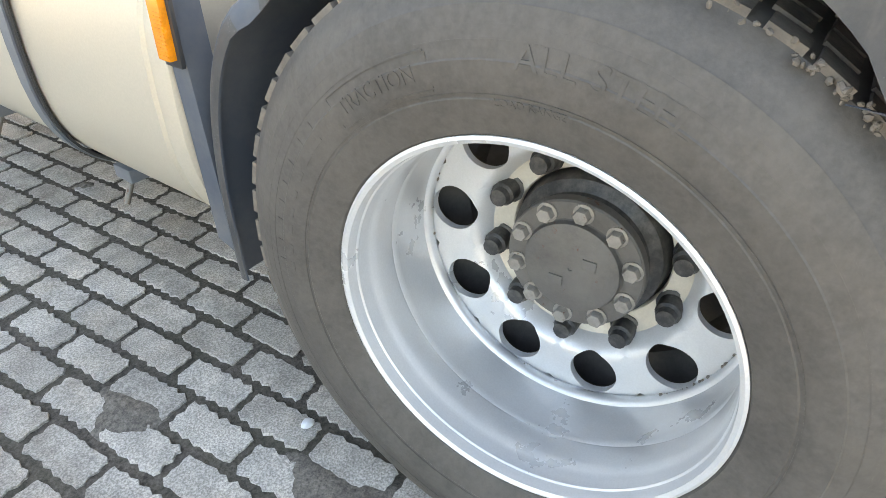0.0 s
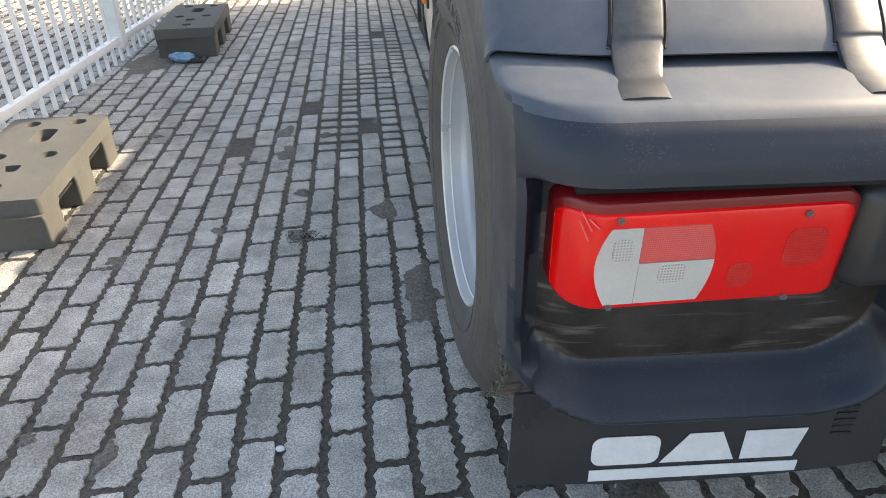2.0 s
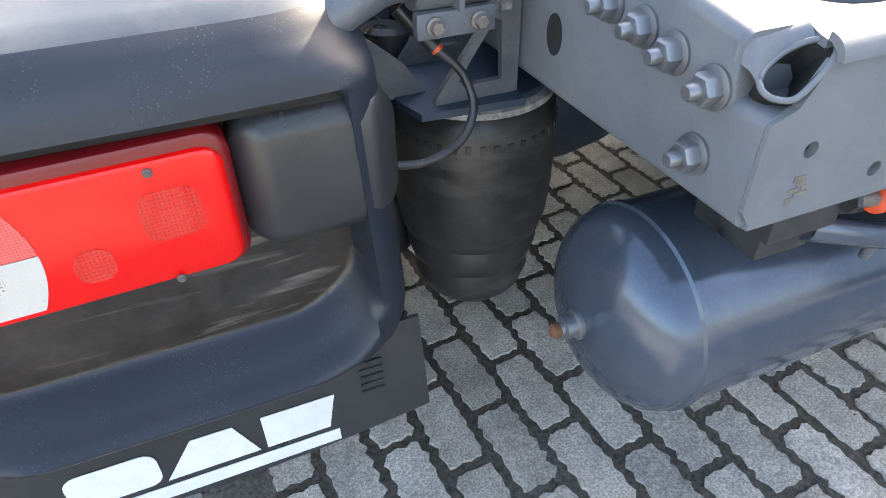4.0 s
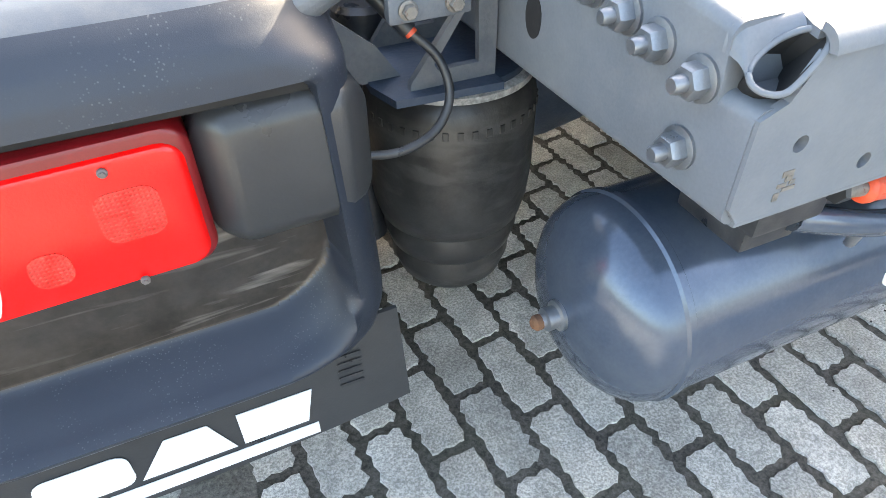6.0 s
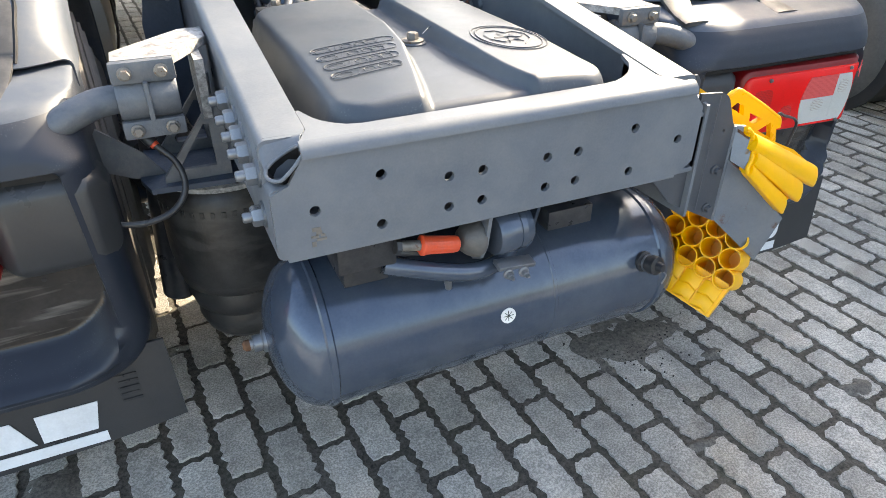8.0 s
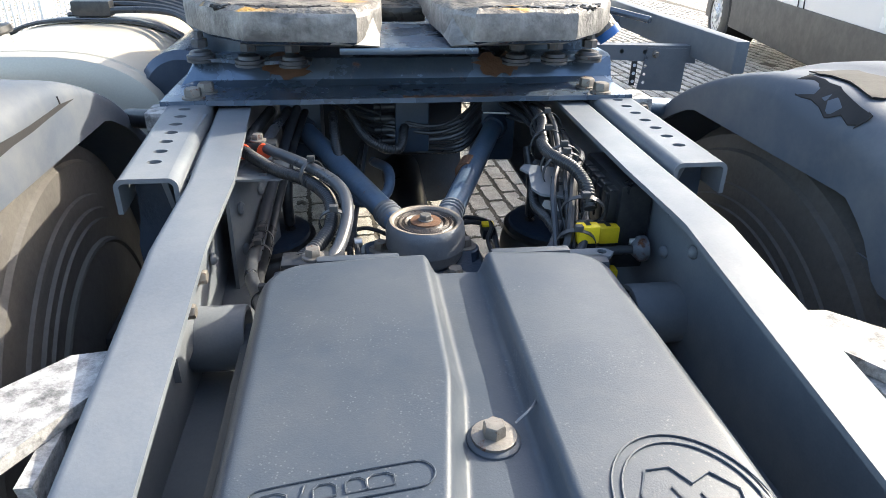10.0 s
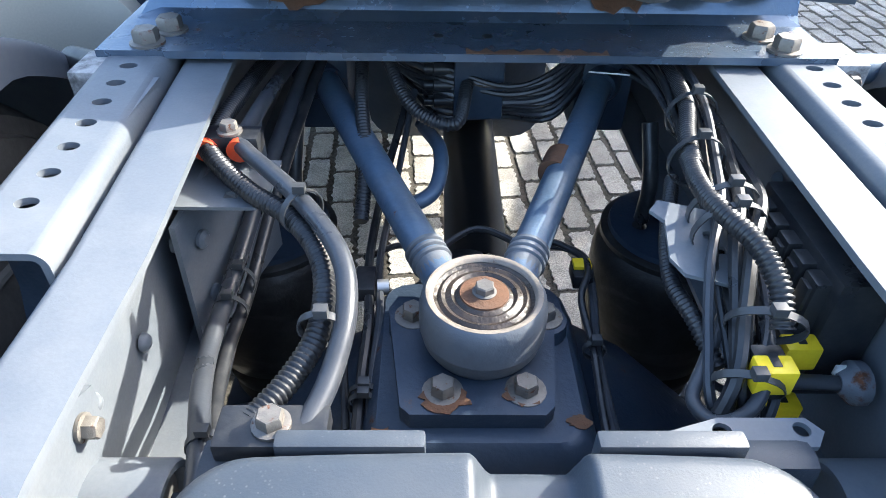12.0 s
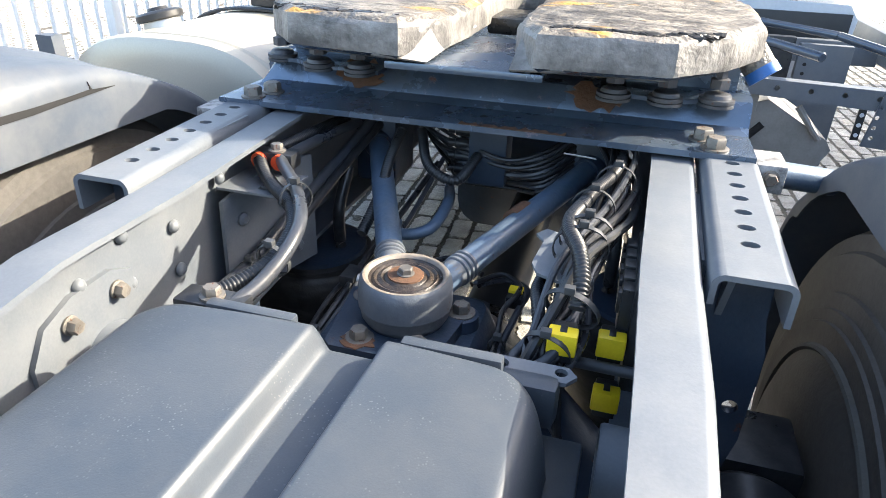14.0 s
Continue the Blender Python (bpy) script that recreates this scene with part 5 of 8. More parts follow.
# axle housing with differential dome and the triangle joint on top
axle = part("rear_axle", lathe((0, 0.96, 0.49), (1, 0, 0), [(-0.80, 0.075), (-0.45, 0.08), (-0.30, 0.11), (-0.20, 0.19), (-0.10, 0.235), (0, 0.25), (0.10, 0.235), (0.20, 0.19), (0.30, 0.11), (0.45, 0.08), (0.80, 0.075)], 36), AXLE, truck, "dark blue-grey painted rear axle housing")
part("diff_nose", lathe((0.0, 1.10, 0.50), (0, 1, 0), [(0, 0.20), (0.10, 0.17), (0.20, 0.09), (0.28, 0.07)], 28), AXLE, axle)
part("joint_block", loft([[Vector((x, y, z)) for x, y in rounded(-0.122 - g, 0.098 + g, 0.815 - g, 1.05, 0.03)] for z, g in ((0.66, 0.02), (0.745, 0.012), (0.770, 0.0), (0.776, -0.006))]), AXLE, axle, "rust-edged cast block on the axle")
part("joint_plate", loft([[Vector((x - 0.012, y, z)) for x, y in [(-0.070, 0.838), (0.062, 0.838), (0.072, 0.848), (0.090, 0.985), (0.080, 1.005), (-0.088, 1.005), (-0.098, 0.985), (-0.080, 0.848)]] for z in (0.774, 0.793, 0.797)]), AXLE, axle, "bolted joint plate")
for x, y in ((-0.050, 0.866), (0.033, 0.868), (0.065, 0.973), (-0.082, 0.973)):
    part("joint_bolt", hexbolt((x, y, 0.795), (0, 0, 1), 0.013, 0.013, 0.021), BOLT_DULL, axle, "rusty hexagon bolt")
    part("bolt_boss", lathe((x, y, 0.776), (0, 0, 1), [(0, 0.028), (0.018, 0.026), (0.0195, 0.022)], 22), AXLE, axle)
for px, py, size, seed in ((-0.047, 0.858, 0.027, 3), (0.030, 0.862, 0.021, 4), (-0.112, 0.826, 0.020, 5), (0.086, 0.845, 0.013, 6)):
    rs = random.Random(seed)
    blot = [(px + size * rs.uniform(0.6, 1.15) * math.cos(k * math.tau / 22), py + 0.7 * size * rs.uniform(0.6, 1.15) * math.sin(k * math.tau / 22)) for k in range(22)]
    part("rust_patch", plate(blot, [], 0.0008, lambda u, v, w: (u, v, (0.7978 if seed < 5 else 0.7768) + w)), RUST, axle, "patch of rust")
JC = (-0.008, 0.937, 0.79)
joint = part("ball_joint", lathe(JC, (0, 0, 1), [(0, 0.046), (0.006, 0.056), (0.018, 0.063), (0.030, 0.064), (0.033, 0.0665), (0.060, 0.0665), (0.072, 0.064), (0.077, 0.060), (0.077, 0.056), (0.070, 0.0545), (0.060, 0.0535), (0.059, 0.02)], 56), JOINT_GREY, axle, "round grey joint with greasy rubber rings")
part("rubber_seal", lathe((JC[0], JC[1], JC[2] + 0.066), (0, 0, 1), [(0, 0.054), (0.006, 0.052), (0.004, 0.048), (0.007, 0.044), (0.005, 0.040), (0.008, 0.034), (0.005, 0.030), (0.008, 0.026)], 48), RUSTY_GREASE, axle, "black greasy rubber rings")
part("worn_rim", lathe((JC[0], JC[1], JC[2] + 0.0762), (0, 0, 1), [(-0.0035, 0.0520), (0.0, 0.0540), (0.0012, 0.0560), (0.0012, 0.0598), (0, 0.0604)], 56, cap=False), WORN_RIM, axle, "worn pale rim of the joint")
part("rust_ring", lathe((JC[0], JC[1], JC[2] + 0.072), (0, 0, 1), [(0, 0.026), (0.004, 0.025), (0.005, 0.014)], 32), RUST, axle, "rust-brown ring")
part("centre_bolt", hexbolt((JC[0], JC[1], JC[2] + 0.075), (0, 0, 1), 0.0105, 0.008, 0.0125), HUB, axle, "rusty centre bolt")
for sx, tip in ((-1, (-0.236, 1.42, 0.885)), (1, (0.205, 1.42, 0.885))):
    a = Vector((JC[0] + sx * 0.038, 0.985, 0.832))
    b = Vector(tip)
    d = (b - a).normalized()
    arm = part("triangle_arm", rod(a, b, 0.0215, seg=24), ARM, truck, "blue-grey painted tubular axle arm with rust patches")
    part("arm_neck", rod(a - d * 0.02, a + d * 0.035, 0.020, 0.022, seg=20), JOINT_GREY, arm)
    for k in range(3):
        part("arm_ring", lathe(a + d * (0.035 + 0.010 * k), d, [(0, 0.0218), (0.002, 0.0245), (0.006, 0.0245), (0.008, 0.0218)], 24), JOINT_GREY, arm, "crimp ring")
    part("arm_end", lathe(b - d * 0.03, d, [(0, 0.027), (0.01, 0.032), (0.05, 0.032), (0.06, 0.02)], 20), AXLE, arm)
    part("arm_bracket", box(tip[0] - 0.045, tip[0] + 0.045, 1.40, 1.52, 0.80, 0.95, 0.012), AXLE, arm, "dark bracket")
part("rust_band", rod((0.098, 1.178, 0.856), (0.114, 1.216, 0.8605), 0.0220, seg=20), RUST, truck, "brown rust band on the arm")

# propeller shaft
shaft = part("propeller_shaft", rod((0.025, 1.36, 0.50), (0.03, 3.2, 0.62), 0.062, seg=32), SMOOTH_BLACK, truck, "glossy black propeller shaft")
part("joint_yoke", lathe((0.025, 1.30, 0.495), (0, 1, 0.06), [(0, 0.05), (0.03, 0.075), (0.06, 0.07), (0.09, 0.062)], 24), GREASE, shaft)

# air bellows, two a side
for side in (False, True):
    sx = 1 if side else -1
    for y, x in ((0.50, 0.372), (1.30, 0.335)):
        bag = part("air_bellows", lathe((sx * x, y, 0.298), (0, 0, 1), [(0.0, 0.070), (0.02, 0.088), (0.05, 0.098), (0.072, 0.092), (0.082, 0.102), (0.108, 0.109), (0.128, 0.102), (0.138, 0.114), (0.17, 0.122), (0.22, 0.126), (0.33, 0.126), (0.352, 0.122), (0.366, 0.112), (0.37, 0.108)], 56), BELLOWS, truck, "black dusty rubber air bellows", 60)
        part("bead_ring", lathe((sx * x, y, 0.664), (0, 0, 1), [(0, 0.112), (0.003, 0.119), (0.012, 0.119), (0.016, 0.112)], 48), CORRODED if y < 1 else BELLOWS, bag, "pale corroded bead ring")
        part("top_plate", lathe((sx * x, y, 0.680), (0, 0, 1), [(0, 0.108), (0.008, 0.106), (0.012, 0.09)], 40), AXLE, bag)
        if y < 1 and not side:
            for k in range(40):
                a = k * math.tau / 40
                part("bead_crimp", box(-0.004, 0.004, -0.002, 0.002, -0.006, 0.006, 0.001), BELLOWS, bag).matrix_local = Matrix.Translation((sx * x + 0.1255 * math.cos(a), y + 0.1255 * math.sin(a), 0.625)) @ Matrix.Rotation(a + math.pi / 2, 4, "Z")
        part("base_stud", rod((sx * x, y, 0.255), (sx * x, y, 0.30), 0.012, seg=12), CORRODED, bag)
        if y > 1:
            part("air_fitting", tube([(sx * x * 0.8, y - 0.02, 0.70), (sx * x * 0.8, y - 0.02, 0.78), (sx * x * 0.78, y + 0.02, 0.86)], 0.012, 10), CABLE, bag, "black air hose fitting")
    # support plate and triangular gusset above the rear bellows
    sp = part("bellows_plate", plate([(0.362, 0.36), (0.50, 0.37), (0.515, 0.42), (0.50, 0.60), (0.362, 0.60)], [], 0.010, lambda u, v, w: (sx * u, v, 0.692 + w)), AXLE, truck, "cast bellows support plate")
    tri = [(0.362, 0.690), (0.478, 0.690), (0.474, 0.712), (0.375, 0.842), (0.362, 0.848)]
    hole = [(0.385, 0.722), (0.440, 0.722), (0.444, 0.730), (0.396, 0.800), (0.387, 0.797)]
    part("gusset", plate(tri, [hole], 0.010, lambda u, v, w: (sx * u, 0.385 + w, v)), CAST, sp, "triangular cast gusset with an opening")
    part("gusset_rear", plate(tri, [hole], 0.010, lambda u, v, w: (sx * u, 0.52 + w, v)), CAST, sp)
    part("shock_absorber", rod((sx * 0.50, 0.56, 0.36), (sx * 0.472, 0.588, 0.74), 0.036, seg=20, bevel=0.008), CABLE, truck, "black shock absorber")
    bc = part("brake_cylinder", lathe((sx * 0.475, 0.70, 0.60), (0, 1, 0.1), [(0, 0.055), (0.01, 0.075), (0.09, 0.080), (0.095, 0.088), (0.11, 0.088), (0.115, 0.080), (0.19, 0.078), (0.21, 0.06)], 32), CABLE, truck, "dark brake cylinder beside the axle", 30)
    part("cylinder_bracket", box(min(sx * 0.40, sx * 0.55), max(sx * 0.40, sx * 0.55), 0.92, 1.04, 0.42, 0.68, 0.012), CABLE, bc, "dark axle bracket")
    part("trailing_beam", box(min(sx * 0.30, sx * 0.46), max(sx * 0.30, sx * 0.46), 0.72, 1.40, 0.22, 0.29, 0.02), AXLE, truck, "dark axle support beam")
# cable from the lamp cover to the chassis, with a sensor plug
cab = part("lamp_cable", tube([(-0.598, 0.335, 0.683), (-0.56, 0.322, 0.672), (-0.515, 0.318, 0.668), (-0.470, 0.325, 0.680), (-0.446, 0.338, 0.712), (-0.452, 0.355, 0.752), (-0.482, 0.372, 0.785)], 0.0055, 10, 8), CABLE, truck, "looped black lamp cable")
part("plug_sleeve", rod((-0.480, 0.371, 0.783), (-0.515, 0.395, 0.826), 0.0105, seg=12), CABLE, cab, "black plug sleeve")
part("red_seal", rod((-0.477, 0.369, 0.779), (-0.481, 0.3725, 0.785), 0.0075, seg=10), ORANGE, cab, "red seal ring")
part("plate_bracket", plate([(-0.60, 0.735), (-0.52, 0.70), (-0.47, 0.70), (-0.50, 0.745), (-0.565, 0.80)], [], 0.006, lambda u, v, w: (u, 0.43 + w, v)), CAST, truck, "grey bracket plate")

# left hoses: a corrugated pipe and a smooth one between two clamp blocks
top_clamp = part("hose_clamp_block", box(-0.330, -0.255, 1.085, 1.118, 0.932, 0.957, 0.004), CABLE, truck, "black hose clamp block with a bolt")
part("clamp_bolt", hexbolt((-0.288, 1.10, 0.957), (0, 0, 1), 0.010, 0.009, 0.014), BOLT_DULL, top_clamp)
low_clamp = part("hose_clamp_block", box(-0.222, -0.138, 0.726, 0.765, 0.885, 0.906, 0.004), CABLE, truck, "black hose clamp block with a bolt")
part("clamp_bolt", hexbolt((-0.180, 0.745, 0.906), (0, 0, 1), 0.011, 0.010, 0.015), BOLT_DULL, low_clamp)
part("clamp_foot", box(-0.235, -0.12, 0.69, 0.75, 0.84, 0.888, 0.01), COVER, low_clamp)
part("corrugated_hose", tube([(-0.30, 1.40, 0.93), (-0.307, 1.25, 0.94), (-0.314, 1.11, 0.944), (-0.302, 1.07, 0.943), (-0.254, 1.02, 0.932), (-0.200, 0.975, 0.928), (-0.163, 0.912, 0.922), (-0.158, 0.845, 0.908), (-0.176, 0.795, 0.899), (-0.200, 0.755, 0.896)], 0.0098, 12, 6, rings=0.0052), CABLE, truck, "black corrugated conduit", 60)
part("smooth_hose", tube([(-0.262, 1.40, 0.93), (-0.272, 1.25, 0.94), (-0.277, 1.11, 0.946), (-0.266, 1.075, 0.948), (-0.200, 0.993, 0.948), (-0.146, 0.905, 0.945), (-0.133, 0.845, 0.930), (-0.142, 0.790, 0.908), (-0.158, 0.745, 0.896)], 0.0095, 14, 6), HOSE, truck, "smooth grey-black hose")
for x in (-0.312, -0.276):
    part("orange_sleeve", lathe((x, 1.078, 0.944), (0, 1, 0), [(0, 0.0132), (0.009, 0.0132)], 16), ORANGE, top_clamp, "orange sealing sleeve")


def tie(c, axis, r, name="cable_tie", parent=truck):
    """A cable tie: a flat loop with its square lock and cut tail."""
    t = part(name, lathe(Vector(c) - Vector(axis).normalized() * 0.0035, axis, [(0, r), (0, r + 0.0015), (0.007, r + 0.0015), (0.007, r)], 20, cap=False), TIE, parent, "black plastic cable tie")
    a, b = frame_of(axis)
    p = Vector(c) + b * (r + 0.003)
    part("tie_lock", box(p.x - 0.006, p.x + 0.006, p.y - 0.005, p.y + 0.005, p.z - 0.003, p.z + 0.006, 0.001), TIE, t)


tie((-0.190, 0.975, 0.938), (0.7, -0.72, 0), 0.0225)
tie((-0.152, 0.838, 0.912), (0.1, 1, 0.2), 0.0225)
part("bracket_tab", plate([(-0.345, 1.005), (-0.245, 1.005), (-0.235, 1.02), (-0.235, 1.10), (-0.345, 1.10)], [rounded(-0.283, -0.268, 1.022, 1.034, 0.002)], 0.004, lambda u, v, w: (u, v, 0.917 + w)), FRAME, truck, "thin grey bracket tab with a square hole")
part("side_pipe", tube([(-0.235, 1.45, 0.95), (-0.262, 1.30, 0.892), (-0.283, 1.15, 0.842), (-0.296, 1.023, 0.800), (-0.297, 0.93, 0.795), (-0.282, 0.85, 0.81), (-0.262, 0.78, 0.82), (-0.250, 0.72, 0.82)], 0.0105, 12, 6), HOSE, truck, "grey-black air pipe along the rail")
part("side_pipe", tube([(-0.215, 1.45, 0.945), (-0.246, 1.30, 0.885), (-0.266, 1.15, 0.832), (-0.280, 1.03, 0.782), (-0.285, 0.93, 0.775), (-0.272, 0.85, 0.79), (-0.252, 0.78, 0.80)], 0.008, 10, 6), CABLE, truck, "black air pipe along the rail")
tie((-0.289, 1.03, 0.796), (0.1, 1, -0.3), 0.018)
tie((-0.291, 0.99, 0.790), (0, 1, 0), 0.018)
tie((-0.258, 0.79, 0.815), (-0.2, 1, 0), 0.018)
# inner bracket panel on the left rail
ip = part("inner_bracket", plate([(0.99, 0.72), (1.20, 0.72), (1.20, 0.92), (1.10, 0.935), (0.995, 0.90)], [disc(1.10, 0.80, 0.010)], 0.006, lambda u, v, w: (-0.338 + w + 0.25 * (u - 0.99), u, v)), FRAME, truck, "grey folded bracket plate")
for y, z in ((1.03, 0.86), (1.03, 0.78), (1.12, 0.86), (1.15, 0.76)):
    part("rivet", lathe((-0.331 + 0.25 * (y - 0.99), y, z), (1, -0.25, 0), [(0, 0.011), (0.004, 0.011), (0.008, 0.006)], 12), FRAME, ip)
part("torsion_bush", lathe((-0.35, 0.742, 0.787), (1, 0, 0), [(0, 0.046), (0.070, 0.046), (0.073, 0.044), (0.073, 0.038), (0.060, 0.037), (0.058, 0.01)], 36), FRAME, truck, "round cross tube end at the rail")
part("tube_hollow", lathe((-0.2905, 0.742, 0.787), (1, 0, 0), [(0, 0.036), (0.002, 0.035)], 30), HUB, truck, "rusty hollow tube end")
part("torsion_bush", mirror(lathe((-0.35, 0.742, 0.787), (1, 0, 0), [(0, 0.046), (0.070, 0.046), (0.073, 0.044), (0.073, 0.038), (0.060, 0.037), (0.058, 0.01)], 36), True), FRAME, truck, "round cross tube end at the rail")
part("bolt_bracket", plate([(0.63, 0.80), (0.74, 0.80), (0.80, 0.855), (0.80, 0.885), (0.765, 0.90), (0.70, 0.898), (0.655, 0.88), (0.63, 0.84)], [], 0.008, lambda u, v, w: (-0.3495 + w, u, v)), FRAME, truck, "grey bracket plate bolted to the inner rail side")
for y, z in ((0.768, 0.871), (0.688, 0.866)):
    part("rail_bolt", hexbolt((-0.341, y, z), (1, 0, 0), 0.010, 0.011, 0.0125), BOLT_DULL, truck, "bolt on the inner rail side")

# cable bundle on the right with conduit, ties, connectors and a bracket
rnd = random.Random(8)
core = [(0.235, 1.42, 0.93), (0.258, 1.29, 0.945), (0.262, 1.17, 0.942), (0.250, 1.06, 0.935), (0.238, 0.975, 0.938), (0.224, 0.91, 0.925), (0.218, 0.85, 0.895), (0.208, 0.80, 0.870)]
for k in range(11):
    a = k * 2.4
    rr = 0.010 + 0.0019 * k
    pts = [(x + math.cos(a + 0.5 * i) * rr * (1 + 0.25 * math.sin(i + k)), y, z + math.sin(a + 0.5 * i) * rr - 0.004) for i, (x, y, z) in enumerate(core)]
    pts.append((0.19 + 0.05 * math.sin(k), 0.775, 0.80 + 0.03 * math.cos(k * 2)))
    part("cable", tube(pts, rnd.choice((0.004, 0.005, 0.0065)), 8, 5), rnd.choice((CABLE, HOSE, CABLE)), truck, "black cable in a bundle")
part("corrugated_hose", tube([(0.235, 1.45, 0.93), (0.256, 1.30, 0.953), (0.246, 1.178, 0.962), (0.222, 1.09, 0.962), (0.211, 1.03, 0.960)], 0.0090, 12, 6, rings=0.0052), CABLE, truck, "black corrugated conduit", 60)
part("corrugated_hose", tube([(0.212, 1.05, 0.958), (0.203, 0.985, 0.964), (0.207, 0.935, 0.968), (0.222, 0.893, 0.966), (0.232, 0.855, 0.950), (0.232, 0.828, 0.925)], 0.0092, 12, 6, rings=0.0052), CABLE, truck, "black corrugated conduit", 60)
part("corrugated_hose", tube([(0.222, 1.10, 0.90), (0.190, 1.00, 0.892), (0.176, 0.93, 0.888), (0.184, 0.88, 0.885), (0.195, 0.835, 0.868)], 0.0078, 10, 6, rings=0.0052), CABLE, truck, "thin corrugated conduit", 60)
part("cable_loop", tube([(0.235, 0.86, 0.91), (0.225, 0.815, 0.895), (0.205, 0.785, 0.875), (0.178, 0.782, 0.862), (0.168, 0.81, 0.856), (0.185, 0.84, 0.87), (0.21, 0.88, 0.89)], 0.0065, 10, 6), HOSE, truck, "looped grey-black cable")
for c, ax, r in (((0.252, 1.165, 0.950), (0, 1, 0), 0.030), ((0.226, 1.06, 0.948), (0, 1, 0), 0.030), ((0.226, 0.975, 0.945), (-0.1, 1, 0.2), 0.034), ((0.222, 0.945, 0.942), (-0.1, 1, 0.2), 0.034), ((0.226, 0.842, 0.915), (0.3, 1, 0.5), 0.032), ((0.208, 0.806, 0.880), (0.3, 1, 0.5), 0.028)):
    tie(c, ax, r)
br = part("cable_bracket", plate([(0.165, 0.925), (0.175, 0.905), (0.225, 0.888), (0.245, 0.905), (0.235, 0.985), (0.172, 1.005), (0.160, 0.99), (0.172, 0.975)], [rounded(0.205, 0.222, 0.93, 0.94, 0.003), rounded(0.205, 0.222, 0.95, 0.96, 0.003)], 0.004, lambda u, v, w: (u, v, 0.915 + w + 0.15 * (v - 0.9))), FRAME, truck, "pale sheet-metal cable bracket")
for x, y, z in ((0.222, 0.806, 0.896), (0.276, 0.858, 0.868), (0.280, 0.850, 0.795)):
    yc = part("plug_connector", box(x - 0.014, x + 0.014, y - 0.008, y + 0.022, z - 0.026, z + 0.012, 0.003), CABLE, truck, "black plug with a yellow lock")
    part("yellow_lock", box(x - 0.0165, x + 0.0165, y - 0.013, y + 0.008, z - 0.014, z + 0.014, 0.003), CONNECTOR_YELLOW, yc, "yellow connector lock")
    part("lock_notch", box(x - 0.004, x + 0.004, y - 0.0060, y + 0.009, z + 0.011, z + 0.0148, 0.001), CABLE, yc)
ecu = part("control_unit", box(0.292, 0.346, 0.86, 1.03, 0.80, 0.945, 0.006), CABLE, truck, "black electronic control unit with plugs on the rail")
for k in range(5):
    part("unit_plug", box(0.278, 0.296, 0.872 + 0.03 * k, 0.896 + 0.03 * k, 0.865, 0.935, 0.003), SMOOTH_BLACK, ecu)
    part("plug_rib", box(0.274, 0.280, 0.876 + 0.03 * k, 0.892 + 0.03 * k, 0.90, 0.928, 0.001), CABLE, ecu)
part("bar_label", box(0.31, 0.335, 0.842, 0.846, 0.85, 0.862, 0.001), LABEL, ecu, "small white label")
part("barcode_label", box(-0.02, 0.02, -0.009, 0.009, -0.0006, 0.0006), LABEL, truck, "white tag with dark bars").matrix_local = pose(0.225, 0.985, 0.862, 30, 0, -35)
bar = part("cross_rod", rod((0.235, 0.845, 0.842), (0.318, 0.835, 0.848), 0.0075, seg=10), HOSE, truck, "dark rod with a rusty flange")
part("rusty_flange", lathe((0.312, 0.836, 0.848), (1, 0, 0), [(0, 0.009), (0.006, 0.015), (0.012, 0.021), (0.022, 0.021)], 16), FRAME_RUST, bar, "rusty round flange")
fl = part("corner_bracket", plate([(0.10, 0.745), (0.165, 0.765), (0.235, 0.765), (0.245, 0.752), (0.235, 0.738), (0.16, 0.735)], [disc(0.165, 0.752, 0.008, 12), disc(0.228, 0.754, 0.007, 12)], 0.005, lambda u, v, w: (u, v, 0.885 + w)), FRAME, truck, "grey steel bracket with two holes")
part("tray_foot", box(0.15, 0.23, 0.715, 0.745, 0.84, 0.895, 0.012), COVER, fl)

# cables around the axle joint
for name, pts, r, mat in (
        ("cable", [(-0.10, 1.40, 0.86), (-0.13, 1.25, 0.80), (-0.142, 1.10, 0.775), (-0.135, 1.0, 0.77), (-0.138, 0.90, 0.755), (-0.135, 0.80, 0.75)], 0.006, CABLE),
        ("cable", [(-0.09, 1.40, 0.87), (-0.115, 1.25, 0.79), (-0.128, 1.10, 0.775), (-0.122, 1.0, 0.772), (-0.126, 0.90, 0.757), (-0.120, 0.80, 0.75)], 0.005, HOSE),
        ("cable", [(-0.15, 1.12, 0.76), (-0.10, 1.16, 0.75), (-0.05, 1.12, 0.74), (-0.09, 1.05, 0.75), (-0.15, 1.08, 0.76), (-0.165, 1.0, 0.75), (-0.15, 0.86, 0.74)], 0.0045, CABLE),
        ("cable", [(0.05, 1.10, 0.77), (0.09, 1.14, 0.775), (0.128, 1.10, 0.785), (0.132, 1.06, 0.79), (0.118, 1.02, 0.78), (0.122, 0.95, 0.765), (0.118, 0.86, 0.755), (0.12, 0.78, 0.75)], 0.0045, CABLE),
        ("cable", [(0.06, 1.11, 0.765), (0.10, 1.15, 0.76), (0.14, 1.12, 0.765), (0.138, 1.05, 0.77), (0.128, 0.95, 0.758), (0.128, 0.86, 0.75), (0.132, 0.78, 0.745)], 0.0055, HOSE),
        ("cable", [(-0.06, 1.12, 0.77), (0.0, 1.16, 0.78), (0.06, 1.13, 0.775)], 0.005, CABLE)):
    part(name, tube(pts, r, 8, 6), mat, truck, "black cable beside the axle joint")
tie((-0.132, 0.895, 0.755), (0, 1, 0), 0.016)
tie((-0.132, 0.885, 0.752), (0, 1, 0), 0.016)
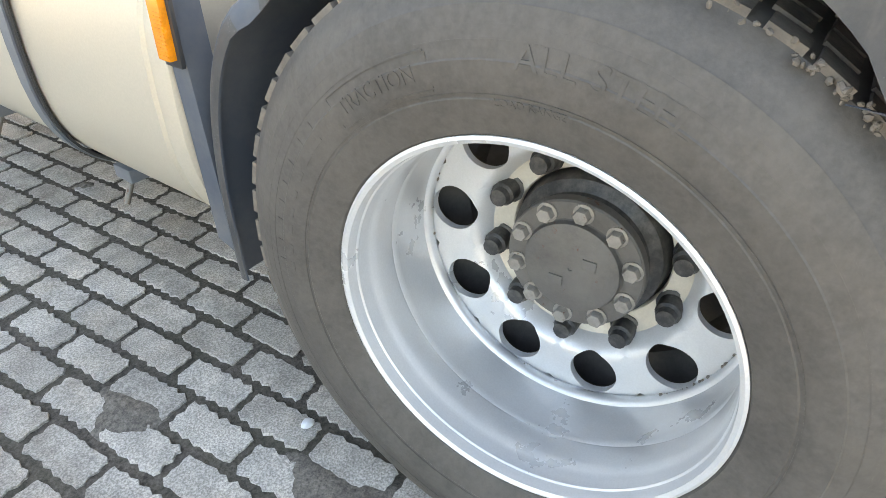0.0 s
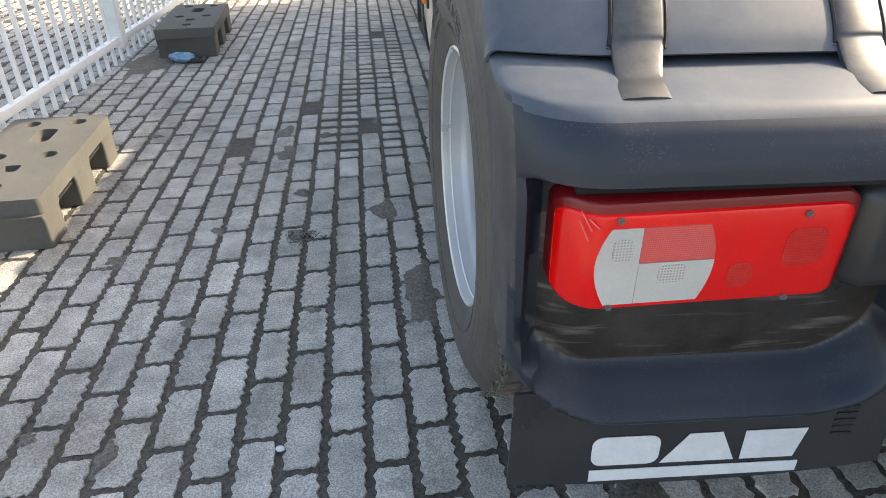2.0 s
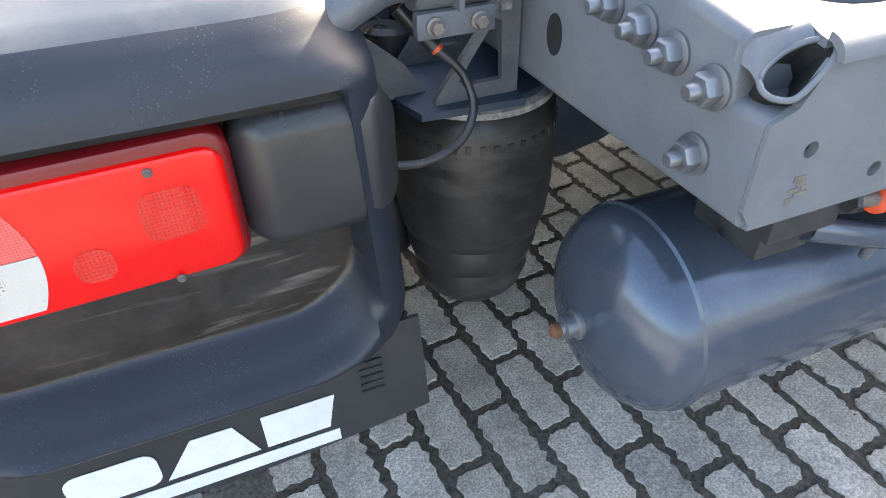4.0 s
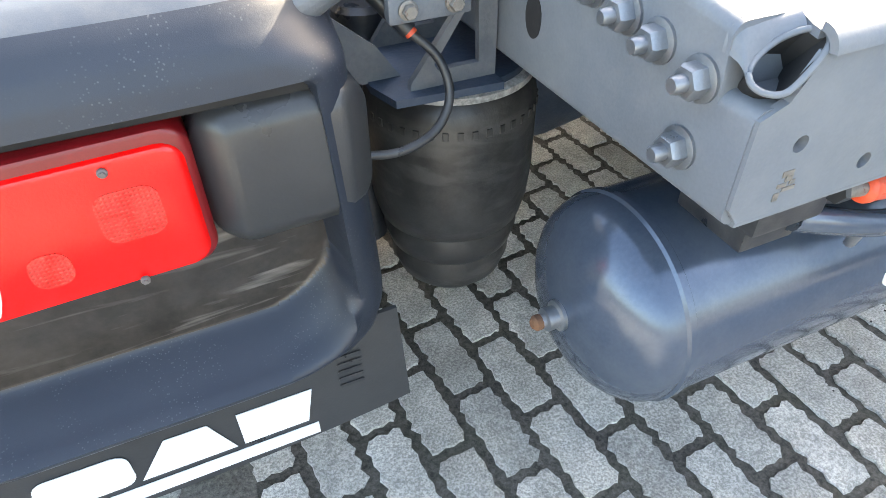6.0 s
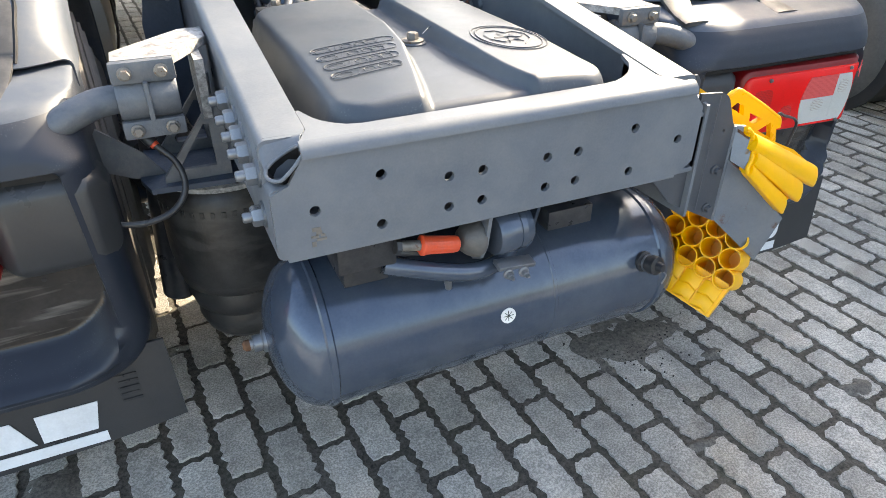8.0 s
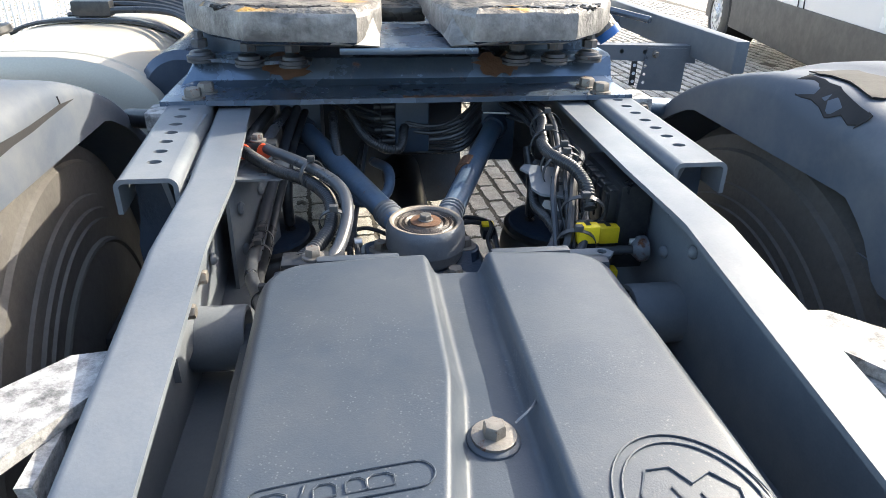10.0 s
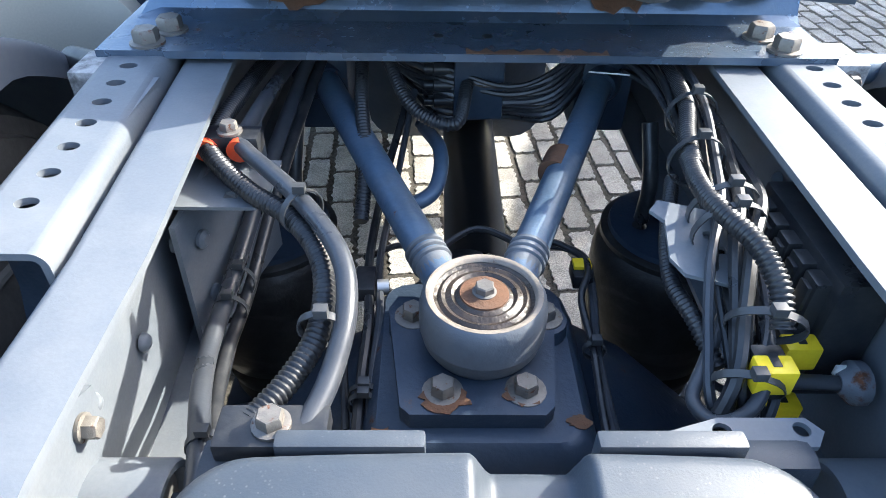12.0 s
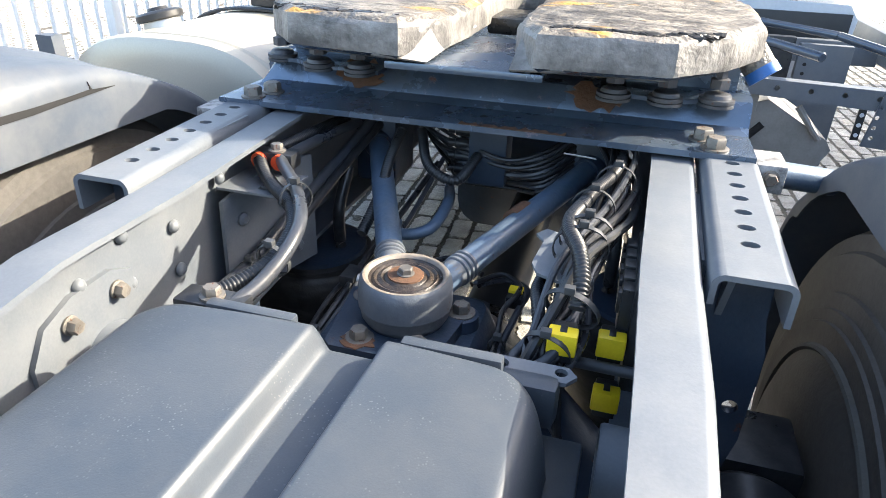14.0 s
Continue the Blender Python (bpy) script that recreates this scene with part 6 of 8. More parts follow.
tie((0.124, 0.955, 0.762), (0, 1, 0), 0.012)
pc = part("plug_connector", box(0.115, 0.14, 1.055, 1.09, 0.765, 0.785, 0.003), CABLE, truck, "small black plug with a yellow clip")
part("yellow_clip", box(0.116, 0.139, 1.068, 1.086, 0.785, 0.791, 0.002), CONNECTOR_YELLOW, pc, "yellow clip")
pc = part("plug_connector", box(-0.155, -0.13, 1.03, 1.075, 0.765, 0.785, 0.003), CABLE, truck, "small plug with a pale clip")
part("pale_ring", lathe((-0.128, 1.045, 0.775), (1, 0.1, 0), [(0, 0.010), (0.014, 0.010)], 12), ALU, pc)
part("red_tape", rod((0.1305, 0.80, 0.7475), (0.131, 0.785, 0.7465), 0.0062, seg=10), ORANGE, truck, "red tape on a cable")

# valve block and cables hanging under the mounting plate
vb = part("valve_block", box(-0.03, 0.045, 1.36, 1.42, 0.84, 0.965, 0.006), AXLE, truck, "grey valve block with black fittings")
for k in range(4):
    part("fitting", lathe((-0.03, 1.385, 0.86 + 0.026 * k), (-1, 0, 0), [(0, 0.011), (0.03, 0.011), (0.032, 0.008), (0.045, 0.008)], 12), CABLE, vb)
for k in range(9):
    y = 1.36 + 0.012 * (k % 4)
    z = 0.935 - 0.010 * k
    pts = [(-0.20 + 0.01 * k, 1.47, z + 0.02), (-0.12 + 0.006 * k, 1.42, z - 0.01 * (k % 3)), (-0.04, 1.38, z - 0.02), (0.05, 1.34 + 0.008 * k, z - 0.03 + 0.006 * (k % 2)), (0.12, 1.36, z - 0.01), (0.18, 1.42, z + 0.03), (0.22, 1.50, z + 0.04)]
    part("cable", tube(pts, (0.004, 0.0055, 0.0045)[k % 3], 8, 5), (CABLE, HOSE)[k % 3 == 1], truck, "black cable under the mounting plate")
for pts, r in (([(-0.165, 1.36, 0.93), (-0.160, 1.28, 0.90), (-0.150, 1.20, 0.86), (-0.152, 1.12, 0.82)], 0.009), ([(-0.13, 1.38, 0.93), (-0.09, 1.30, 0.89), (-0.03, 1.28, 0.875), (-0.01, 1.36, 0.90)], 0.009)):
    part("corrugated_hose", tube(pts, r, 10, 6, rings=0.0052), CABLE, truck, "thin corrugated conduit", 60)
part("curved_pipe", tube([(-0.08, 1.42, 0.80), (-0.05, 1.30, 0.82), (-0.06, 1.22, 0.80), (-0.11, 1.20, 0.79), (-0.14, 1.26, 0.79)], 0.011, 12, 8), ARM, truck, "curved blue-grey air pipe")
part("white_tag", box(-0.028, 0.028, -0.006, 0.006, -0.0008, 0.0008), LABEL, truck, "white cable tag").matrix_local = pose(0.184, 1.31, 0.94, -25, 0, -10)



# ---- ahead of the axle: mounting plate, fifth wheel, tank, front wheel, cab ----
GREASE_TOP = material("greasy_fifth_wheel_top", (0.085, 0.078, 0.071), 0.5, 0.1, 0.5, 11, 48, 1.0, dust=0.9, dust_colour=(0.40, 0.36, 0.30), speckle=0.3, seed=5)
add_streaks(GREASE_TOP, (0.60, 0.33, 0.06), (3.0, 6.0, 2.0), 0.60, 0.68, 0.9)
for nd in GREASE_TOP.node_tree.nodes:
    if nd.bl_idname == "ShaderNodeBump":
        nd.inputs["Distance"].default_value = 0.010
STUD_STEEL = material("dark_stud_steel", (0.085, 0.09, 0.10), 0.45, 0.4, 0.3, 40, 260, 0.3, rust=0.22)
PLATE_BLUE = material("mounting_plate_paint", (0.105, 0.148, 0.21), 0.25, 0.55, 0.2, 7, 160, 0.2, rust=0.14, dust=0.25, seed=6)
# runs on unseen to y 2.35 to keep sun off the ground below
prof = [(1.238, 0.994), (1.352, 0.994), (1.368, 1.004), (1.378, 1.030), (1.388, 1.043), (1.405, 1.047), (1.62, 1.047), (1.66, 1.040), (1.68, 1.0), (2.35, 0.998)]
rings = []
for x in (-0.482, -0.470, -0.44, 0.0, 0.42, 0.44, 0.452):
    flat = abs(x) > 0.455
    rings.append([Vector((x, y, 0.994 if flat else z)) for y, z in prof] + [Vector((x, y, (0.994 if flat else z) - 0.010)) for y, z in prof[::-1]])
mount = part("mounting_plate", loft(rings), PLATE_BLUE, truck, "blue-grey corrugated steel mounting plate with rust", 30)
for sx in (-1, 1):
    for x, y in ((0.424 if sx < 0 else 0.392, 1.262), (0.408 if sx < 0 else 0.376, 1.306)):
        part("plate_bolt", hexbolt((sx * x, y, 0.994), (0, 0, 1), 0.0165, 0.016, 0.022), BOLT_DULL, mount, "large weathered hexagon bolt")
    for k, (x, y) in enumerate(((0.425, 1.385), (0.322, 1.335), (0.235, 1.325)) if sx < 0 else ((0.390, 1.355), (0.308, 1.335), (0.224, 1.33))):
        st = part("stud_nut", lathe((sx * x, y, 1.040), (0, 0, 1), [(0, 0.029), (0.005, 0.029), (0.0055, 0.026), (0.007, 0.026), (0.0075, 0.029), (0.013, 0.029), (0.014, 0.023), (0.020, 0.021), (0.022, 0.016)], 22), STUD_STEEL, mount, "stacked washers on a stud")
        part("nut", lathe((sx * x, y, 1.069), (0, 0, 1), [(0, 0.0165), (0.015, 0.0165), (0.017, 0.010), (0.030, 0.009)], 6), STUD_STEEL, st)
    rings = [[Vector((sx * (0.20 + 0.22 * u), 1.345 + 0.03 * u + 0.012 * math.sin(u * 9) + dy, 1.041 + dz)) for dy, dz in ((-0.018, 0), (-0.018, 0.007), (0.03, 0.007), (0.03, 0))] for u in [k / 14 for k in range(15)]]
    part("wavy_shim", loft(rings), PLATE_BLUE, mount)
    rs = random.Random(31 + sx)
    stain = [(math.cos(k * math.tau / 26) * 0.052 * rs.uniform(0.7, 1.15), math.sin(k * math.tau / 26) * 0.020 * rs.uniform(0.55, 1.2)) for k in range(26)]
    part("rust_stain", plate(stain, [], 0.0012, lambda u, v, w: (sx * (0.255 if sx < 0 else 0.195) + u, 1.376 + v * 0.9, 1.0265 + 1.15 * v + w + 0.003)), RUST, mount, "rust stain under a stud")
rs = random.Random(77)
edge = [(x, 1.2385) for x in np.linspace(0.16, -0.02, 12)] + [(x, 1.2385 + rs.uniform(0.003, 0.022)) for x in np.linspace(-0.02, 0.16, 22)]
part("rust_edge", plate(edge, [], 0.0010, lambda u, v, w: (u, v, 0.9944 + w)), RUST, mount, "rusted front edge of the plate")
for x in (-0.055, 0.01):
    part("small_hole", lathe((x, 1.30, 0.9925), (0, 0, 1), [(0, 0.007), (0.0022, 0.007)], 14), DARK, mount)

# fifth wheel coupling
half = [(0.045, 1.86), (0.052, 1.78), (0.052, 1.62), (0.052, 1.42), (0.060, 1.28), (0.106, 1.176), (0.20, 1.184), (0.308, 1.200), (0.390, 1.300), (0.455, 1.43), (0.470, 1.70), (0.445, 1.88), (0.38, 2.02), (0.24, 2.10), (0.0, 2.13)]
shape = [(x, y) for x, y in half] + [(-x, y) for x, y in half[::-1][1:]] + [(-0.03, 1.885), (0.0, 1.895), (0.03, 1.885)]
dense = []
for k in range(len(shape)):
    a, b = Vector(shape[k]), Vector(shape[(k + 1) % len(shape)])
    n = max(1, int((b - a).length / 0.025))
    dense += [a.lerp(b, i / n) for i in range(n)]
rnd = random.Random(21)


def wheel_plate_z(y, low):
    return low + 0.004 * sstep(1.36, 1.17, y)


rings = []
for z, inset, rag in ((1.094, 0.034, 0.0), (1.099, 0.016, 0.0), (1.106, 0.002, 0.0005), (1.112, 0.0, 0.0005), (1.148, 0.0, 0.0015), (1.155, 0.003, 0.003), (1.162, 0.016, 0.003)):
    ring = []
    for k, p in enumerate(dense):
        a, b = dense[k - 1], dense[(k + 1) % len(dense)]
        t = (b - a).normalized()
        nrm = Vector((-t.y, t.x))
        q = p + nrm * (inset + rnd.uniform(-rag, rag))
        ring.append(Vector((q.x, q.y, wheel_plate_z(q.y, z) + rnd.uniform(-rag, rag) * 0.8)))
    rings.append(ring)
bm = bmesh.new()
vs = [[bm.verts.new(p) for p in ring] for ring in rings]
m = len(dense)
for q, w in zip(vs, vs[1:]):
    for k in range(m):
        bm.faces.new((q[k], q[(k + 1) % m], w[(k + 1) % m], w[k]))
for loop in (vs[0], vs[-1]):
    es = [e for k in range(m) for e in [bm.edges.get((loop[k], loop[(k + 1) % m]))] if e]
    bmesh.ops.triangle_fill(bm, use_beauty=True, edges=es)
fifth = part("fifth_wheel", bm, GREASE_TOP, truck, "grey fifth wheel coupling plate with dried grease and sand", 28)
for x0, x1, y0, s in ((-0.36, -0.13, 1.245, 1), (0.13, 0.36, 1.245, 1)):
    bm = bmesh.new()
    for k in range(120):
        u = k / 119
        x = x0 + (x1 - x0) * u
        y = y0 - 0.022 + 0.05 * max(0, abs(x) - 0.28) / 0.08 + rnd.uniform(-0.008, 0.008)
        bmesh.ops.create_icosphere(bm, subdivisions=1, radius=rnd.uniform(0.003, 0.010), matrix=Matrix.LocRotScale((x, y, wheel_plate_z(y, 1.158)), Euler((rnd.uniform(-0.3, 0.3), rnd.uniform(-0.3, 0.3), rnd.uniform(-0.4, 0.4))), (2.2, 0.9, 0.7)))
    part("grease_ridge", bm, GREASE, fifth, "ridge of pushed-up black grease")["kind"] = "stuff"
FIFTH_SIDE = material("cast_fifth_wheel_side", (0.13, 0.125, 0.12), 0.5, 0.05, 0.45, 7, 60, 0.6, dust=0.95, dust_colour=(0.40, 0.385, 0.36), speckle=0.16, seed=9)
for nd in FIFTH_SIDE.node_tree.nodes:
    if nd.bl_idname == "ShaderNodeBump":
        nd.inputs["Distance"].default_value = 0.008
fifth.data.materials.append(FIFTH_SIDE)
fifth.data.materials.append(PLATE_BLUE)
for p in fifth.data.polygons:
    if abs(p.normal.z) < 0.9 and p.center.z < 1.158:
        p.material_index = 1 if p.center.z > 1.1085 else 2
# sloping entry ramps on both sides of the throat, and the shelf below it
for sx in (-1, 1):
    a, b, c, d = (Vector((sx * x, y, z)) for x, y, z in ((0.150, 1.178, 1.110), (0.078, 1.260, 1.158), (0.050, 1.47, 1.120), (0.066, 1.20, 1.100)))
    bm = loft([[a, b], [d, c]], closed=False, cap=False)
    part("entry_ramp", thicken(bm, 0.006), FIFTH_SIDE, fifth, "sloping worn ramp beside the throat")
for sx in (-1, 1):
    part("pedestal", loft([[Vector((sx * x, y, z)) for x, y in ((0.24, 1.45), (0.43, 1.45), (0.43, 1.85), (0.24, 1.85))] for z in (1.047, 1.075, 1.10)]), PLATE_BLUE, fifth, "dark pedestal bracket")
part("under_beam", box(-0.14, 0.12, 1.20, 1.50, 1.084, 1.097, 0.004), PLATE_BLUE, fifth)
part("jaw", box(-0.062, 0.062, 1.60, 1.76, 1.085, 1.12, 0.01), GREASE, fifth, "black greased jaw in the throat")
lever = part("release_lever", rod((0.420, 1.47, 1.135), (0.462, 1.45, 1.086), 0.030, 0.027, seg=20), GREASE_TOP, fifth, "greasy round cap with a blue rim")
part("blue_rim", rod((0.460, 1.451, 1.089), (0.471, 1.446, 1.075), 0.0285, seg=20), material("blue_plastic", (0.03, 0.14, 0.42), 0.4, 0, 0.1, 20, 200, 0.05), lever, "blue rim")

# fuel tank on the left with straps, filler neck and end strip
TCX, TCZ = -0.885, 0.690


def tank_section(y, g=0.0):
    ring = []
    for k in range(48):
        a = k * math.tau / 48
        c, s = math.cos(a), math.sin(a)
        p = 2.9
        rx, rz = 0.345 - g, 0.325 - g
        ring.append(Vector((TCX + rx * math.copysign(abs(c) ** (2 / p), c), y, TCZ + rz * math.copysign(abs(s) ** (2 / p), s))))
    return ring


fuel = part("fuel_tank", loft([tank_section(1.600, 0.06), tank_section(1.604, 0.025), tank_section(1.612, 0.006), tank_section(1.630, 0.0), tank_section(1.644, 0.0), tank_section(1.650, 0.008), tank_section(1.664, 0.008), tank_section(1.670, 0.002), tank_section(3.55, 0.002), tank_section(3.57, 0.04)]), PALE_ALU, truck, "pale aluminium fuel tank with dark straps", 30)
for y in (2.12, 2.78, 3.30):
    part("tank_strap", loft([tank_section(y - 0.030, -0.003), tank_section(y - 0.030, -0.009), tank_section(y + 0.030, -0.009), tank_section(y + 0.030, -0.003)], cap=False), SMOOTH_BLACK, fuel, "black rubber-lined tank strap")
    part("strap_steel", loft([tank_section(y - 0.018, -0.008), tank_section(y - 0.018, -0.013), tank_section(y + 0.018, -0.013), tank_section(y + 0.018, -0.008)], cap=False), FRAME, fuel, "grey strap steel")
    part("strap_foot", box(-1.10, -0.98, y - 0.035, y + 0.035, 0.325, 0.362, 0.006), FRAME, fuel, "strap foot bracket")
    part("strap_stud", rod((-1.07, y, 0.34), (-1.115, y - 0.01, 0.27), 0.008, seg=10), BOLT_DULL, fuel)
neck = part("filler_neck", lathe((-1.02, 1.80, 0.985), (-0.25, 0, 1), [(0, 0.052), (0.035, 0.050)], 28), ALU, fuel, "filler neck")
part("filler_cap", lathe((-1.029, 1.80, 1.020), (-0.25, 0, 1), [(0, 0.060), (0.004, 0.064), (0.018, 0.064), (0.024, 0.056), (0.026, 0.030), (0.034, 0.026), (0.035, 0.01)], 18), SMOOTH_BLACK, neck, "black filler cap")
strip = part("end_strip", plate([(1.560, 0.40), (1.602, 0.42), (1.602, 1.0), (1.565, 1.0)], [], 0.05, lambda u, v, w: (-1.232 + 0.30 * max(0, 0.72 - v) ** 2 + w, u, v)), GUARD_DUSTY, truck, "dark speckled plastic strip beside the tank")
refl = part("side_reflector", box(-1.2525, -1.232, 1.553, 1.583, 0.777, 0.885, 0.004), AMBER, strip, "amber side reflector")
part("reflector_base", box(-1.240, -1.232, 1.545, 1.587, 0.765, 0.895, 0.002), SMOOTH_BLACK, strip)
for k in range(12):
    part("reflector_rib", box(-1.2535, -1.2515, 1.5535, 1.574, 0.784 + 0.0058 * k, 0.7868 + 0.0058 * k), AMBER, refl)

# front wheel and its flap
fw = part("front_wheel", lathe((-1.21, 4.72, 0.49), (1, 0, 0), [(0, 0.30), (0.0, 0.42), (0.012, 0.47), (0.03, 0.497), (0.27, 0.497), (0.30, 0.42), (0.30, 0.30)], 64), RUBBER, truck, "black front tyre")
part("front_rim", lathe((-1.205, 4.72, 0.49), (1, 0, 0), [(0, 0.31), (-0.006, 0.305), (0.03, 0.28), (0.05, 0.22), (0.0, 0.15), (-0.05, 0.13), (-0.055, 0.05)], 40), SILVER, fw, "silver front rim")
part("front_flap", box(-1.22, -0.85, 4.08, 4.10, 0.20, 0.62, 0.006), SMOOTH_BLACK, truck, "black flap behind the front wheel")
# tread platform behind the cab with hoses
part("tread_platform", plate([(-1.0, 2.55), (-0.40, 2.55), (-0.40, 3.35), (-1.0, 3.35)], [disc(-0.95 + 0.06 * i, 2.60 + 0.075 * j, 0.018, 8, 0.012) for i in range(9) for j in range(9)], 0.02, lambda u, v, w: (u, v, 1.035 - w)), ALU, truck, "perforated aluminium tread platform")
for k in range(5):
    part("hose", tube([(-0.98, 2.22 + 0.03 * k, 1.02 + 0.012 * k), (-0.80, 2.10 + 0.05 * k, 1.05 + 0.01 * k), (-0.64, 2.05 + 0.05 * k, 1.05), (-0.55, 1.95 + 0.04 * k, 1.02), (-0.50, 1.80, 0.98)], 0.010, 8, 6), CABLE, truck, "black air hose laid over the tank")
part("hose_plug", box(-0.93, -0.82, 2.10, 2.15, 1.03, 1.075, 0.008), CABLE, truck, "black hose coupling")
# grey air vessel beside the left guard
part("side_vessel", rod((-0.54, 1.66, 0.90), (-0.54, 2.50, 0.90), 0.11, seg=40, bevel=0.02), TANK, truck, "blue-grey air vessel beside the rail")
part("bracket", box(-0.50, -0.455, 1.19, 1.26, 0.945, 0.985, 0.004), CORRODED, truck, "galvanised bracket at the strip")
part("strut", rod((-0.58, 1.36, 0.93), (-0.47, 1.27, 0.95), 0.02, seg=14), CABLE, truck, "dark rubber hose stub")
part("strut", rod((0.60, 1.36, 0.93), (0.455, 1.30, 0.955), 0.022, seg=14), ARM, truck, "blue-grey tube stub")
rb = part("bracket", box(0.455, 0.50, 1.24, 1.32, 0.94, 0.985, 0.004), CORRODED, truck, "galvanised bracket at the strip")
part("bracket_bolt", hexbolt((0.478, 1.24, 0.965), (0, -1, 0), 0.010, 0.010, 0.013), BOLT_DULL, rb)

# open side frame on the right ahead of the mudguard
sf = part("side_frame", plate([(0.46, 0.893), (1.08, 0.862), (1.08, 0.922), (0.46, 0.934)], [disc(0.55 + 0.085 * k, 0.912 - 0.0022 * k, 0.0075, 10) for k in range(6)], 0.045, lambda u, v, w: (u, 2.18 + w, v)), FRAME, truck, "grey perforated frame rail for the missing side skirt", 30)
part("long_rail", box(1.055, 1.10, 1.90, 3.5, 0.885, 0.985, 0.006), FRAME, sf)
part("inner_rail", box(0.47, 1.06, 2.86, 2.90, 0.87, 0.95, 0.006), FRAME, sf)
part("hanging_plate", plate([(0.875, 0.775), (1.04, 0.765), (1.04, 0.915), (0.895, 0.918)], [disc(0.895, 0.80 + 0.028 * k, 0.006, 10) for k in range(4)], 0.005, lambda u, v, w: (u, 2.172 + w, v)), FRAME, sf, "perforated hanging plate")
part("plate_bolt", hexbolt((0.925, 2.172, 0.897), (0, -1, 0), 0.009, 0.010, 0.013), BOLT_DULL, sf)
part("hanging_strip", box(0.852, 0.872, 2.19, 2.196, 0.785, 0.87, 0.001), SMOOTH_BLACK, sf, "black perforated strip")
for k in range(3):
    part("strip_hole", lathe((0.862, 2.189, 0.80 + 0.028 * k), (0, -1, 0), [(0, 0.006), (0.0012, 0.006)], 10), WHITE_PRINT, sf)
for p, q in (((0.40, 2.85, 1.0), (0.735, 2.22, 0.992)), ((0.57, 2.95, 1.0), (0.86, 2.62, 0.998)), ((0.86, 2.62, 0.998), (1.00, 2.42, 0.975))):
    part("top_bar", rod(p, q, 0.0135, seg=10, bevel=0.003), TANK, sf, "blue-grey tube with a bent tip")
part("dark_panel", box(0.50, 0.74, 2.62, 2.66, 0.72, 0.985, 0.004), CABLE, sf, "black panel behind the frame")
part("pale_panel", box(0.76, 0.92, 2.64, 2.67, 0.56, 0.965, 0.004), FRAME, sf, "grey sheet panel with a row of holes")
for k in range(3):
    part("panel_hole", lathe((0.785, 2.638, 0.90 - 0.03 * k), (0, -1, 0), [(0, 0.006), (0.0015, 0.006)], 10), DARK, sf)
CASING = material("weathered_grey_casing", (0.26, 0.26, 0.255), 0.6, 0.05, 0.2, 7, 150, 0.3, dust=0.5, dust_colour=(0.14, 0.135, 0.125))
bb = part("grey_casing", loft([[Vector((x, y, z)) for x, z in ((0.50, 0.66), (0.505, 0.80), (0.53, 0.842), (0.628, 0.870), (0.80, 0.772), (0.818, 0.745), (0.772, 0.648), (0.70, 0.60), (0.56, 0.60))] for y in (2.205, 2.215, 2.50)]), CASING, truck, "weathered grey angular casing hung from the right rail", 25)
part("casing_slot", rod((0.565, 2.204, 0.725), (0.625, 2.204, 0.80), 0.011, seg=8), DARK, bb, "dark slot")
part("casing_tab", rod((0.705, 2.20, 0.86), (0.775, 2.19, 0.775), 0.010, 0.008, seg=8), CASING, bb, "raised pale tab")
part("casing_lug", box(0.52, 0.60, 2.20, 2.24, 0.83, 0.885, 0.008), CASING, bb)
fair = part("side_fairing", loft([[Vector((x, y, z)) for x, z in ((0.50, 0.86), (0.97, 0.86), (0.985, 1.01), (0.95, 1.06), (0.52, 1.07), (0.50, 1.055))] for y in (2.95, 2.98, 3.56)]), VAN_WHITE, truck, "white side fairing", 30)
part("fairing_edge", box(0.52, 0.965, 2.942, 2.952, 0.865, 1.03, 0.003), SMOOTH_BLACK, fair)

# cab, whose shade falls over the lane
def cab_ring(z, g, y1):
    return [Vector((x, y, z)) for x, y in rounded(-1.25 + g, 1.25 - g, 4.15 + g, y1 - g, 0.12)]


cabin = part("cab_body", loft([cab_ring(0.55, 0.03, 6.6), cab_ring(1.2, 0.0, 6.6), cab_ring(2.2, 0.0, 6.55), cab_ring(3.7, 0.03, 6.3), cab_ring(4.0, 0.12, 6.1)]), CAB, truck, "grey cab body", 30)
# high panels added out of view, only to shade the lane beside the truck
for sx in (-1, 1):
    part("roof_deflector", plate([(4.2, 3.0), (2.30, 2.95), (2.30, 4.0), (4.2, 4.0)], [], 0.03, lambda u, v, w: (sx * (1.205 + w), u, v)), CAB, cabin, "grey panel added out of view to shade the lane")
part("cab_back_panel", box(-1.0, 1.0, 4.10, 4.152, 0.95, 1.9, 0.02), DARK, cabin, "black panel behind the cab")
for k in range(7):
    part("coiled_line", tube([(-0.35 + 0.1 * k, 4.09, 1.6), (-0.36 + 0.1 * k, 4.0, 1.3), (-0.34 + 0.1 * k, 3.9, 1.12), (-0.30 + 0.1 * k, 3.7, 1.08)], 0.012, 8, 6), CABLE, cabin, "black air line")
# unseen gearbox mass, added to stop sun passing through the chassis
part("gearbox", loft([[Vector((x * s, y, 0.62 + z * s)) for x, z in rounded(-0.30, 0.30, -0.28, 0.28, 0.10)] for y, s in ((2.05, 0.45), (2.12, 0.8), (2.5, 0.95), (2.9, 1.1), (3.6, 1.2))]), AXLE, truck, "dark gearbox mass added unseen between the rails to block sun", 40)



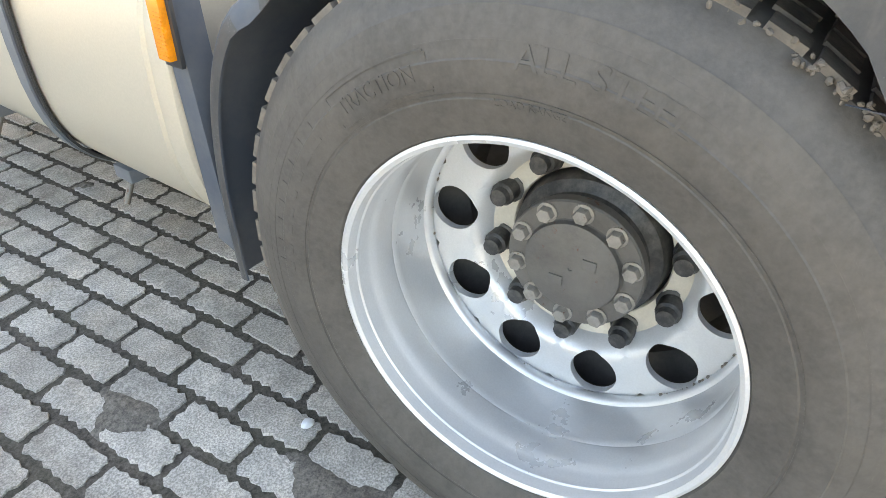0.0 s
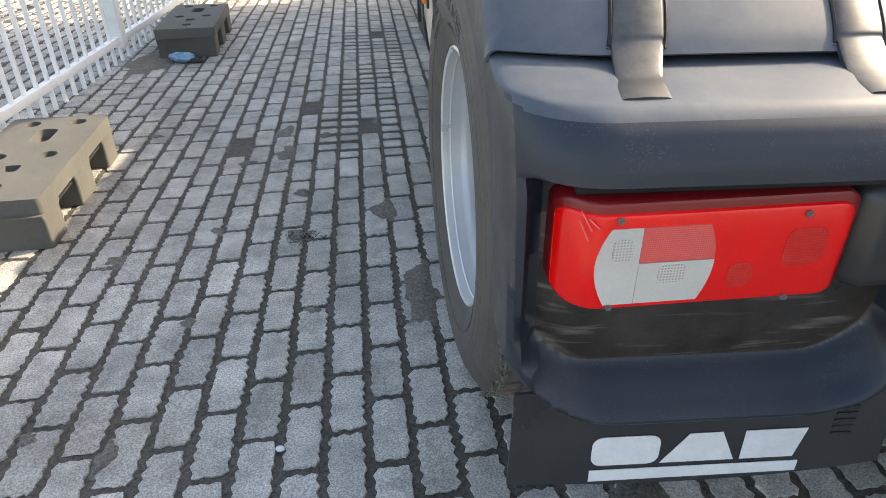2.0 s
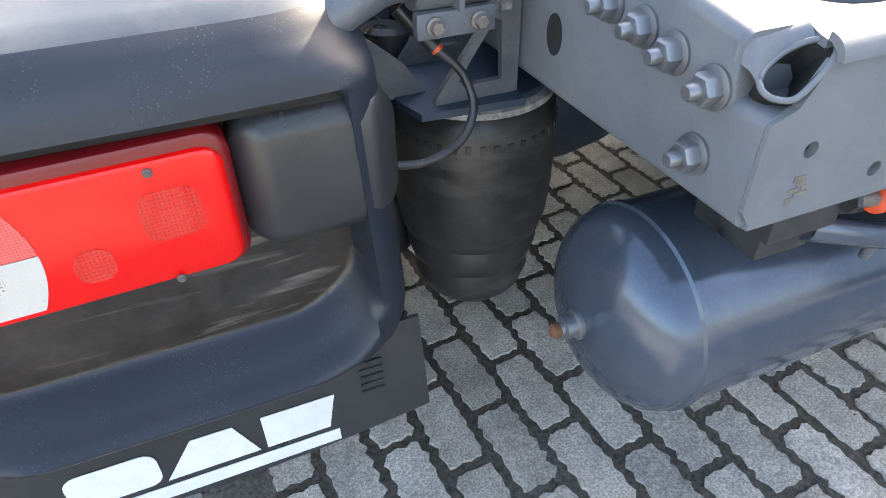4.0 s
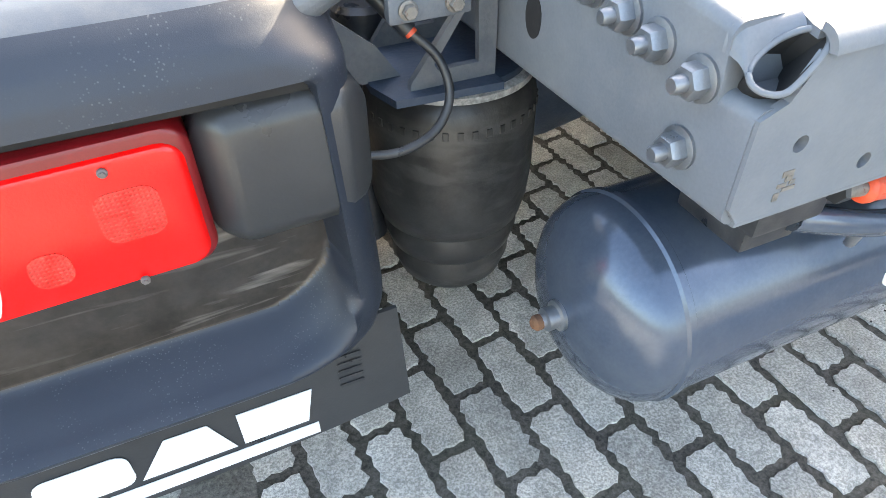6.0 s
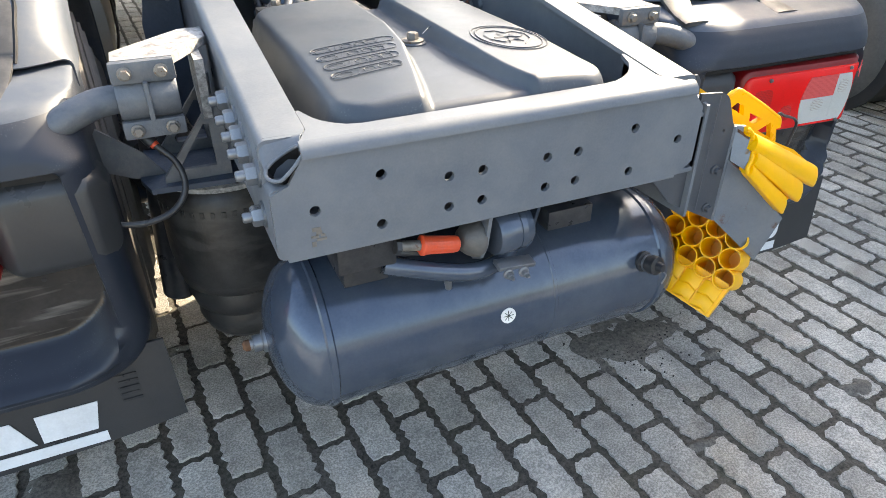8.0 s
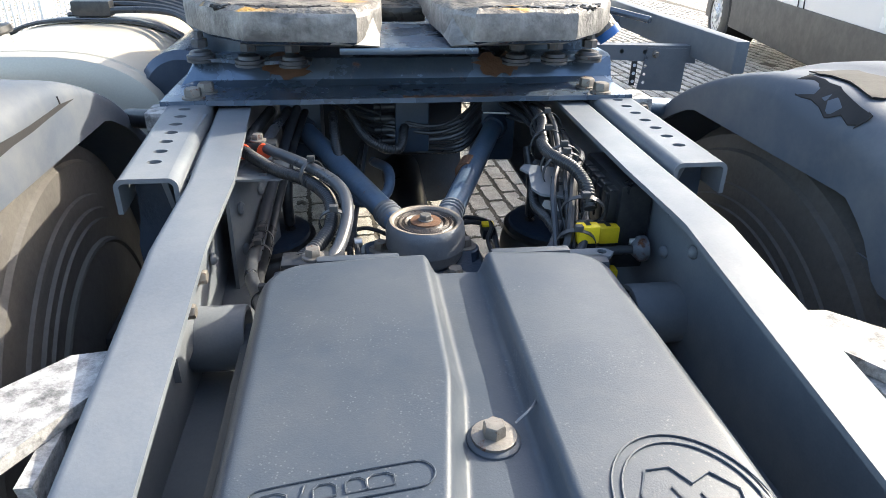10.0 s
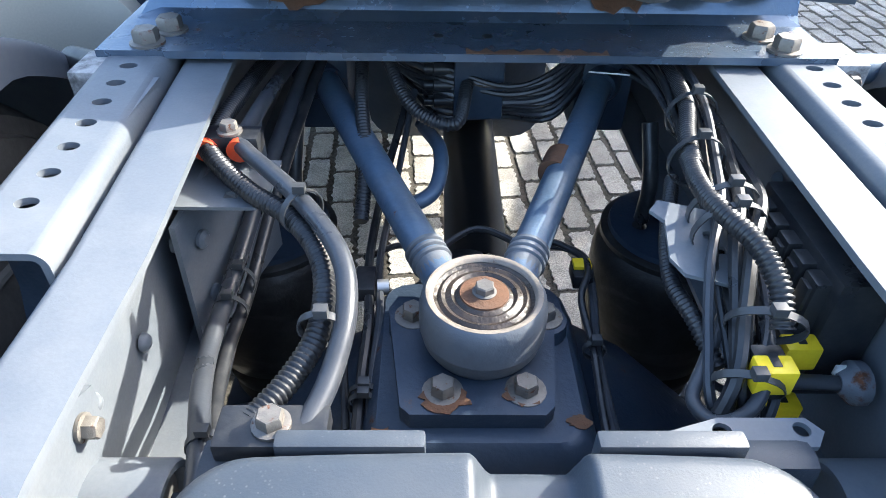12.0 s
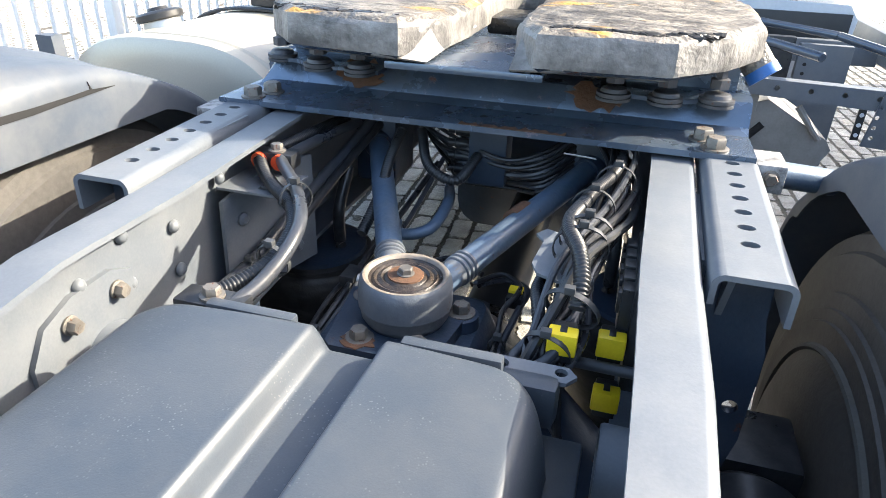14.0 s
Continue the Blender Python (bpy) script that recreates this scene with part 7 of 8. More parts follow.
# ---- wheel chocks in their holder, fence, vans, litter ----
holder = part("chock_holder", plate([(-0.02, 0.645), (0.20, 0.64), (0.20, 0.86), (0.06, 0.865), (-0.02, 0.85)], [], 0.006, lambda u, v, w: (0.350 + w, 0.02 + u, v)), FRAME, truck, "bent grey plate holding wheel chocks")
part("holder_face", plate([(0.277, 0.723), (0.322, 0.673), (0.4375, 0.612), (0.4375, 0.795), (0.430, 0.806), (0.411, 0.848), (0.404, 0.856), (0.392, 0.862), (0.346, 0.866), (0.346, 0.742)], [disc(0.413, 0.793, 0.0035, 8)], 0.006, lambda u, v, w: (u, 0.012 + w, v)), FRAME_DARK, holder, "dark grey holder plate")
part("holder_edge", rod((0.4375, 0.012, 0.797), (0.4375, 0.012, 0.613), 0.003, seg=8), FRAME, holder)
part("holder_fold", rod((0.387, 0.0135, 0.858), (0.387, 0.0135, 0.645), 0.003, seg=8), FRAME_DARK, holder)
back = Vector((0.004, 0.006, 0.0))


def sheet(pts):
    """A plate of 6 mm through points that do not lie in one plane."""
    return loft([[Vector(p) for p in pts], [Vector(p) + back for p in pts]])


part("holder_wing", sheet([(0.4385, 0.010, 0.735), (0.455, -0.014, 0.716), (0.50, -0.018, 0.674), (0.588, -0.020, 0.598), (0.548, -0.015, 0.510), (0.4385, 0.010, 0.614)]), FRAME_RUST, holder, "dull grey wing plate with rust spots")
for x, z in ((0.413, 0.720), (0.413, 0.645)):
    part("holder_bolt", hexbolt((x, 0.012, z), (0, -1, 0), 0.006, 0.007, 0.009), FRAME_DARK, holder)
part("hook_bar", sheet([(0.4385, 0.013, 0.797), (0.455, 0.004, 0.797), (0.462, -0.004, 0.786), (0.464, -0.011, 0.764), (0.457, -0.018, 0.744), (0.446, -0.024, 0.728), (0.4385, 0.006, 0.735)]), FRAME_RUST, holder, "rusty hook plate with a slot")
part("hook_slot", loft([[Vector(p) + Vector((0, d, 0)) for p in ((0.441, 0.006, 0.793), (0.4575, -0.003, 0.781), (0.4570, -0.005, 0.776), (0.4405, 0.004, 0.788))] for d in (-0.0015, 0.003)]), RUST, holder, "rust-stained slot")
part("hook_rivet", lathe((0.4530, -0.012, 0.757), (0.2, -1, -0.2), [(0, 0.0055), (0.002, 0.005), (0.003, 0.0025)], 12), BOLT_DULL, holder)
part("top_lug", plate([(0.335, 0.862), (0.354, 0.868), (0.376, 0.873), (0.372, 0.880), (0.378, 0.880), (0.386, 0.870), (0.389, 0.838), (0.350, 0.835)], [], 0.004, lambda u, v, w: (u, 0.060 + w, v)), FRAME_DARK, holder, "bent tip of the holder")
part("wire_hook", tube([(0.655, 0.10, 0.69), (0.645, 0.10, 0.735), (0.652, 0.10, 0.758), (0.668, 0.10, 0.752), (0.710, 0.10, 0.732), (0.702, 0.10, 0.68)], 0.003, 6), CABLE, holder, "black wire hook")


def wheel_chock():
    """A yellow wedge lying on its holder: long rounded ribs below a sloping top and an upright web with cut-outs."""
    ch = thing("wheel_chock", "yellow plastic wheel chock with a ribbed face on its holder", "wheel chock", "wheel chocks on the truck")

    def face(x, z, lift=0.0):
        return Vector((x, -0.009 + 0.283 * (x - 0.46) + 0.32 * (z - 0.782) - lift, z))
    # ribs run from the rounded rim down to their blunt tips: centre line, half widths and height
    for (xa, za), (xb, zb), ha, hb, lift in (((0.459, 0.774), (0.690, 0.652), 0.0150, 0.0205, 0.012), ((0.462, 0.749), (0.630, 0.640), 0.0140, 0.0200, 0.011), ((0.449, 0.731), (0.570, 0.633), 0.0110, 0.0160, 0.009)):
        d = Vector((xb - xa, zb - za)).normalized()
        up = Vector((-d.y, d.x))
        rings = []
        for t, g, low in ((0.0, 0.9, 0.0), (0.03, 1.0, 0.0), (0.5, 1.0, 0.0), (0.95, 1.0, 0.0), (0.985, 0.97, 0.08), (1.0, 0.86, 0.3)):
            x, z, h = xa + (xb - xa) * t, za + (zb - za) * t, (ha + (hb - ha) * t) * g
            ring = []
            for k in range(13):
                a = math.pi * k / 12
                c, q = -math.cos(a), math.sin(a) ** 0.7
                ring.append(face(x + up.x * c * h, z + up.y * c * h, lift * (q - low)))
            rings.append(ring + [face(x + up.x * h, z + up.y * h, -0.014), face(x - up.x * h, z - up.y * h, -0.014)])
        part("rib", loft(rings), YELLOW, ch, "long rounded yellow rib", 50)
    top = [face(0.448, 0.793), face(0.530, 0.758), face(0.609, 0.723), face(0.690, 0.670), Vector((0.700, 0.078, 0.664)), Vector((0.632, 0.078, 0.706)), Vector((0.560, 0.078, 0.742)), Vector((0.470, 0.078, 0.792))]
    part("sloping_top", loft([top, [p - Vector((0.002, 0, 0.007)) for p in top]]), YELLOW, ch, "sloping yellow top", 40)
    back_face = [face(x, z, -0.010) for x, z in ((0.455, 0.786), (0.690, 0.664), (0.626, 0.632), (0.566, 0.624), (0.446, 0.724))]
    part("back_plate", loft([back_face, [p + Vector((0, 0.010, 0)) for p in back_face]]), YELLOW, ch)
    part("rim", tube([face(0.440, 0.800), face(0.453, 0.793), face(0.461, 0.783), face(0.465, 0.764), face(0.457, 0.743), face(0.445, 0.727), face(0.50, 0.678), face(0.566, 0.622)], 0.0042, 8, 4), YELLOW, ch, "rounded rim of the wedge", 60)
    web = [(0.385, 0.836), (0.383, 0.857), (0.392, 0.856), (0.461, 0.816), (0.489, 0.833), (0.506, 0.831), (0.560, 0.801), (0.613, 0.769), (0.626, 0.758), (0.628, 0.742), (0.620, 0.742), (0.632, 0.700), (0.560, 0.738), (0.47, 0.786), (0.407, 0.815)]
    cuts = [[(0.486, 0.803), (0.499, 0.811), (0.517, 0.803), (0.522, 0.783)], [(0.538, 0.787), (0.572, 0.769), (0.555, 0.763), (0.541, 0.768)], [(0.570, 0.746), (0.600, 0.758), (0.610, 0.725)]]
    part("cut_out_web", plate(web, cuts, 0.010, lambda u, v, w: (u, 0.072 + w, v)), YELLOW, ch, "web with triangular cut-outs")
    part("web_edge", tube([(x, 0.075, z) for x, z in web[3:10]], 0.0040, 8, 2), YELLOW, ch)
    return ch


def honeycomb_chock():
    """The second wedge, seen from below: slanted rows of hollow tubes over a ribbed foot."""
    ch = thing("wheel_chock", "yellow plastic wheel chock showing hollow round tubes from below", "wheel chock", "wheel chocks on the truck")
    o = Vector((0.450, -0.020, 0.405))
    u = Vector((-0.05, 0.15, 0.03)).normalized()
    v = Vector((0.042, 0.010, 0.078))
    v = (v - u * v.dot(u)).normalized()
    n = v.cross(u).normalized()
    if n.x > 0:
        n = -n
    at = lambda a, b, c=0.0: o + u * a + v * b + n * c
    for r in range(4):
        for k in range(4):
            c = at(0.018 + 0.0425 * k + 0.011 * r - 0.006, 0.082 + 0.0400 * r, 0.010 + 0.003 * r)
            part("hollow_tube", lathe(c, -n, [(0.075, 0.0175), (0.004, 0.0185), (0.0, 0.0195), (0.0, 0.0215), (0.003, 0.0222), (0.075, 0.0222)], 22, cap=False), YELLOW, ch, "hollow yellow tube", 40)
    for k in range(4):
        for b0, b1, dip in ((0.003, 0.030, 0.004), (0.030, 0.062, 0.006)):
            a0, a1 = 0.002 + 0.042 * k, 0.040 + 0.042 * k
            rings = []
            for b in (b0, b0 + 0.003, b1 - 0.004, b1):
                e = 0.0 if b in (b0, b1) else dip
                rings.append([at(a0, b, -0.008), at(a0, b, 0.002), at((a0 + a1) / 2, b + 0.006, 0.002 + e), at(a1, b, 0.002), at(a1, b, -0.008)])
            part("foot_rib", loft(rings), YELLOW, ch, "ribbed yellow foot")
    part("foot_plate", loft([[at(a, b, -0.002 - c) for a, b in ((-0.004, 0.0), (0.172, -0.002), (0.176, 0.066), (0.17, 0.074), (0.0, 0.078), (-0.006, 0.070))] for c in (0.0, 0.012)]), YELLOW, ch)
    part("back_web", loft([[at(a, b, -0.066 - c) for a, b in ((0.0, 0.07), (0.18, 0.07), (0.205, 0.235), (0.02, 0.235))] for c in (0.0, 0.008)]), YELLOW, ch)
    return ch


wheel_chock()
honeycomb_chock()

# white steel fence standing in grey base blocks
fence = thing("fence", "white painted steel picket fence along the yard", "fence", at=(-3.15, 5.0, 0))
for z in (0.15, 1.05):
    part("rail", box(-0.02, 0.02, -3.6, 4.4, z - 0.022, z + 0.022, 0.004), WHITE_PAINT, fence)
pick = finish("picket", rod((0, 0, 0.02), (0, 0, 1.12), 0.0125, seg=12), WHITE_PAINT)
for k in range(66):
    ob = part("picket", pick, WHITE_PAINT, fence)
    ob.location = (0, -3.56 + 0.121 * k, 0)
for y in (-1.0, 2.3):
    part("post", box(-0.035, 0.035, y - 0.035, y + 0.035, 0.10, 1.25, 0.005), WHITE_PAINT, fence, "square white fence post")


def base_block(x, y, rz=0.0):
    b = thing("base_block", "grey recycled-plastic fence base block with round sockets", "base block", "fence base blocks", at=(x, y, 0))
    b.rotation_euler = (0, 0, rz)
    hx, hy, h = 0.19, 0.42, 0.19
    part("top_slab", plate(rounded(-hx, hx, -hy, hy, 0.02), [disc(-0.09, 0.34, 0.032, 16), disc(0.09, 0.34, 0.032, 16), rounded(-0.04, 0.04, 0.12, 0.27, 0.03), disc(-0.09, -0.02, 0.032, 16), disc(0.09, -0.02, 0.032, 16), rounded(-0.03, 0.03, -0.17, -0.11, 0.01), disc(0.0, -0.30, 0.032, 16)], 0.06, lambda u, v, w: (u, v, h - w)), LEDGE_GREY, b)
    for v0, v1 in ((-hy, -0.27), (-0.09, 0.09), (0.27, hy)):
        part("foot", loft([[Vector((u, v, z)) for u, v in rounded(-hx + 0.004, hx - 0.004, v0 + 0.004 - g, v1 - 0.004 + g, 0.012)] for z, g in ((0.0, -0.0), (0.10, 0.0), (0.1305, 0.02))]), LEDGE_GREY, b)
    part("inner_floor", box(-hx + 0.02, hx - 0.02, -hy + 0.02, hy - 0.02, 0.095, 0.105), DARK, b)
    return b


base_block(-2.76, 1.97, 0.10)
base_block(-2.80, 4.50, 0.10)
litter = thing("crumpled_packet", "crumpled blue and white packet on the paving beside a fence base", "litter", at=(-2.76, 3.98, 0))
bm = bmesh.new()
bmesh.ops.create_icosphere(bm, subdivisions=3, radius=0.06)
for v in bm.verts:
    v.co = Vector((v.co.x * 1.5, v.co.y * 0.8, v.co.z * 0.55 + 0.03)) * (1 + 0.28 * noise.noise(v.co * 22))
part("packet", bm, material("blue_packet", (0.16, 0.30, 0.42), 0.3, 0, 0.3, 20, 100, 0.1), litter)
part("dark_flap", box(0.03, 0.13, -0.04, 0.03, 0.0, 0.03, 0.006), CABLE, litter)


CLADDING = material("grey_cladding", (0.07, 0.065, 0.06), 0.6, 0, 0.1, 4, 200, 0.1, dust=0.2)


def van(x, y, rz, length, height, wheels, seams, label):
    v = thing("van", label, "van", "white vans parked beside the truck", at=(x, y, 0))
    v.rotation_euler = (0, 0, rz)
    ys = [0.0, 0.05, 0.15, length * 0.5, length - 0.5, length - 0.1, length]
    rings = []
    for yy in ys:
        e = 0.022 if yy in (0.0, length) else (0.004 if yy in (0.05, length - 0.1) else 0.0)
        sec = [(0.06 + e, 0.42), (0.02 + e, 0.50), (0.0 + e, 0.70), (0.005 + e, 0.90), (0.0 + e, 1.02), (0.02 + e, 1.12), (0.035 + e, 1.30), (0.10 + e, 1.82), (0.14 + e, height - 0.24), (0.22 + e, height - 0.10), (0.38 + e, height), (1.55, height), (1.75, height - 0.15), (1.9, 1.2), (1.92, 0.42)]
        rings.append([Vector((a, yy, b)) for a, b in sec])
    body = part("van_body", loft(rings), VAN_WHITE, v, "glossy white van body", 25)
    part("sill", box(-0.008, 0.10, 0.03, length - 0.03, 0.24, 0.65, 0.02), CLADDING, v, "black lower cladding")
    for w in wheels:
        part("wheel_arch", lathe((-0.010, w, 0.36), (1, 0, 0), [(0, 0.38), (0.004, 0.41), (0.03, 0.41), (0.035, 0.38), (0.35, 0.38)], 40), DARK, v, "dark wheel arch")
        wt = part("van_wheel", lathe((-0.045, w, 0.335), (1, 0, 0), [(0.02, 0.215), (0.0, 0.225), (0.0, 0.27), (0.012, 0.31), (0.035, 0.335), (0.20, 0.335), (0.22, 0.30)], 48), RUBBER, v, "black van tyre")
        part("van_rim", plate(disc(0, 0, 0.215, 40), [disc(0.165 * math.cos(k * math.tau / 15), 0.165 * math.sin(k * math.tau / 15), 0.019, 12) for k in range(15)], 0.012, lambda a, b, c: (-0.030 + c, w + a, 0.335 + b)), SILVER, wt, "silver steel rim with round holes")
        part("rim_dark", lathe((-0.015, w, 0.335), (1, 0, 0), [(0, 0.205), (0.01, 0.205)], 30), DARK, wt)
        part("rim_centre", lathe((-0.028, w, 0.335), (-1, 0, 0), [(0, 0.11), (0.02, 0.095), (0.012, 0.07), (0.03, 0.05), (0.032, 0.02)], 28), SILVER, wt)
    for s in seams:
        part("door_seam", tube([(0.012, s, 0.53), (-0.002, s + 0.01, 0.75), (-0.001, s + 0.02, 1.0), (0.032, s + 0.03, 1.3), (0.096, s + 0.05, 1.84)], 0.007, 6), DARK, body)
    part("side_window", plate([(length * 0.62, 1.32), (length * 0.92, 1.32), (length * 0.86, 1.78), (length * 0.63, 1.80)], [], 0.01, lambda a, b, c: (0.035 + (b - 1.3) * 0.118 - 0.004 + c, a, b)), GLASS_DARK, v, "dark side window")
    return v


van(3.10, 2.57, -0.208, 5.66, 2.36, (5.09,), (3.02, 2.90), "long white panel van with grey lower cladding")
van(2.334, -2.487, -0.14, 5.16, 2.57, (0.9, 4.15), (3.3,), "white van beside the truck's rear")

# oil-stained grit and twigs on the ground
grit = thing("grit_heap", "dark oily grit spilled on the paving below the tank", "grit", kind="stuff", at=(0.62, 0.33, 0))
rnd = random.Random(5)
bm = bmesh.new()
for k in range(220):
    a, r = rnd.random() * math.tau, abs(rnd.gauss(0, 0.13))
    bmesh.ops.create_icosphere(bm, subdivisions=1, radius=rnd.uniform(0.001, 0.0032), matrix=Matrix.Translation((math.cos(a) * r * 1.3, math.sin(a) * r, 0.0015)))
part("grit", bm, GREASE, grit)["kind"] = "stuff"
moss = thing("weed_tuft", "dark dry weed tuft in a paving joint", "weed", kind="stuff", at=(-1.68, 1.58, 0))
bm = bmesh.new()
for k in range(60):
    a, r = rnd.random() * math.tau, rnd.random() * 0.05
    p = Vector((math.cos(a) * r * 1.5, math.sin(a) * r, 0.0))
    q = p + Vector((rnd.uniform(-0.02, 0.02), rnd.uniform(-0.02, 0.02), rnd.uniform(0.004, 0.014)))
    rod(p, q, 0.0016, 0.0006, 5, bm)
part("blades", bm, GREASE, moss)["kind"] = "stuff"
for x, y, s in ((-1.197, 1.435, 0.012), (-1.62, 0.62, 0.008)):
    pb = thing("pebble", "small pale pebble lying on the paving", "pebble", "pebbles", at=(x, y, 0))
    bm = bmesh.new()
    bmesh.ops.create_icosphere(bm, subdivisions=2, radius=s)
    for v in bm.verts:
        v.co = Vector((v.co.x * 1.4, v.co.y, v.co.z * 0.7 + s * 0.5)) * (1 + 0.2 * noise.noise(v.co * 90))
    part("stone", bm, WHITE_PRINT, pb)



# ---- ground and paving ----
GX, GY, TILT_A = 0.100, 0.203, 0.062
bm = bmesh.new()
bmesh.ops.create_grid(bm, x_segments=8, y_segments=8, size=400)
for v in bm.verts:
    v.co.z = -0.0065
# far from the laid stones the sheet itself carries the block pattern
jt = JOINT.node_tree
jb = jt.nodes["Principled BSDF"]
near_col = jb.inputs["Base Color"].links[0].from_socket
co = jt.nodes.new("ShaderNodeTexCoord")
brick = jt.nodes.new("ShaderNodeTexBrick")
brick.inputs["Color1"].default_value = (0.30, 0.285, 0.26, 1)
brick.inputs["Color2"].default_value = (0.24, 0.228, 0.205, 1)
brick.inputs["Mortar"].default_value = (0.13, 0.115, 0.10, 1)
brick.inputs["Scale"].default_value = 1.0
brick.inputs["Brick Width"].default_value = 0.2
brick.inputs["Row Height"].default_value = 0.1
brick.inputs["Mortar Size"].default_value = 0.008
turn = jt.nodes.new("ShaderNodeMapping")
turn.inputs["Rotation"].default_value = (0, 0, radians(90) + 0.062)
jt.links.new(co.outputs["Object"], turn.inputs[0])
jt.links.new(turn.outputs[0], brick.inputs["Vector"])
sep = jt.nodes.new("ShaderNodeSeparateXYZ")
jt.links.new(co.outputs["Object"], sep.inputs[0])


def outside(socket, mid, half):
    a = jt.nodes.new("ShaderNodeMath")
    a.operation = "SUBTRACT"
    a.inputs[1].default_value = mid
    jt.links.new(socket, a.inputs[0])
    b = jt.nodes.new("ShaderNodeMath")
    b.operation = "ABSOLUTE"
    jt.links.new(a.outputs[0], b.inputs[0])
    c = jt.nodes.new("ShaderNodeMath")
    c.operation = "GREATER_THAN"
    c.inputs[1].default_value = half
    jt.links.new(b.outputs[0], c.inputs[0])
    return c.outputs[0]


both = jt.nodes.new("ShaderNodeMath")
both.operation = "MAXIMUM"
jt.links.new(outside(sep.outputs[0], -1.0, 6.5), both.inputs[0])
jt.links.new(outside(sep.outputs[1], 4.65, 7.85), both.inputs[1])
mx = jt.nodes.new("ShaderNodeMix")
mx.data_type = "RGBA"
jt.links.new(both.outputs[0], mx.inputs[0])
jt.links.new(near_col, mx.inputs[6])
jt.links.new(brick.outputs[0], mx.inputs[7])
jt.links.new(mx.outputs[2], jb.inputs["Base Color"])
ground = new("ground", finish("ground", bm, JOINT))
tagged(ground, "sandy joints of worn grey block paving across a truck yard", "ground", kind="structure")


def stone_outline(rnd, n=5):
    """A block with toothed edges, seen from above, 200 by 100 mm, its corners broken and its teeth worn unevenly."""
    hx, hy = 0.0398, 0.0912
    teeth = 11
    worn = [rnd.uniform(0.35, 1.15) for _ in range(4)]

    def tooth(k, side):
        return (0.0054 if k % 2 else -0.0052) * worn[side] * rnd.uniform(0.35, 1.25) + rnd.uniform(-0.0022, 0.0014)
    pts = []
    for k in range(teeth + 1):
        pts.append((hx + tooth(k, 0) - 0.006 * (k in (0, teeth)), -hy + 2 * hy * k / teeth + rnd.uniform(-0.005, 0.005) * (0 < k < teeth)))
    for k in range(1, n):
        pts.append((hx - 2 * hx * k / n, hy + 0.7 * tooth(k, 1)))
    for k in range(teeth + 1):
        pts.append((-hx - tooth(k, 2) + 0.006 * (k in (0, teeth)), hy - 2 * hy * k / teeth + rnd.uniform(-0.005, 0.005) * (0 < k < teeth)))
    for k in range(1, n):
        pts.append((-hx + 2 * hx * k / n, -hy - 0.7 * tooth(k, 3)))
    return pts


# places where sand and grime have covered the blocks: x, y and the reach in both
SANDY = ((-1.41, 1.77, 0.055, 0.11), (-1.86, 2.38, 0.05, 0.10), (-1.90, 2.62, 0.05, 0.12), (-1.284, 1.22, 0.07, 0.16), (-1.70, 1.60, 0.05, 0.06), (-0.856, 0.444, 0.06, 0.09), (-2.95, 4.1, 0.2, 0.5), (0.62, 0.36, 0.16, 0.13))


def stone_geometry(rnd, simple=False):
    o = stone_outline(rnd)
    if simple:
        o = o[::4]
    n = len(o)
    wear = rnd.uniform(0.955, 0.985)
    v = [(x, y, -0.012) for x, y in o] + [(x, y, -0.003) for x, y in o] + [(x * wear, y * (wear + 0.03), 0.0) for x, y in o]
    f = []
    for a in (0, n):
        f += [(a + k, a + (k + 1) % n, a + n + (k + 1) % n, a + n + k) for k in range(n)]
    f.append(tuple(range(2 * n, 3 * n)))
    return v, f


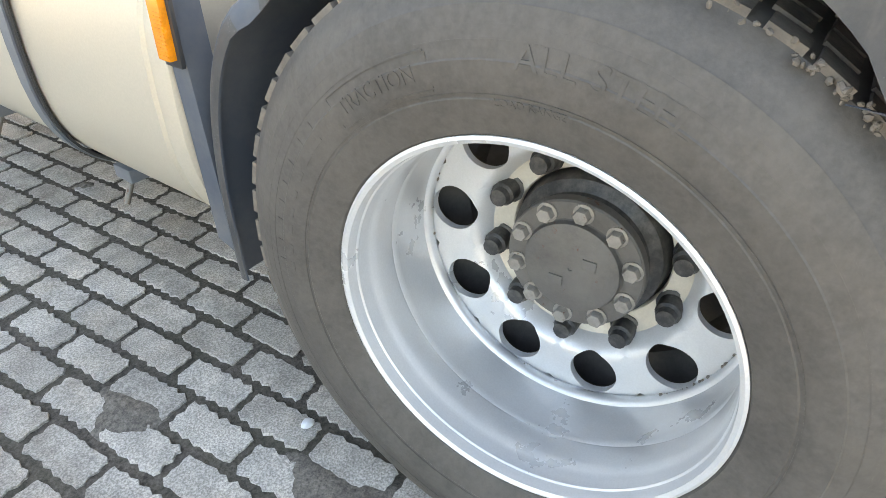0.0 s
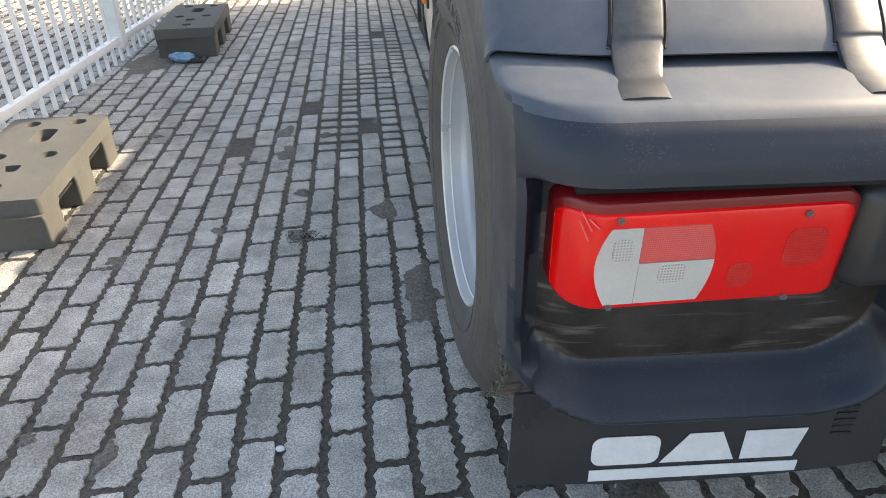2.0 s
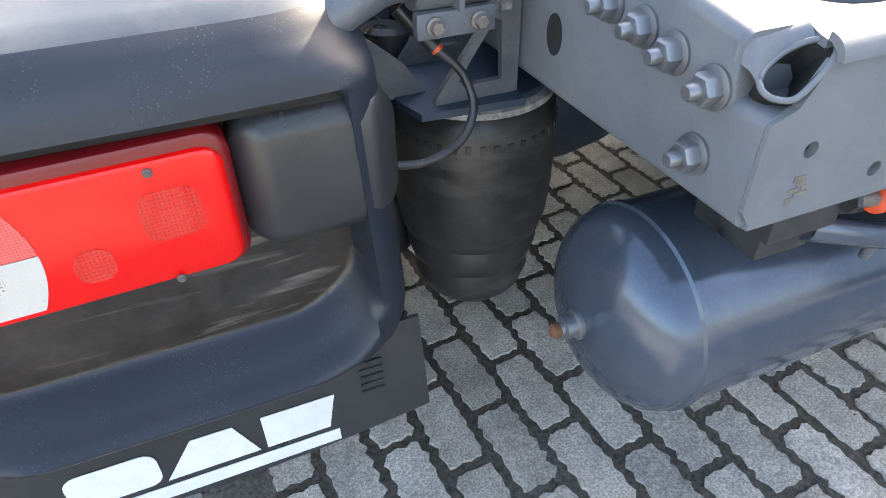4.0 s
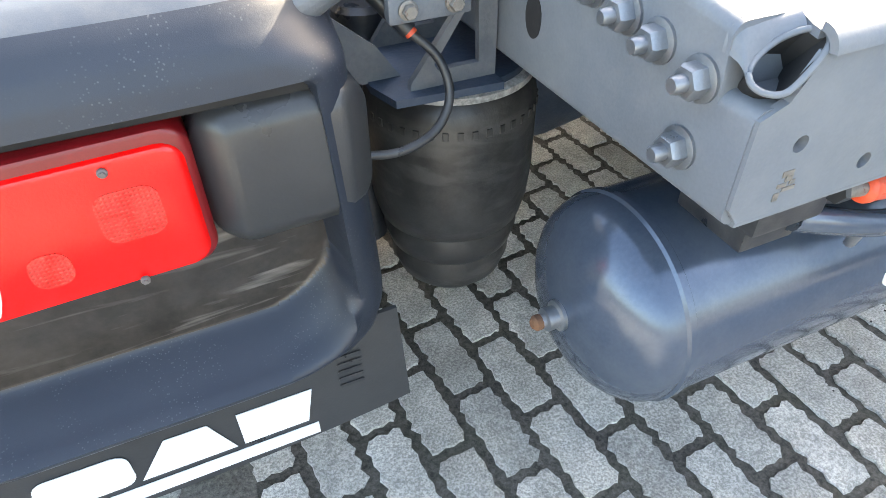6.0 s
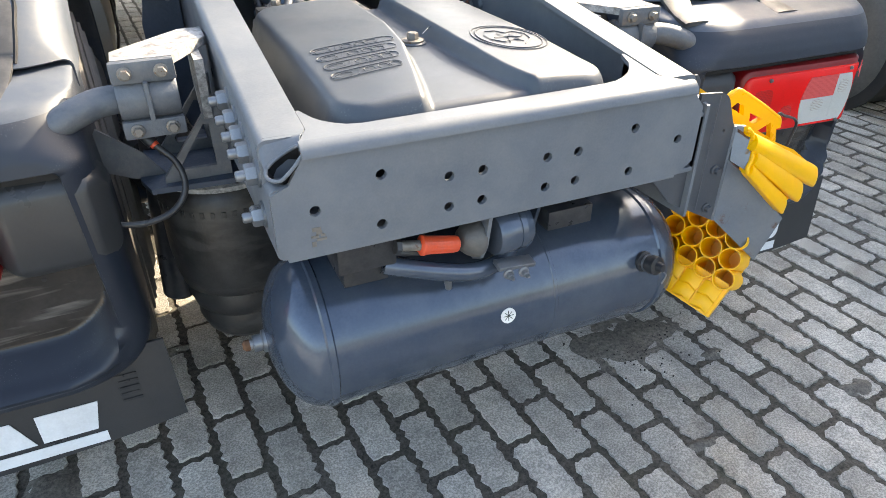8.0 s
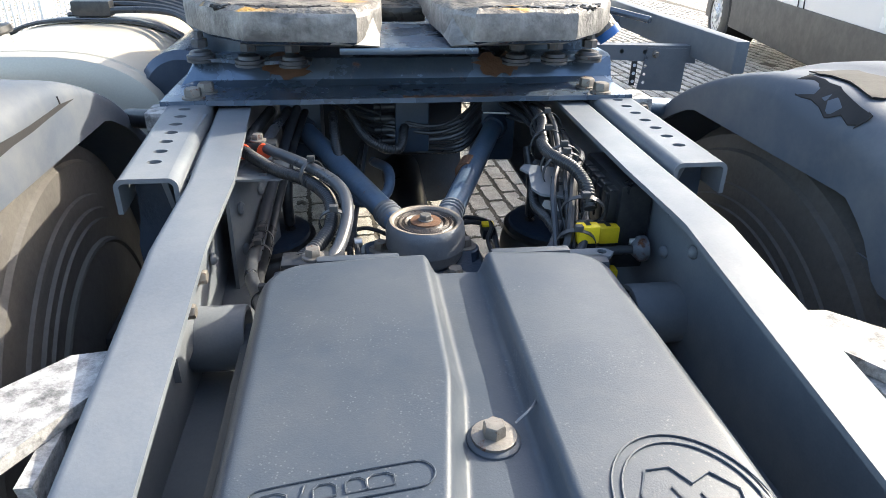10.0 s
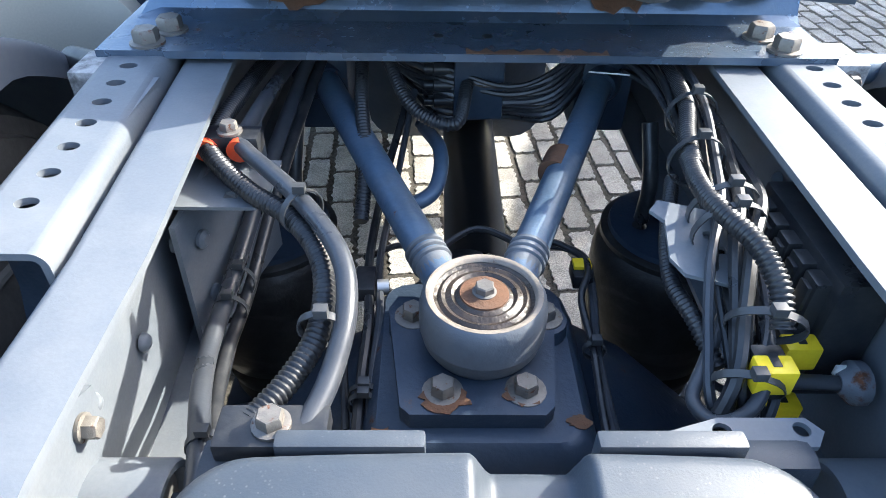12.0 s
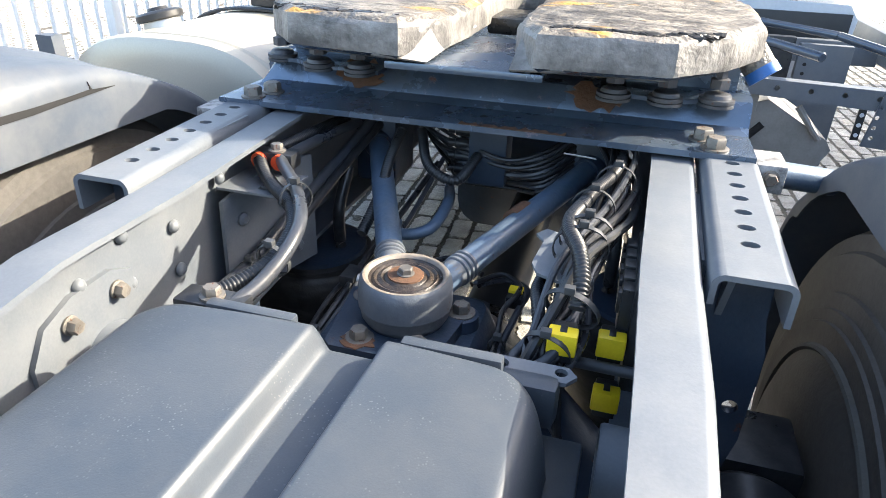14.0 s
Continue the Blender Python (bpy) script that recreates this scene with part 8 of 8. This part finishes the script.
rnd = random.Random(11)
kinds = [stone_geometry(rnd) for _ in range(26)]
plain = [stone_geometry(rnd, True) for _ in range(8)]
near_meshes = []
for v, f in kinds:
    me = bpy.data.meshes.new("paving_stone")
    me.from_pydata(v, [], f)
    me.materials.append(STONE)
    near_meshes.append(me)
ca, sa = math.cos(TILT_A), math.sin(TILT_A)
V, F = [], []
count = 0
for i in range(-75, 75):
    for j in range(-22, 62):
        u = i * GX
        w = (j + (0.5 if i % 2 else 0.0)) * GY + 0.03
        x = -1.49 + u * ca - w * sa
        y = 0.94 + u * sa + w * ca
        if x < -7.5 or x > 5.5 or y < -3.2 or y > 12.5:
            continue
        if rnd.random() < (0.0 if -2.2 < x < 1.6 and y < 2.2 else 0.008):
            continue
        z = rnd.uniform(-0.0035, 0.001)
        tip = (rnd.uniform(-0.012, 0.012), rnd.uniform(-0.012, 0.012))
        rz = TILT_A + rnd.uniform(-0.02, 0.02)
        sunk = rnd.random() < 0.05
        if sunk:
            z -= 0.0025
        broken = -1.72 < x < -1.36 and 2.35 < y < 5.0 and rnd.random() < 0.8
        if -1.9 < x < 0.9 and -0.2 < y < 1.2 and count < 300 and (x < -1.22 or y < 0.62):
            ob = new("paving_stone", near_meshes[rnd.randrange(26)])
            ob.parent = ground
            ob.location = (x, y, z)
            ob.rotation_euler = (tip[0], tip[1], rz + (math.pi if rnd.random() < 0.5 else 0))
            count += 1
            continue
        near = -3.4 < x < 2.5 and y < 6
        vv, ff = kinds[rnd.randrange(26)] if near else plain[rnd.randrange(8)]
        c, s = math.cos(rz), math.sin(rz)
        # in the worn wheel track only slices of the blocks show above the sand
        for shift, size in (((-0.05, 0.34), (0.048, 0.36)) if broken else ((0.0, 1.0),)):
            base = len(V)
            V.extend((x + c * a - s * (b * size + shift), y + s * a + c * (b * size + shift), z + q + a * tip[1] + b * tip[0]) for a, b, q in vv)
            F.extend(tuple(base + k for k in f) for f in ff)
SV, SF = [], []
heaps = [(px, py, ax, ay) for px, py, ax, ay in SANDY] + [(rnd.uniform(-2.6, 1.6), rnd.uniform(-0.4, 3.2), rnd.uniform(0.015, 0.05), rnd.uniform(0.015, 0.05)) for _ in range(45)]
for px, py, ax, ay in heaps:
    base = len(SV)
    wob = [(rnd.uniform(0.05, 0.22), rnd.uniform(0, math.tau)) for _ in range(6)]
    SV.append((px, py, 0.0042))
    for ring in range(1, 6):
        for k in range(36):
            a = math.tau * k / 36
            r = ring / 5 * (1 + sum(g * math.sin((h + 2) * a + f) / (1 + 0.3 * h) for h, (g, f) in enumerate(wob)))
            SV.append((px + ax * 1.05 * r * math.cos(a), py + ay * 1.05 * r * math.sin(a), 0.0042 - 0.0105 * (ring / 5) ** 2 + rnd.uniform(-0.0008, 0.0008)))
    SF.extend((base, base + 1 + k, base + 1 + (k + 1) % 36) for k in range(36))
    for ring in range(4):
        o = base + 1 + 36 * ring
        SF.extend((o + k, o + 36 + k, o + 36 + (k + 1) % 36, o + (k + 1) % 36) for k in range(36))
me = bpy.data.meshes.new("sand_heaps")
me.from_pydata(SV, [], SF)
me.polygons.foreach_set("use_smooth", [True] * len(me.polygons))
me.materials.append(SAND)
sand = new("sand_heaps", me)
sand.parent = ground
sand["kind"] = "stuff"
me = bpy.data.meshes.new("paving_stones")
me.from_pydata(V, [], F)
me.materials.append(STONE)
rest = new("paving_stones", me)
rest.parent = ground
rest["kind"] = "stuff"
